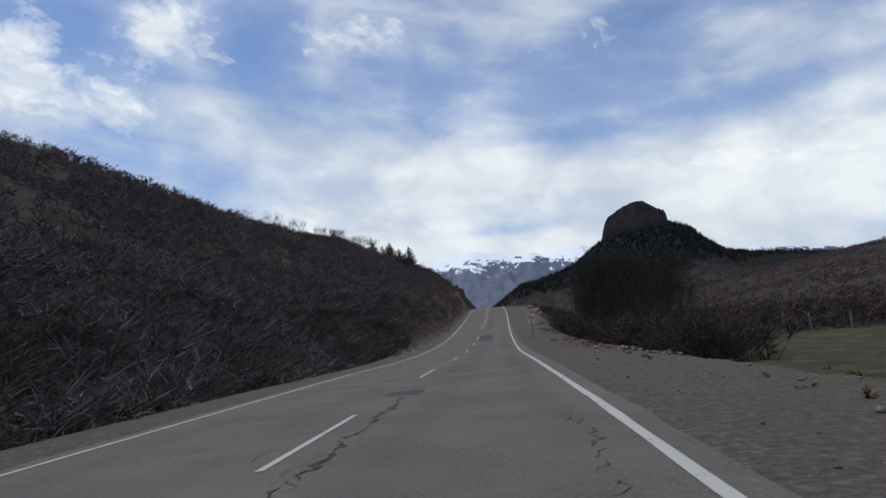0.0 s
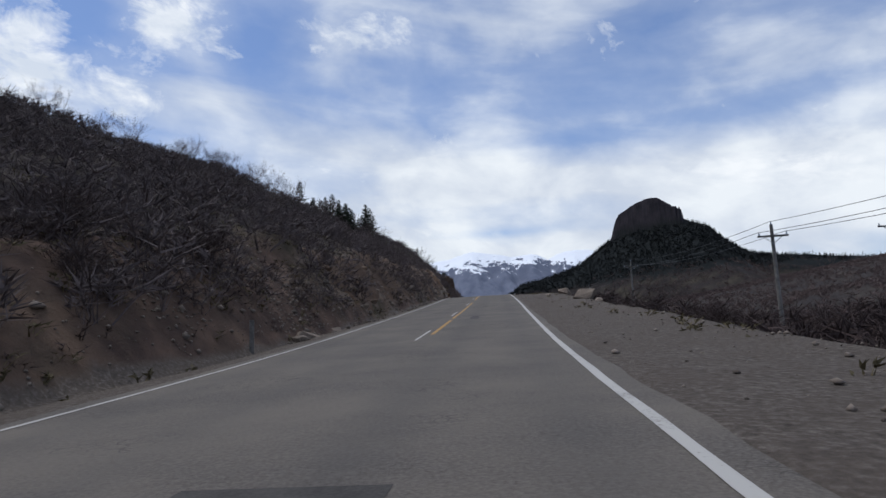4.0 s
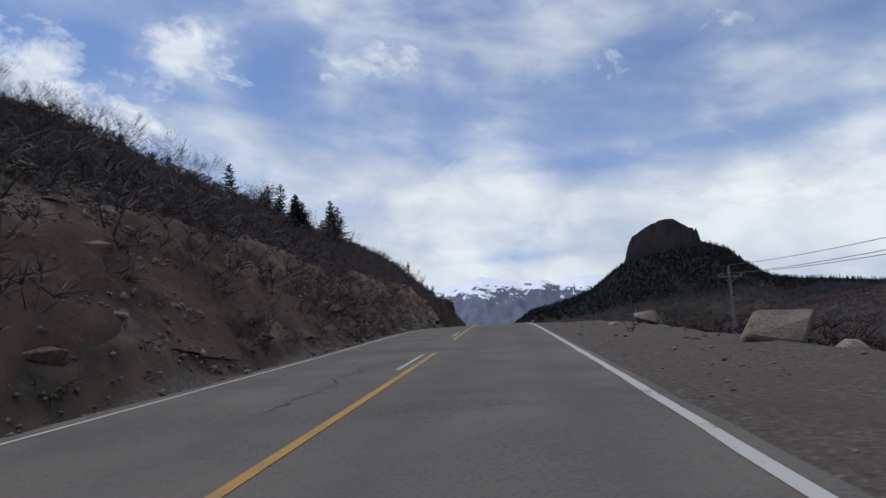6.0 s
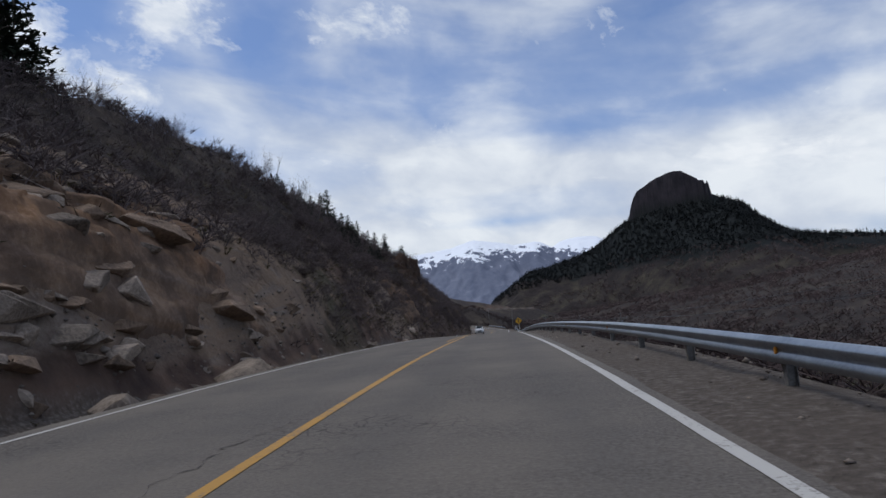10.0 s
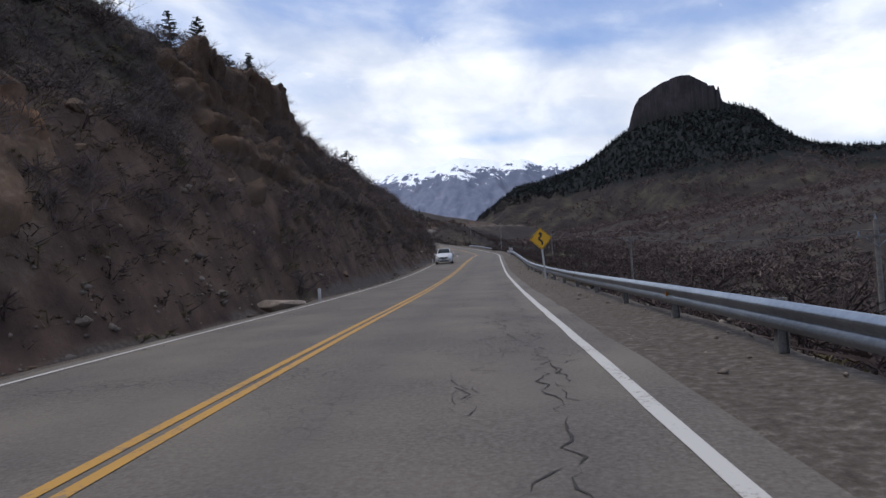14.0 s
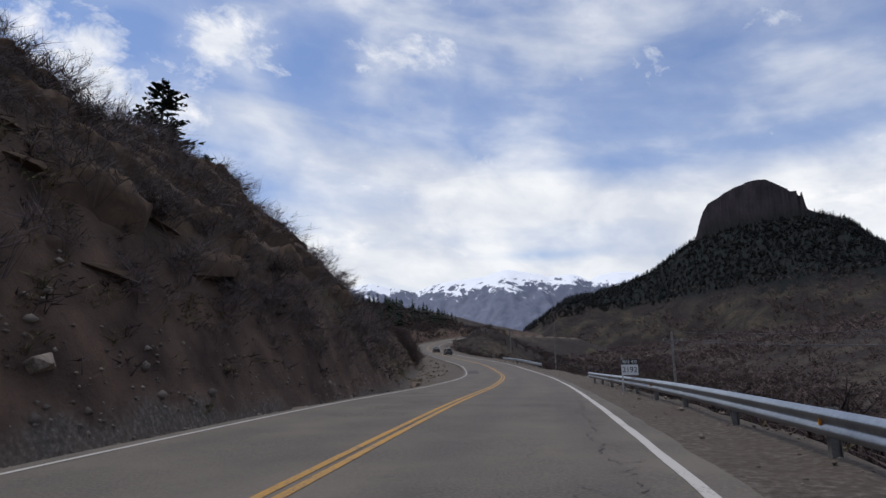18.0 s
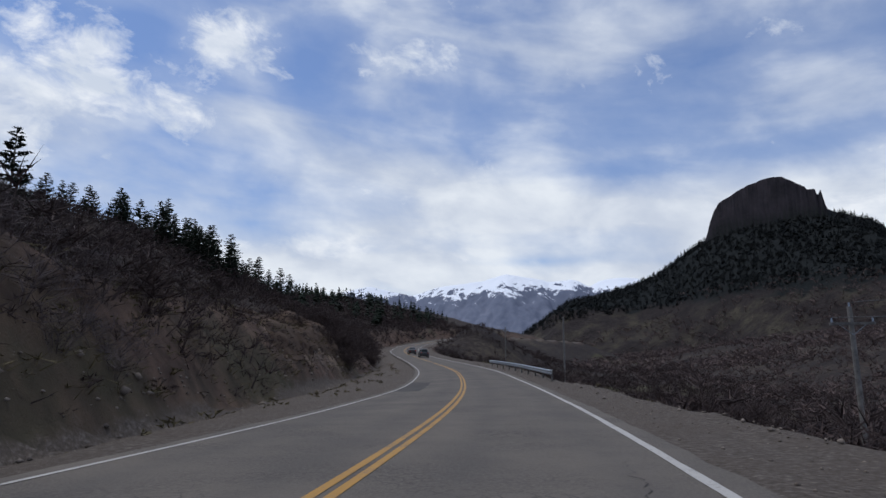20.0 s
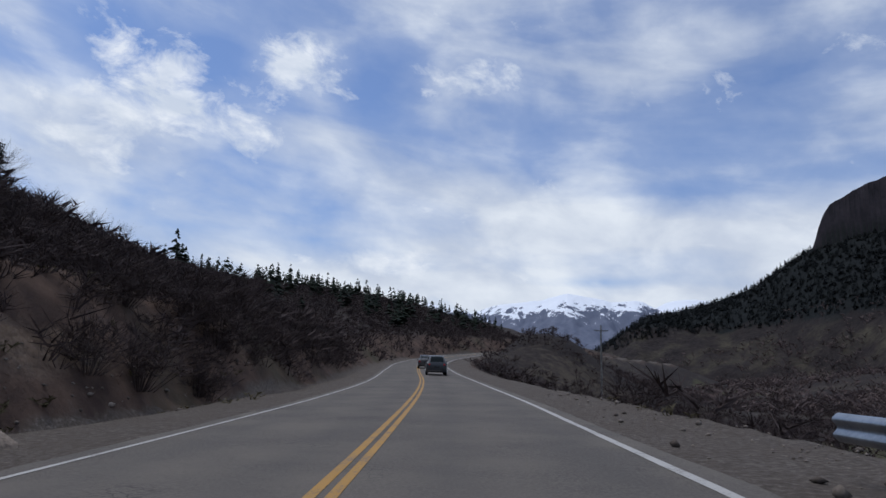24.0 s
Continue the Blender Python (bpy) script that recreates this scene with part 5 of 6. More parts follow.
def outcrop(y0, y1, q0, q1, rough, label, seed, step=0.13, mat=M_CUT, wedge=False):
    """A face of broken, layered rock that comes out of the cut."""
    ys, qs = np.arange(y0, y1, step), np.arange(q0, q1, step)
    Q, Y = np.meshgrid(qs, ys)
    toe = np.interp(Y, HILL[:, 0], HILL[:, 1])
    X, YY, _ = on_road(-(toe + Q), Y)
    Z = ground_height(X, YY)
    warp = 0.4 * fbm(Y / 2.5, Z / 1.2, 4, seed)
    tilt = Z + 0.06 * (Y - y0) + 0.25 * fbm(Y / 1.1, Z, 3, seed + 2)
    f1, f2, w1 = cells(Y / 3.6 + warp, tilt / 0.55, seed)
    e1, e2, w2 = cells(Y / 1.1 + warp, tilt / 0.22, seed + 31)
    g1, g2, w3 = cells(Y / 0.42, tilt / 0.16 + warp, seed + 57)
    proud = np.where(w1 > 0.45, w1, 0.1 * w1)
    out = rough * (0.62 * proud + 0.30 * w2 * proud + 0.16 * w3 - 0.10 * smooth(0.10, 0.0, e2 - e1)) + 0.07 * fbm(Y / 0.25, tilt / 0.25, 2, seed)
    e = np.minimum(np.minimum((Y - y0) / 4, (y1 - Y) / 4), np.minimum((Q - q0) / 1.2, (q1 - Q) / 1.6)) + 2.0 * fbm(Y / 3.5, Q / 1.6, 3, seed + 3)
    if wedge:
        e = np.minimum(e, clay_top(Y) - Q + 0.4 * fbm(Y / 3, Q / 2, 2, seed))
    keep = smooth(0.0, 0.6, e)
    out = out * keep - 0.40 * (1 - keep) + 0.04 * keep
    V = np.stack([X + 0.75 * out, YY, Z + 0.66 * out], -1).reshape(-1, 3)
    nx, ny = len(qs), len(ys)
    i = (np.arange(ny - 1)[:, None] * nx + np.arange(nx - 1)[None, :]).ravel()
    face = new("rock_outcrop", fast_mesh("rock_outcrop", V, np.stack([i, i + nx, i + nx + 1, i + 1], 1), mat))
    FACES.append((y0, y1, tagged(face, label, "rock face", "rock faces of the cut")))


outcrop(163, 194, 0.6, 6.0, 0.28, "layered tan and orange rock face broken into ledges above the road", 3, 0.10)
outcrop(104, 162, 0.4, 4.4, 0.13, "low face of brown clay and stones along the cut", 13, 0.18)
outcrop(235, 250, 0.9, 6.5, 0.5, "bare orange clay and rock patch on the brushy slope", 23, 0.16)
outcrop(262, 288, 1.6, 8.5, 0.9, "dark weathered rock face at the foot of the knoll", 43, 0.16, M_CUT_DARK)
outcrop(288, 318, 1.4, 7.5, 0.55, "dark weathered rock ledges on the brushy slope", 73, 0.18, M_CUT_DARK)
outcrop(318, 342, 1.8, 8.0, 0.8, "dark weathered rock face under the crest", 53, 0.16, M_CUT_DARK)
outcrop(380, 434, 0.8, 9.0, 0.22, "bare tan clay slope with stones inside the bend", 63, 0.18, M_CLAY, True)

# the blocks are parts of the face they stick out of
for ob, y, label in SLABS:
    home = [f for y0, y1, f in FACES if y0 <= y <= y1]
    if home:
        ob.parent = home[0]
    else:
        tagged(ob, label, "rock", "loose ledges on the slope")

# stones and rubble on the verges, as one mass
PEBBLE = []
for i in range(5):
    r = np.random.default_rng(i)
    V = np.array([(1, 0, 0), (-1, 0, 0), (0, 1, 0), (0, -1, 0), (0, 0, 0.8), (0, 0, -0.6), (0.7, 0.7, 0.3), (-0.6, 0.6, 0.4)]) * r.uniform(0.7, 1.2, (8, 1))
    PEBBLE.append((V * 0.5, np.array([(0, 6, 4), (6, 2, 4), (2, 7, 4), (7, 1, 4), (1, 3, 4), (3, 0, 4), (0, 3, 5), (3, 1, 5), (1, 2, 5), (2, 0, 5), (0, 2, 6), (2, 1, 7)])))


def edge_keep(u, y, x):
    yc = np.clip(y, -80, 720)
    toe = np.interp(yc, HILL[:, 0], HILL[:, 1])
    left = np.exp(-((-u - toe - 0.2) / 0.9) ** 2) + 0.16 * ((-u > toe) & (-u < toe + 8)) * (yc > 75) * (yc < 262)
    right = 0.8 * np.exp(-((u - np.where(yc < 165, 8.6, 6.2)) / 0.9) ** 2) + 0.30 * ((u > 4.3) & (u < 9))
    return np.where(u < 0, left, right)


stones = spots_on(rng, 85000, (-24, 11), (0, 440), edge_keep, (0.05, 0.16))
big = rng.uniform(0, 1, len(stones)) > 0.90
stones[big, 3] *= 2.4
stones[stones[:, 0] > along(1, stones[:, 1]), 3] *= 0.5
stones[:, 2] += 0.09 + stones[:, 3] * 0.2
scatter("verge_stones", PEBBLE, stones, M_STONE, rng, "loose grey and tan stones along the verges", "stones")


rubble = spots_on(rng, 30000, (-16, -5), (88, 345), lambda u, y, x: np.exp(-np.maximum(-u - np.interp(y, HILL[:, 0], HILL[:, 1]) - 0.1, 0) / 0.8) * (-u > np.interp(y, HILL[:, 0], HILL[:, 1]) - 0.7) * (-u < np.interp(y, HILL[:, 0], HILL[:, 1]) + 1.9) * (0.25 + 0.75 * smooth(-0.1, 0.12, fbm(x / 2, y / 5, 3, 83))), (0.06, 0.17))
rubble = np.concatenate([rubble, spots_on(rng, 5200, (5, 11), (22, 56), lambda u, y, x: np.exp(-((u - 8.2 - 0.5 * fbm(y / 4, x * 0, 2, 88)) / 0.7) ** 2), (0.06, 0.20))])
rubble = np.concatenate([rubble, spots_on(rng, 22000, (-16, -5), (86, 166), lambda u, y, x: (-u > np.interp(y, HILL[:, 0], HILL[:, 1])) * (-u < np.interp(y, HILL[:, 0], HILL[:, 1]) + 5.5) * smooth(-0.06, 0.14, fbm(x / 2, y / 4, 3, 84)), (0.06, 0.18))])
rubble[::9, 3] *= 2.0
rubble[:, 2] += 0.11 + 0.10 * (rubble[:, 1] < 166) * (rubble[:, 1] > 104) * (rubble[:, 0] < 0)
scatter("cut_rubble", PEBBLE, rubble, M_STONE, rng, "broken tan rubble fallen to the foot of the cut", "stones")


# ======== road wear ========
M_CRACK = mottled("dark open crack", (0.018, 0.016, 0.015), (0.045, 0.040, 0.037), 8, 60)
M_PATCH = mottled("darker asphalt patch", (0.034, 0.031, 0.029), (0.072, 0.066, 0.061), 2, 35, 0.92)


def crack(u0, y0, u1, y1, width=0.035, seed=1, wob=0.12):
    r = np.random.default_rng(seed)
    n = max(6, int(math.hypot(u1 - u0, y1 - y0) / 0.11))
    t = np.linspace(0, 1, n)
    walkx = np.cumsum(r.normal(0, 0.032, n)) + r.normal(0, 0.045, n)
    uu = u0 + (u1 - u0) * t + (walkx - t * walkx[-1]) * wob / 0.12
    yy = y0 + (y1 - y0) * t + r.normal(0, 0.03, n)
    w = 0.20 * width * r.uniform(0.0, 1.9, n) * (r.uniform(0, 1, n) > 0.18) * np.sin(np.clip(t, 0.04, 0.96) * math.pi) ** 0.4
    du, dy = np.gradient(uu), np.gradient(yy)
    L = np.hypot(du, dy)
    A = on_road(uu - dy / L * w, yy + du / L * w, 0.006)
    B = on_road(uu + dy / L * w, yy - du / L * w, 0.006)
    V = np.concatenate([np.stack(A, 1), np.stack(B, 1)])
    i = np.arange(n - 1)
    ob = new("crack", fast_mesh("crack", V, np.stack([i, i + n, i + n + 1, i + 1], 1), M_CRACK))
    ob.parent = road


crack(0.27, 4.5, 0.26, 12.5, 0.16, 1), crack(0.3, 12, 0.55, 34, 0.045, 2), crack(3.0, 3.5, 3.05, 9, 0.04, 3), crack(2.7, 13, 3.1, 24, 0.04, 4)
crack(0.15, 36, 0.4, 52, 0.05, 5), crack(1.9, 40, 2.3, 52, 0.04, 6), crack(-0.6, 152, -1.6, 168, 0.045, 7), crack(-3.2, 150, -3.25, 172, 0.05, 8)
crack(-1.2, 166, -0.3, 176, 0.04, 9), crack(3.05, 196, 3.15, 230, 0.045, 10), crack(2.6, 228, 3.0, 262, 0.04, 11), crack(2.9, 240, 2.2, 248, 0.03, 12)
crack(3.0, 262, 3.2, 300, 0.04, 13), crack(-3.2, 205, -3.3, 250, 0.05, 14), crack(-2.2, 325, -2.9, 334, 0.05, 15), crack(2.3, 330, 2.9, 350, 0.04, 16)
crack(2.7, 378, 2.9, 404, 0.035, 17), crack(3.1, 390, 2.6, 415, 0.03, 18), crack(-2.8, 268, -3.4, 276, 0.045, 19), crack(2.9, 310, 3.1, 330, 0.045, 20)
for i in range(90):
    y = rng.uniform(195, 345)
    u = rng.uniform(1.7, 3.2)
    crack(u, y, u + rng.uniform(-0.6, 0.6), y + rng.uniform(0.3, 2.2), 0.018, 40 + i, 0.2)
for i in range(26):
    y = rng.uniform(2, 60)
    u = rng.choice([0.3, 2.2, -0.9]) + rng.normal(0, 0.25)
    crack(u, y, u + rng.uniform(-0.4, 0.4), y + rng.uniform(0.4, 2.5), 0.022, 90 + i, 0.2)


crack(-1.05, 110.0, -1.05, 111.0, 0.07, 500), crack(-1.05, 111.0, -0.93, 112.6, 0.07, 501), crack(-0.93, 112.6, -1.07, 115.8, 0.07, 502)


# crazed stretches in the wheel tracks
for i in range(168):
    u0, u1, y0, y1 = ((-0.3, 0.5, 41, 52), (1.9, 2.8, 41, 52), (0.0, 0.7, 17, 33), (2.2, 3.0, 17, 31), (2.0, 3.2, 236, 258), (-0.1, 1.2, 266, 282), (1.6, 3.0, 286, 306))[i % 7]
    y, u, a = rng.uniform(y0, y1), rng.uniform(u0, u1), rng.normal(0, 0.35)
    L = rng.uniform(0.4, 2.2)
    crack(u, y, u + L * math.sin(a) * 0.5, y + L, 0.065 if y < 60 else 0.036, 300 + i, 0.25)


def patch_part(u0, u1, y0, y1, lift=0.004):
    ob = road_strip("asphalt_patch", u0, u1, np.arange(y0, y1 + 0.01, 0.5), lift, M_PATCH, False, 0.12)
    ob.parent = road


patch_part(-0.2, 0.5, 12.7, 13.9), patch_part(0.1, 1.4, 61.8, 72.6), patch_part(-3.45, -2.25, 372, 383), patch_part(0.9, 1.2, 96, 98.5)

# ======== pool of water in the pasture ========
M_WATER, _, _b = material("still pale water", 0.05, 0, 0.5)
_b.inputs["Base Color"].default_value = (0.03, 0.035, 0.03, 1)
bm = bmesh.new()
ring = []
for i in range(40):
    a = i * math.pi / 20
    rr = 1 + 0.35 * noise.noise(Vector((math.cos(a) * 1.5, math.sin(a) * 1.5, 3.0)))
    ring.append(bm.verts.new((8.8 + 2.4 * rr * math.cos(a), 26.5 + 5.0 * rr * math.sin(a), gz(8.8, 26.5) + 0.33)))
bm.faces.new(ring)
tagged(new("water", bm_mesh("water", bm, M_WATER)), "small pool of standing water in the pasture", "water", kind="structure")


# ======== guardrail ========
def rail_beam(y0, y1, u, top, name="beam"):
    """One length of W-shaped steel beam that follows the road."""
    prof = [(0.0, 0.0), (-0.03, -0.012), (-0.075, -0.055), (-0.08, -0.085), (-0.035, -0.13), (-0.03, -0.155), (-0.035, -0.18), (-0.08, -0.225), (-0.075, -0.255), (-0.03, -0.30), (0.0, -0.312)]
    back = [(0.012 + a * 0.94, b) for a, b in reversed(prof)]
    loop = prof + back
    ys = np.linspace(y0, y1, 5)
    V = []
    for y in ys:
        for du, dz in loop:
            x, yy, _ = on_road(np.array(u + du), np.array(y))
            V.append((float(x), float(yy), float(along(2, y) + bank(y) * u) + top + dz))
    n = len(loop)
    F = [(i * n + j, i * n + (j + 1) % n, (i + 1) * n + (j + 1) % n, (i + 1) * n + j) for i in range(len(ys) - 1) for j in range(n)]
    return fast_mesh(name, np.array(V), np.array(F), M_STEEL, True)


def rail_post(y, u, top):
    x, yy, _ = on_road(np.array(u + 0.09), np.array(y))
    x, yy = float(x), float(yy)
    g, t = gz(x, yy) - 0.3, float(along(2, y) + bank(y) * u) + top + 0.01
    bm = bmesh.new()
    for w, d, ox in ((0.012, 0.10, -0.055), (0.11, 0.010, 0.0), (0.012, 0.10, 0.055)):
        box_bm(w, d, t - g, (x + ox, yy, (t + g) / 2), bm=bm)
    box_bm(0.07, 0.09, 0.26, (x - 0.085, yy, t - 0.16), bm=bm)
    return bm_mesh("post", bm, M_POST)


M_AMBER = mottled("amber reflector", (0.45, 0.18, 0.02), (0.60, 0.26, 0.03), 5, 30, 0.3)


def guardrail(y0, y1, u, top, label):
    g = tagged(empty("guardrail"), label, "guardrail", "steel guardrails")
    y = y0
    k = 0
    while y < y1 - 0.1:
        e = min(y + 3.81, y1)
        part("beam", rail_beam(y, e, u, top), g)
        po = part("post", rail_post(y + 0.25, u, top), g)
        if k % 3 == 1:
            x, yy, _ = on_road(np.array(u - 0.045), np.array(y + 0.25))
            part("reflector", bm_mesh("reflector", box_bm(0.03, 0.05, 0.09, (float(x), float(yy), float(along(2, y) + bank(y) * u) + top - 0.155), 0.008), M_AMBER), po, "small amber reflector")
        y, k = e, k + 1
    # flared end pieces
    for ye, s in ((y0, -1), (y1, 1)):
        m = rail_beam(ye if s > 0 else ye - 0.55, ye + 0.55 if s > 0 else ye, u + 0.02, top - 0.004)
        m.name = "end_terminal"
        part("end_terminal", m, g)
    return g


guardrail(172.5, 346, 5.3, 0.50, "long galvanised steel guardrail along the valley edge")
guardrail(381, 416.2, 5.2, 0.62, "short galvanised steel guardrail on the outside of the bend")


# ======== signs ========
def plain(name, rgb, rough=0.5, metal=0.0, worn=0.06):
    return mottled(name, tuple(c * (1 - worn) for c in rgb), rgb, 3, 30, rough, metal, 0.4, 0.03, 0.002)


M_SIGN_Y = plain("yellow sign sheet", (0.72, 0.38, 0.02))
M_SIGN_W = plain("white sign sheet", (0.66, 0.66, 0.66))
M_BLACK = plain("black sign paint", (0.015, 0.015, 0.016))
M_RED = plain("red sign paint", (0.50, 0.03, 0.03))
M_WHITE_PAINT = plain("white painted timber", (0.55, 0.54, 0.52), 0.8, 0, 0.25)


def plate_bm(pts, y0, thick):
    """A flat plate of outline pts (x, z), facing -y."""
    bm = bmesh.new()
    a = [bm.verts.new((x, y0, z)) for x, z in pts]
    b = [bm.verts.new((x, y0 + thick, z)) for x, z in pts]
    bm.faces.new(a), bm.faces.new(b[::-1])
    for i in range(len(pts)):
        j = (i + 1) % len(pts)
        bm.faces.new((a[j], a[i], b[i], b[j]))
    bmesh.ops.recalc_face_normals(bm, faces=bm.faces[:])
    return bm


def ribbon_bm(pts, w, y0, thick):
    """A band of width w along a path of points, as a plate."""
    P = [Vector(p) for p in pts]
    L, R = [], []
    for i, p in enumerate(P):
        d = (P[min(i + 1, len(P) - 1)] - P[max(i - 1, 0)]).normalized()
        n = Vector((-d.y, d.x)) * w / 2
        L.append(p + n), R.append(p - n)
    bm = bmesh.new()
    for i in range(len(P) - 1):
        q = [L[i], L[i + 1], R[i + 1], R[i]]
        f = [bm.verts.new((v.x, y0, v.y)) for v in q]
        k = [bm.verts.new((v.x, y0 + thick, v.y)) for v in q]
        bm.faces.new(f)
        for a in range(4):
            b = (a + 1) % 4
            bm.faces.new((f[a], f[b], k[b], k[a]))
    bmesh.ops.recalc_face_normals(bm, faces=bm.faces[:])
    return bm


def curve_sign(x, y, zc, half, lean):
    g = gz(x, y)
    ob = tagged(empty("warning_sign", pose(x, y, zc, 0, lean, 0)), "yellow diamond winding-road warning sign on a pale post", "road sign")
    h = zc - g + 0.3
    part("post", bm_mesh("post", box_bm(0.085, 0.085, h - half * 0.2, (0, 0.06, -(h + half * 0.2) / 2), 0.008), M_WHITE_PAINT), ob, "pale painted timber post")

    def diamond(r):
        c = 0.06 * r
        return [(c, -r + c), (r - c, -c), (r - c, c), (c, r - c), (-c, r - c), (-r + c, c), (-r + c, -c), (-c, -r + c)]

    part("panel", bm_mesh("panel", plate_bm(diamond(half), 0.0, 0.012), M_SIGN_Y), ob, "yellow sheet-metal diamond")
    bm = bmesh.new()
    o, i = diamond(half * 0.95), diamond(half * 0.91)
    for k in range(8):
        j = (k + 1) % 8
        bm.faces.new([bm.verts.new((p[0], -0.003, p[1])) for p in (o[k], o[j], i[j], i[k])])
    part("border", bm_mesh("border", bm, M_BLACK), ob, "thin black border")
    s = half
    path = [(0.06 * s, -0.56 * s), (0.09 * s, -0.34 * s), (0.05 * s, -0.22 * s), (-0.16 * s, -0.06 * s), (-0.17 * s, 0.08 * s), (0.0, 0.17 * s), (0.05 * s, 0.28 * s), (0.0, 0.40 * s)]
    part("arrow", bm_mesh("arrow", ribbon_bm(path, 0.17 * s, -0.006, 0.004), M_BLACK), ob, "black winding arrow")
    part("arrow_head", bm_mesh("arrow_head", plate_bm([(-0.21 * s, 0.38 * s), (0.21 * s, 0.36 * s), (0.01 * s, 0.64 * s)], -0.006, 0.004), M_BLACK), ob)
    return ob


curve_sign(3.0, 265.6, 6.95, 0.55, -4)


def no_overtaking_sign(x, y, zc):
    g = gz(x, y)
    ob = tagged(empty("regulation_sign", pose(x, y, zc)), "white rectangular no-overtaking sign with a red ring on a thin post", "road sign")
    h = zc - g + 0.3
    part("post", bm_mesh("post", cyl_bm(0.03, 0.03, h, (0, 0.05, -h), 10), M_STEEL), ob, "thin grey steel post")
    part("panel", bm_mesh("panel", plate_bm([(-0.3, -0.4), (0.3, -0.4), (0.3, 0.4), (-0.3, 0.4)], 0, 0.012), M_SIGN_W), ob)

    def ringbm(r0, r1, cz):
        bm = bmesh.new()
        n = 32
        for i in range(n):
            a, b = i * 2 * math.pi / n, (i + 1) * 2 * math.pi / n
            bm.faces.new([bm.verts.new((r * math.cos(t), -0.004, cz + r * math.sin(t))) for r, t in ((r0, a), (r1, a), (r1, b), (r0, b))])
        bmesh.ops.recalc_face_normals(bm, faces=bm.faces[:])
        return bm

    part("ring", bm_mesh("ring", ringbm(0.20, 0.255, 0.09), M_RED), ob, "red ring")
    for sx in (-0.09, 0.09):
        part("car_symbol", bm_mesh("car_symbol", plate_bm([(sx - 0.07, 0.03), (sx + 0.07, 0.03), (sx + 0.07, 0.08), (sx + 0.045, 0.09), (sx + 0.03, 0.13), (sx - 0.03, 0.13), (sx - 0.045, 0.09), (sx - 0.07, 0.08)], -0.005, 0.003), M_BLACK), ob, "small black car symbol")
    part("slash", bm_mesh("slash", plate_bm([(-0.16, 0.21), (-0.12, 0.25), (0.16, -0.03), (0.12, -0.07)], -0.008, 0.002), M_RED), ob, "red diagonal bar")
    for k, w in ((-0.24, 0.36), (-0.31, 0.30)):
        part("caption_bar", bm_mesh("caption_bar", plate_bm([(-w / 2, k - 0.022), (w / 2, k - 0.022), (w / 2, k + 0.022), (-w / 2, k + 0.022)], -0.004, 0.002), M_BLACK), ob)
    return ob


no_overtaking_sign(2.95, 55.6, 1.62)


def text_mesh(text, size, mat):
    c = bpy.data.curves.new("text", "FONT")
    c.body, c.size, c.align_x, c.align_y, c.extrude = text, size, "CENTER", "CENTER", 0.002
    ob = bpy.data.objects.new("text", c)
    scene.collection.objects.link(ob)
    bpy.context.view_layer.update()
    me = bpy.data.meshes.new_from_object(ob.evaluated_get(bpy.context.evaluated_depsgraph_get()))
    bpy.data.objects.remove(ob)
    me.transform(Matrix.Rotation(radians(90), 4, "X"))
    me.materials.clear()
    me.materials.append(mat)
    return me


def kilometre_sign(x, y, zc, turn):
    g = gz(x, y)
    ob = tagged(empty("kilometre_sign", pose(x, y, zc, 0, 0, turn)), "black and white route and kilometre sign on a timber post", "road sign")
    h = (zc - g + 0.3) / 0.68
    part("post", bm_mesh("post", box_bm(0.09, 0.07, h + 0.48, (-0.36, 0.06, (0.48 - h) / 2), 0.006), M_WHITE_PAINT), ob, "pale timber post")
    part("route_plate", bm_mesh("route_plate", plate_bm([(-0.40, 0.17), (0.45, 0.17), (0.45, 0.45), (-0.40, 0.45)], 0, 0.012), M_BLACK), ob, "black plate")
    part("kilometre_plate", bm_mesh("kilometre_plate", plate_bm([(-0.40, -0.38), (0.45, -0.38), (0.45, 0.165), (-0.40, 0.165)], 0, 0.012), M_SIGN_W), ob, "white plate")
    for ch, cx in zip("RN40", (-0.26, -0.08, 0.17, 0.33)):
        part("letter", text_mesh(ch, 0.27, M_SIGN_W), ob, "white letter").matrix_basis = pose(cx, -0.006, 0.305)
    for ch, cx in zip("2192", (-0.27, -0.08, 0.11, 0.31)):
        part("figure", text_mesh(ch, 0.40, M_BLACK), ob, "black figure").matrix_basis = pose(cx, -0.006, -0.11)
    return ob


kilometre_sign(4.02, 329.6, 5.2, -6).scale = (0.68, 1.0, 0.68)


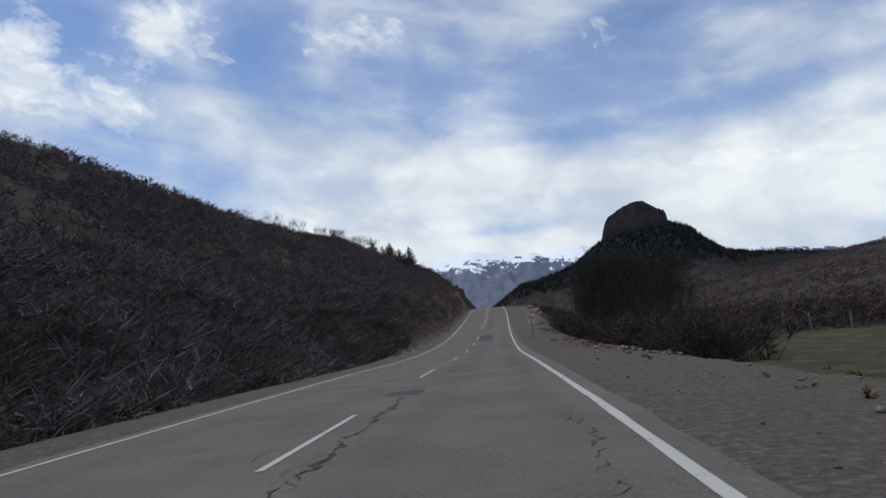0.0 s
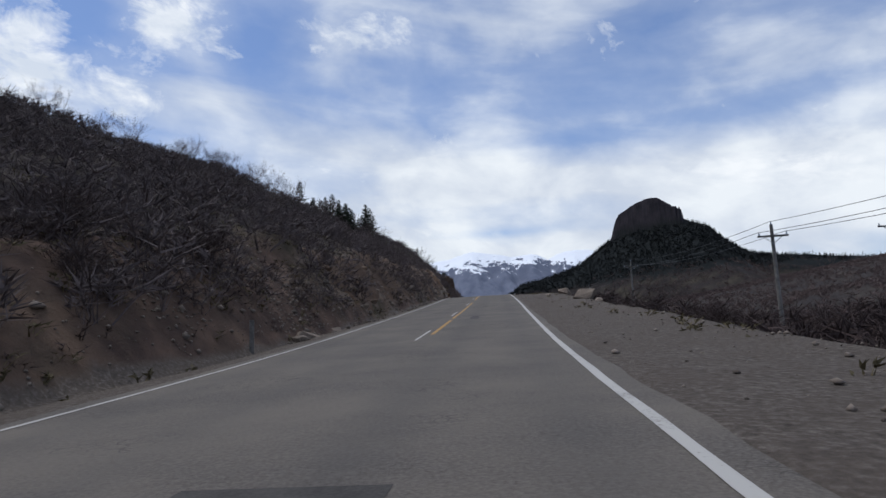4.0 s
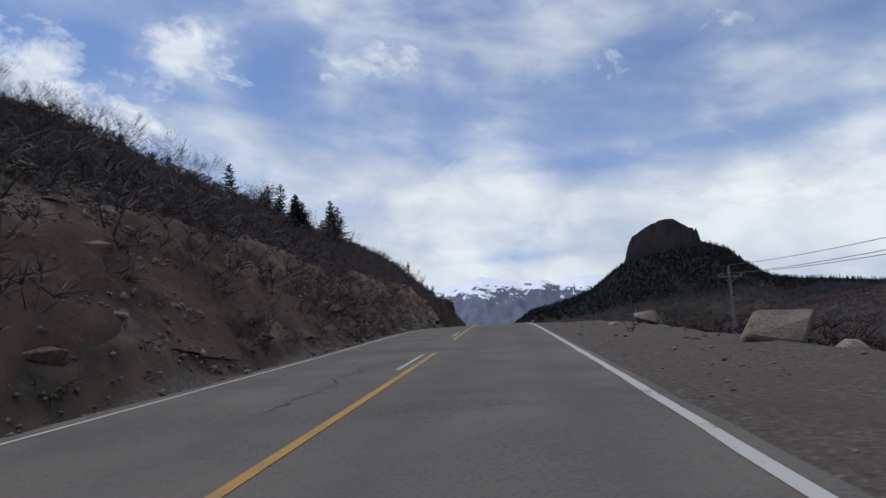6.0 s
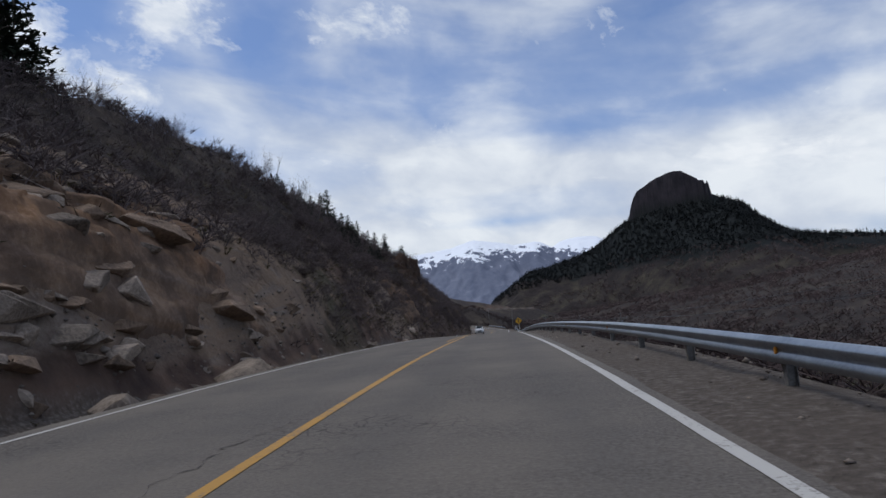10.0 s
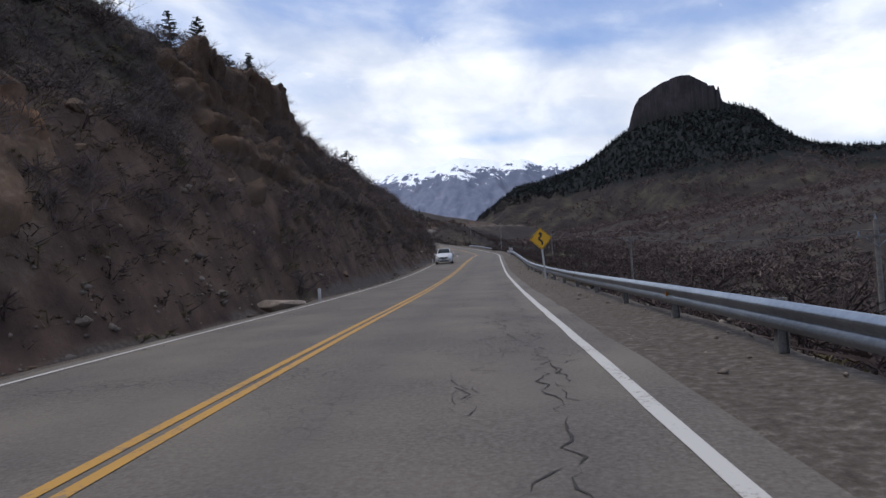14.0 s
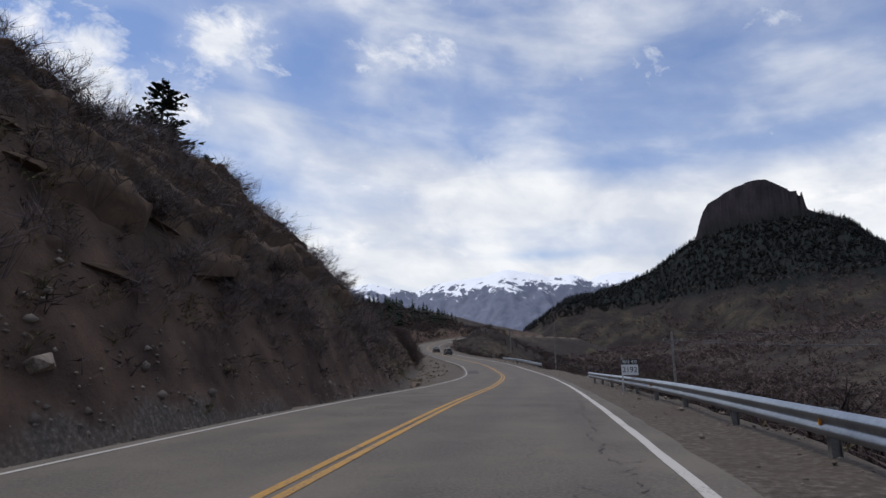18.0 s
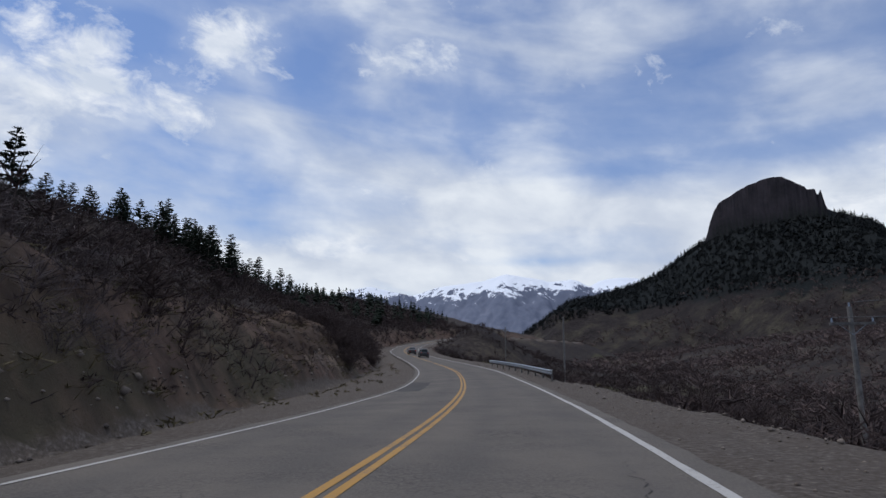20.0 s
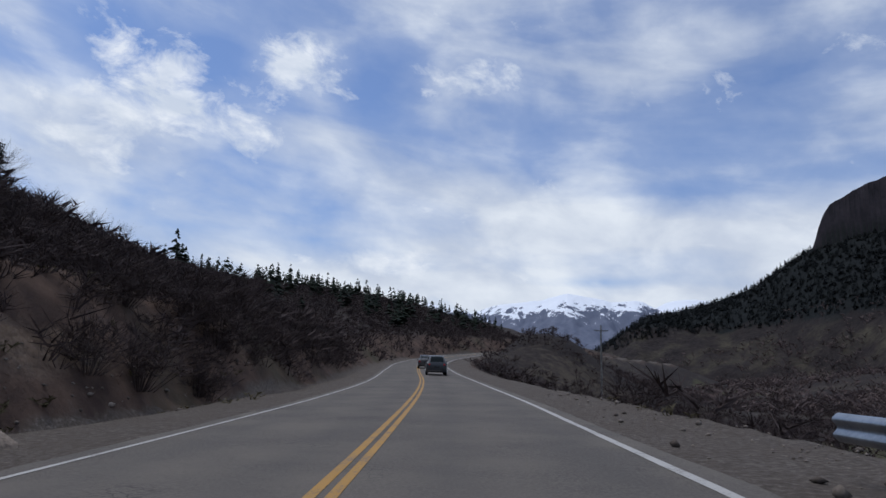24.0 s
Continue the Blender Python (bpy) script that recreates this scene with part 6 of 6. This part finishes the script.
# ======== poles, wires, posts ========
def power_pole(x, y, top, arm=True, lean=0.0, turn=0.0):
    g = gz(x, y)
    ob = tagged(empty("power_pole", pose(x, y, g, 0, lean, turn)), "weathered timber power pole" + (" with a crossarm" if arm else " standing bare on the valley bank"), "pole", "power poles along the valley")
    h = top - g
    part("mast", bm_mesh("mast", cyl_bm(0.15, 0.10, h + 0.6, (0, 0, -0.6), 10), M_POST), ob)
    if arm:
        part("crossarm", bm_mesh("crossarm", box_bm(1.9, 0.10, 0.12, (0, -0.11, h - 0.75), 0.01), M_POST), ob)
        for dx in (-0.85, 0.0, 0.85):
            zz = h - 0.68 if dx else h
            part("insulator", bm_mesh("insulator", cyl_bm(0.05, 0.03, 0.2, (dx, -0.11 if dx else 0, zz), 8), M_STEEL), ob, "small grey insulator")
        for s in (-1, 1):
            bm = bmesh.new()
            V, F = Sticks(), None
            V.add((0, -0.1, h - 1.25), (s * 0.55, -0.12, h - 0.8), 0.02, 0.02, 4)
            part("brace", fast_mesh("brace", *V.arrays(), M_STEEL), ob)
            bm.free()
    return ob


POLES = [(18, 62, 5.2), (18, 110, 6.9), (18.5, 155, 9.3), (18.2, 190, 8.4), (18, 264, 6.9), (18, 313, 6.6), (14.6, 372, 7.5)]
for x, y, top in POLES:
    power_pole(x, y, top, lean=(x * 13 + y) % 3 - 1.5)
power_pole(5.3, 436, 11.3, arm=False)
power_pole(-5.5, 499, 13.0, turn=10)
power_pole(30, 118, 8.0, lean=1)
M_WIRE = plain("dark power cable", (0.03, 0.03, 0.032))
wires = tagged(empty("power_line"), "dark sagging cables strung between the timber poles", "cable")
for (xa, ya, za), (xb, yb, zb) in zip(POLES, POLES[1:]):
    for dx, dz in ((-0.85, -0.48), (0, 0.2), (0.85, -0.48)):
        t = np.linspace(0, 1, 13)
        P = np.stack([xa + (xb - xa) * t + dx, ya + (yb - ya) * t, za + (zb - za) * t + dz - 2.4 * t * (1 - t)], 1)
        V = np.stack([P + [0.016, 0, 0], P + [0, 0, 0.016], P - [0.016, 0, 0], P - [0, 0, 0.016]], 1).reshape(-1, 3)
        F = np.array([(i * 4 + j, i * 4 + (j + 1) % 4, i * 4 + 4 + (j + 1) % 4, i * 4 + 4 + j) for i in range(12) for j in range(4)])
        part("cable", fast_mesh("cable", V, F, M_WIRE), wires)


def stake(x, y, h, w, mat, label, group, name="marker_post", lean=0):
    ob = new(name, bm_mesh(name, box_bm(w, w, h + 0.3, (0, 0, (h - 0.3) / 2), w * 0.12), mat))
    ob.matrix_basis = pose(x, y, gz(x, y), lean, lean * 0.5, (x * 40) % 30)
    return tagged(ob, label, "post", group)


stake(-8.6, 90.2, 1.2, 0.15, M_POST, "weathered grey timber post leaning beside the verge", "roadside marker posts", lean=3)
stake(-5.9, 257.2, 0.55, 0.10, M_WHITE_PAINT, "short white painted marker post on the verge", "roadside marker posts")
stake(-6.3, 312, 0.5, 0.09, M_WHITE_PAINT, "short white painted marker post on the verge", "roadside marker posts")
stake(-10.8, 352, 0.5, 0.12, M_WHITE_PAINT, "short white painted marker post on the verge", "roadside marker posts")
for i in range(6):
    stake(-15.4 + 0.15 * (i % 2), 289 + i * 2.6, 1.15 + 0.15 * (i % 3), 0.10, M_POST, "weathered timber fence post on the rocky crest", "fence posts on the crest", "fence_post", (i * 7) % 11 - 4)
for i in range(26):
    stake(24 + 1.2 * math.sin(i), 16 + i * 3.4, 1.25 + 0.2 * ((i * 7) % 3), 0.11, M_POST, "weathered timber fence post in the pasture", "pasture fence posts", "fence_post", (i * 5) % 7 - 3)
for i in range(16):
    stake(16 + 0.5 * i, 410 + i * 1.6, 1.1, 0.09, M_POST, "weathered timber fence post in the valley", "valley fence posts", "fence_post", (i * 5) % 7 - 3)


# ======== cars ========
def paint(name, rgb, rough=0.5, metal=0.1):
    m, nt, b = material(name, rough, metal, 0.5)
    n = noise_out(nt, place(nt), 4.0, 4)
    nt.links.new(ramp_out(nt, n, [(0.3, tuple(c * 0.9 for c in rgb)), (0.7, rgb)]), b.inputs["Base Color"])
    b.inputs["Coat Weight"].default_value = 0.2
    b.inputs["Coat Roughness"].default_value = 0.2
    return m


M_SILVER = paint("silver car paint", (0.46, 0.465, 0.47), 0.38, 0.35)
M_DARKCAR = paint("dark grey car paint", (0.035, 0.037, 0.042))
M_BROWNCAR = paint("dark bronze car paint", (0.05, 0.045, 0.045))
M_GLASS, _, _g = material("dark car glass", 0.05, 0, 0.10)
_g.inputs["Base Color"].default_value = (0.014, 0.018, 0.019, 1)
M_RUBBER = mottled("black rubber", (0.012, 0.012, 0.012), (0.03, 0.03, 0.03), 8, 60, 0.9)
M_ALLOY = mottled("silver wheel", (0.42, 0.43, 0.44), (0.58, 0.59, 0.60), 5, 40, 0.35, 0.8)
M_TRIM = mottled("black plastic trim", (0.015, 0.015, 0.016), (0.03, 0.03, 0.032), 5, 50, 0.6)
M_LENS, _, _l = material("clear headlamp lens", 0.08, 0.3, 0.6)
_l.inputs["Base Color"].default_value = (0.75, 0.77, 0.78, 1)
M_TAIL, _, _t = material("red tail lamp", 0.15, 0, 0.5)
_t.inputs["Base Color"].default_value = (0.35, 0.015, 0.015, 1)


def car(name, body_paint, stations, half, m, label):
    """A car that faces -y. stations: y, width factor, sill, belt, roof half width, roof."""
    ob = tagged(empty(name, m), label, "car", "cars on the road")
    S = np.array(stations)
    y0, y1 = S[0, 0], S[-1, 0]
    front, rear = S[np.argmax(S[:, 5] - S[:, 3] > 0.25) - 1, 0], S[len(S) - np.argmax((S[:, 5] - S[:, 3] > 0.25)[::-1]), 0]
    ridge, tail = S[S[:, 5] > S[:, 5].max() - 0.045, 0][[0, -1]]
    ys = np.unique(np.round(np.concatenate([np.linspace(y0, y1, 64), S[:, 0], [front, rear, ridge, tail]]), 3))
    g = np.gradient(S, S[:, 0], axis=0)

    def at(y):
        i = int(np.clip(np.searchsorted(S[:, 0], y, side="right") - 1, 0, len(S) - 2))
        h = S[i + 1, 0] - S[i, 0]
        t = (y - S[i, 0]) / h
        lin = S[i] * (1 - t) + S[i + 1] * t
        cub = (2 * t ** 3 - 3 * t ** 2 + 1) * S[i] + (t ** 3 - 2 * t ** 2 + t) * h * g[i] + (3 * t ** 2 - 2 * t ** 3) * S[i + 1] + (t ** 3 - t ** 2) * h * g[i + 1]
        return lin * 0.35 + cub * 0.65

    side_k = (0.0, 0.07, 0.50, 0.86, 1.0)
    flatv, rows = [], []
    for y in ys:
        _, wf, sill, belt, rw, roof = at(y)
        w = half * wf
        mid = (sill + belt) / 2
        r = [(w * 0.80, y, sill), (w * 0.955, y, sill + 0.05), (w * 0.985, y, mid - 0.10), (w * 0.99, y, mid - 0.02), (w, y, mid + 0.03), (w * 0.995, y, mid + 0.16), (w * 0.965, y, belt - 0.015)]
        e = (rw, roof - 0.05)
        r += [(w * 0.955 * (1 - k) + e[0] * k, y, belt * (1 - k) + e[1] * k) for k in side_k]
        r += [(rw * 0.95, y, roof - 0.018), (rw * 0.88, y, roof), (rw * 0.6, y, roof + 0.018), (rw * 0.3, y, roof + 0.027), (0, y, roof + 0.03)]
        rows.append(r + [(-p[0], p[1], p[2]) for p in reversed(r[:-1])])
    N = len(rows[0])
    b_pillar = front + (rear - front) * 0.50
    faces = {"body": [], "side": [], "front": [], "back": [], "trim": []}
    for i in range(len(ys) - 1):
        ym = (ys[i] + ys[i + 1]) / 2
        for j in range(N - 1):
            jj = min(j, N - 2 - j)
            q = (i * N + j, (i + 1) * N + j, (i + 1) * N + j + 1, i * N + j + 1)
            kind = "body"
            if jj in (8, 9) and front + 0.30 < ym < rear - 0.42:
                kind = "trim" if abs(ym - b_pillar) < 0.045 else "side"
            elif jj == 7 and front + 0.2 < ym < rear - 0.42:
                kind = "trim"
            elif jj >= 13 and front + 0.03 < ym < ridge - 0.14:
                kind = "front"
            elif jj >= 13 and tail + 0.10 < ym < rear - 0.03:
                kind = "back"
            faces[kind].append(q)
    faces["body"] += [tuple(range(N)), tuple(range(len(ys) * N - 1, len(ys) * N - 1 - N, -1))]
    flatv = [p for r in rows for p in r]

    def shell(kind, mat, nm, lab="", inset=0.0, only=0):
        fs = [f for f in faces[kind] if not only or flatv[f[0]][0] * only > 0]
        if not fs:
            return
        bm = bmesh.new()
        ids = sorted({k for f in fs for k in f})
        vs = {k: bm.verts.new((flatv[k][0] * (1 - inset), flatv[k][1], flatv[k][2] - inset * 0.8)) for k in ids}
        for f in fs:
            bm.faces.new([vs[k] for k in f])
        bmesh.ops.recalc_face_normals(bm, faces=bm.faces[:])
        part(nm, bm_mesh(nm, bm, mat, True), ob, lab)

    shell("body", body_paint, "body")
    shell("front", M_GLASS, "windscreen", "dark sloping windscreen", 0.010)
    shell("back", M_GLASS, "rear_window", "dark rear window", 0.010)
    for sx in (-1, 1):
        shell("side", M_GLASS, "side_window", "dark side glass", 0.012, sx)
        shell("trim", M_TRIM, "window_trim", "black trim round the side windows", 0.004, sx)
        for wy in (0.86, 0.86 + (y1 - y0) * 0.575):
            # a flat dark disc stands in for the shaded hollow of the arch
            wheel = part("wheel", bm_mesh("wheel", cyl_bm(0.36, 0.36, 0.04, (0, 0, 0), 28, axis="x"), M_TRIM), ob, "dark disc for the shaded wheel arch, with its wheel")
            wheel.matrix_basis = pose(sx * (half - 0.02) - 0.02, y0 + wy, 0.33)
            bm = bmesh.new()
            cyl_bm(0.315, 0.315, 0.19, (-0.095, 0, 0), 28, bm, "x")
            bmesh.ops.bevel(bm, geom=[e for e in bm.edges if len(e.link_faces) == 2 and e.calc_face_angle(0) > 1], offset=0.03, segments=2, affect="EDGES")
            ty = part("tyre", bm_mesh("tyre", bm, M_RUBBER, True), wheel)
            ty.matrix_basis = pose(0.02 - sx * 0.065, 0, -0.02)
            bm = bmesh.new()
            cyl_bm(0.075, 0.06, 0.03, (0, 0, 0), 14, bm, "x")
            for sp in range(10):
                ang = sp * math.pi / 5
                g2 = bmesh.ops.create_cube(bm, size=1.0)["verts"]
                bmesh.ops.scale(bm, vec=(0.02, 0.04, 0.16), verts=g2)
                bmesh.ops.translate(bm, vec=(0.01, 0, 0.125), verts=g2)
                bmesh.ops.rotate(bm, matrix=Matrix.Rotation(ang, 3, "X"), verts=g2)
            for sp in range(28):
                ang = sp * math.pi / 14
                g2 = bmesh.ops.create_cube(bm, size=1.0)["verts"]
                bmesh.ops.scale(bm, vec=(0.025, 0.052, 0.022), verts=g2)
                bmesh.ops.translate(bm, vec=(0.01, 0, 0.208), verts=g2)
                bmesh.ops.rotate(bm, matrix=Matrix.Rotation(ang, 3, "X"), verts=g2)
            rm = part("rim", bm_mesh("rim", bm, M_ALLOY), wheel, "silver spoked rim")
            rm.matrix_basis = pose(0.02 + sx * 0.035 - (0.0 if sx > 0 else 0.02), 0, -0.02)
        _, _, _, mb, _, _ = at(front + 0.35)
        mir = part("mirror", bm_mesh("mirror", box_bm(0.20, 0.10, 0.13, (0, 0, 0), 0.035), body_paint, True), ob)
        mir.matrix_basis = pose(sx * (half + 0.06), front + 0.42, mb + 0.07)
        for hy in (b_pillar - 0.18, b_pillar + 0.72):
            h = part("door_handle", bm_mesh("door_handle", box_bm(0.03, 0.20, 0.035, (0, 0, 0), 0.012), body_paint), ob)
            h.matrix_basis = pose(sx * (half * 0.995), hy, mb - 0.14)
        for dy in (front + 0.22, b_pillar, rear - 0.50):
            d = part("door_seam", bm_mesh("door_seam", box_bm(0.012, 0.010, mb - 0.34), M_TRIM), ob)
            d.matrix_basis = pose(sx * half * 0.985, dy, (mb + 0.32) / 2)
        # headlamp: dark housing, clear lens, bright reflector
        pts = [(-0.25, -0.05), (0.02, -0.085), (0.15, 0.00), (0.25, 0.145), (0.16, 0.16), (-0.22, 0.045)]
        hl = part("headlamp", bm_mesh("headlamp", plate_bm([(a * 1.06, b * 1.06) for a, b in pts], 0.012, 0.20), M_TRIM), ob, "swept-back headlamp")
        hl.matrix_basis = pose(sx * half * 0.66, y0 + 0.02, S[0, 3] + 0.08, -16, 0, sx * 36) @ Matrix.Diagonal((sx, 1, 1, 1))
        part("lens", bm_mesh("lens", plate_bm(pts, 0, 0.02), M_LENS), hl, "clear lens")
        part("reflector", bm_mesh("reflector", cyl_bm(0.055, 0.055, 0.012, (0.0, -0.008, 0.0), 16, axis="y"), M_ALLOY), hl, "bright round reflector")
        fl = part("fog_recess", bm_mesh("fog_recess", plate_bm([(-0.14, -0.05), (0.10, -0.05), (0.16, 0.05), (-0.02, 0.05)], 0, 0.06), M_TRIM), ob)
        fl.matrix_basis = pose(sx * half * 0.68, y0 - 0.005, 0.40, 0, 0, sx * 30) @ Matrix.Diagonal((sx, 1, 1, 1))
        tl = part("tail_lamp", bm_mesh("tail_lamp", box_bm(0.26, 0.12, 0.16, (0, 0, 0), 0.03), M_TAIL, True), ob, "red tail lamp")
        tl.matrix_basis = pose(sx * half * 0.76, y1 - 0.05, S[-2, 3] - 0.10, 0, 0, -sx * 20)
    zg = S[0, 3] - 0.60
    part("grille", bm_mesh("grille", plate_bm([(-0.34, 0.60 + zg), (-0.20, 0.48 + zg), (0.20, 0.48 + zg), (0.34, 0.60 + zg), (0.40, 0.70 + zg), (-0.40, 0.70 + zg)], y0 - 0.015, 0.05), M_TRIM), ob, "black grille")
    for sx in (-1, 1):
        part("grille_bar", bm_mesh("grille_bar", ribbon_bm([(sx * 0.37, 0.69 + zg), (sx * 0.31, 0.60 + zg), (sx * 0.17, 0.50 + zg), (sx * 0.06, 0.485 + zg)], 0.03, y0 - 0.026, 0.015), M_ALLOY), ob, "chrome grille bar")
    part("badge", bm_mesh("badge", cyl_bm(0.06, 0.06, 0.015, (0, y0 - 0.03, 0.615 + zg), 16, axis="y"), M_ALLOY), ob, "plain round silver badge")
    part("lower_intake", bm_mesh("lower_intake", plate_bm([(-0.52, 0.25), (0.52, 0.25), (0.44, 0.37), (-0.44, 0.37)], y0 - 0.012, 0.05), M_TRIM), ob)
    part("front_plate", bm_mesh("front_plate", box_bm(0.40, 0.015, 0.13, (0, y0 - 0.03, 0.405), 0.004), M_BLACK), ob, "dark number plate")
    part("plate_bar", bm_mesh("plate_bar", box_bm(0.30, 0.006, 0.05, (0, y0 - 0.040, 0.405)), M_SIGN_W), ob)
    part("rear_plate", bm_mesh("rear_plate", box_bm(0.40, 0.015, 0.13, (0, y1 + 0.02, 0.72), 0.004), M_BLACK), ob)
    part("rear_bumper", bm_mesh("rear_bumper", box_bm(half * 1.86, 0.16, 0.20, (0, y1 - 0.03, 0.38), 0.05), M_TRIM, True), ob, "dark rear bumper")
    for sx in (-1, 1):
        w = part("wiper", bm_mesh("wiper", box_bm(0.55, 0.015, 0.02), M_TRIM), ob)
        w.matrix_basis = pose(sx * 0.25 + 0.1, front + 0.08, at(front)[5] + 0.05, 0, -3, 4)
    return ob


SEDAN = [(0.00, 0.76, 0.24, 0.60, 0.50, 0.66), (0.10, 0.89, 0.20, 0.66, 0.60, 0.75), (0.40, 0.98, 0.19, 0.77, 0.68, 0.88), (0.80, 1.0, 0.19, 0.86, 0.70, 0.97), (1.15, 1.0, 0.19, 0.91, 0.70, 1.03),
         (1.55, 1.0, 0.19, 0.93, 0.65, 1.27), (1.95, 1.0, 0.19, 0.94, 0.60, 1.47), (2.45, 1.0, 0.19, 0.95, 0.59, 1.515), (2.95, 1.0, 0.19, 0.96, 0.59, 1.49), (3.40, 1.0, 0.19, 0.975, 0.60, 1.39), (3.80, 1.0, 0.19, 0.985, 0.62, 1.245), (4.08, 0.99, 0.20, 0.99, 0.65, 1.12), (4.28, 0.96, 0.22, 0.97, 0.66, 1.09), (4.43, 0.90, 0.26, 0.93, 0.62, 1.03), (4.48, 0.82, 0.32, 0.86, 0.56, 0.94)]
WAGON = [(0.00, 0.78, 0.30, 0.70, 0.50, 0.76), (0.10, 0.90, 0.26, 0.78, 0.60, 0.86), (0.40, 0.98, 0.24, 0.88, 0.68, 0.97), (0.85, 1.0, 0.24, 0.97, 0.70, 1.04), (1.15, 1.0, 0.24, 1.02, 0.70, 1.09),
         (1.50, 1.0, 0.24, 1.04, 0.64, 1.38), (1.85, 1.0, 0.24, 1.05, 0.60, 1.60), (2.70, 1.0, 0.24, 1.06, 0.60, 1.64), (3.60, 1.0, 0.24, 1.07, 0.60, 1.60), (3.95, 0.98, 0.26, 1.06, 0.58, 1.50), (4.22, 0.95, 0.30, 1.02, 0.62, 1.10), (4.28, 0.88, 0.34, 0.95, 0.60, 1.02)]

zc = float(along(2, 302))
car("sedan", M_SILVER, SEDAN, 0.85, pose(-4.12, 300.1, zc - 0.02, -0.7, 0, 2.5) @ Matrix.Scale(1.06, 4), "silver four-door sedan in the oncoming lane")


def lead_car(name, stations, mat, half, u, y, label):
    x, yy, z = (float(v) for v in on_road(np.array(u), np.array(y)))
    sx, cy = (float(v) for v in road_dir(np.array(float(y))))
    grade = math.degrees(math.atan(float(along(2, y + 2) - along(2, y - 2)) / 4))
    car(name, mat, stations, half, pose(x, yy, z, -grade, 0, 180 + math.degrees(math.atan2(-sx, cy))), label)


lead_car("station_wagon", WAGON, M_DARKCAR, 0.88, 1.2, 466, "dark grey tall estate car driving ahead on the bend")
lead_car("hatchback", SEDAN, M_BROWNCAR, 0.84, 0.6, 484, "dark bronze car driving ahead on the bend")
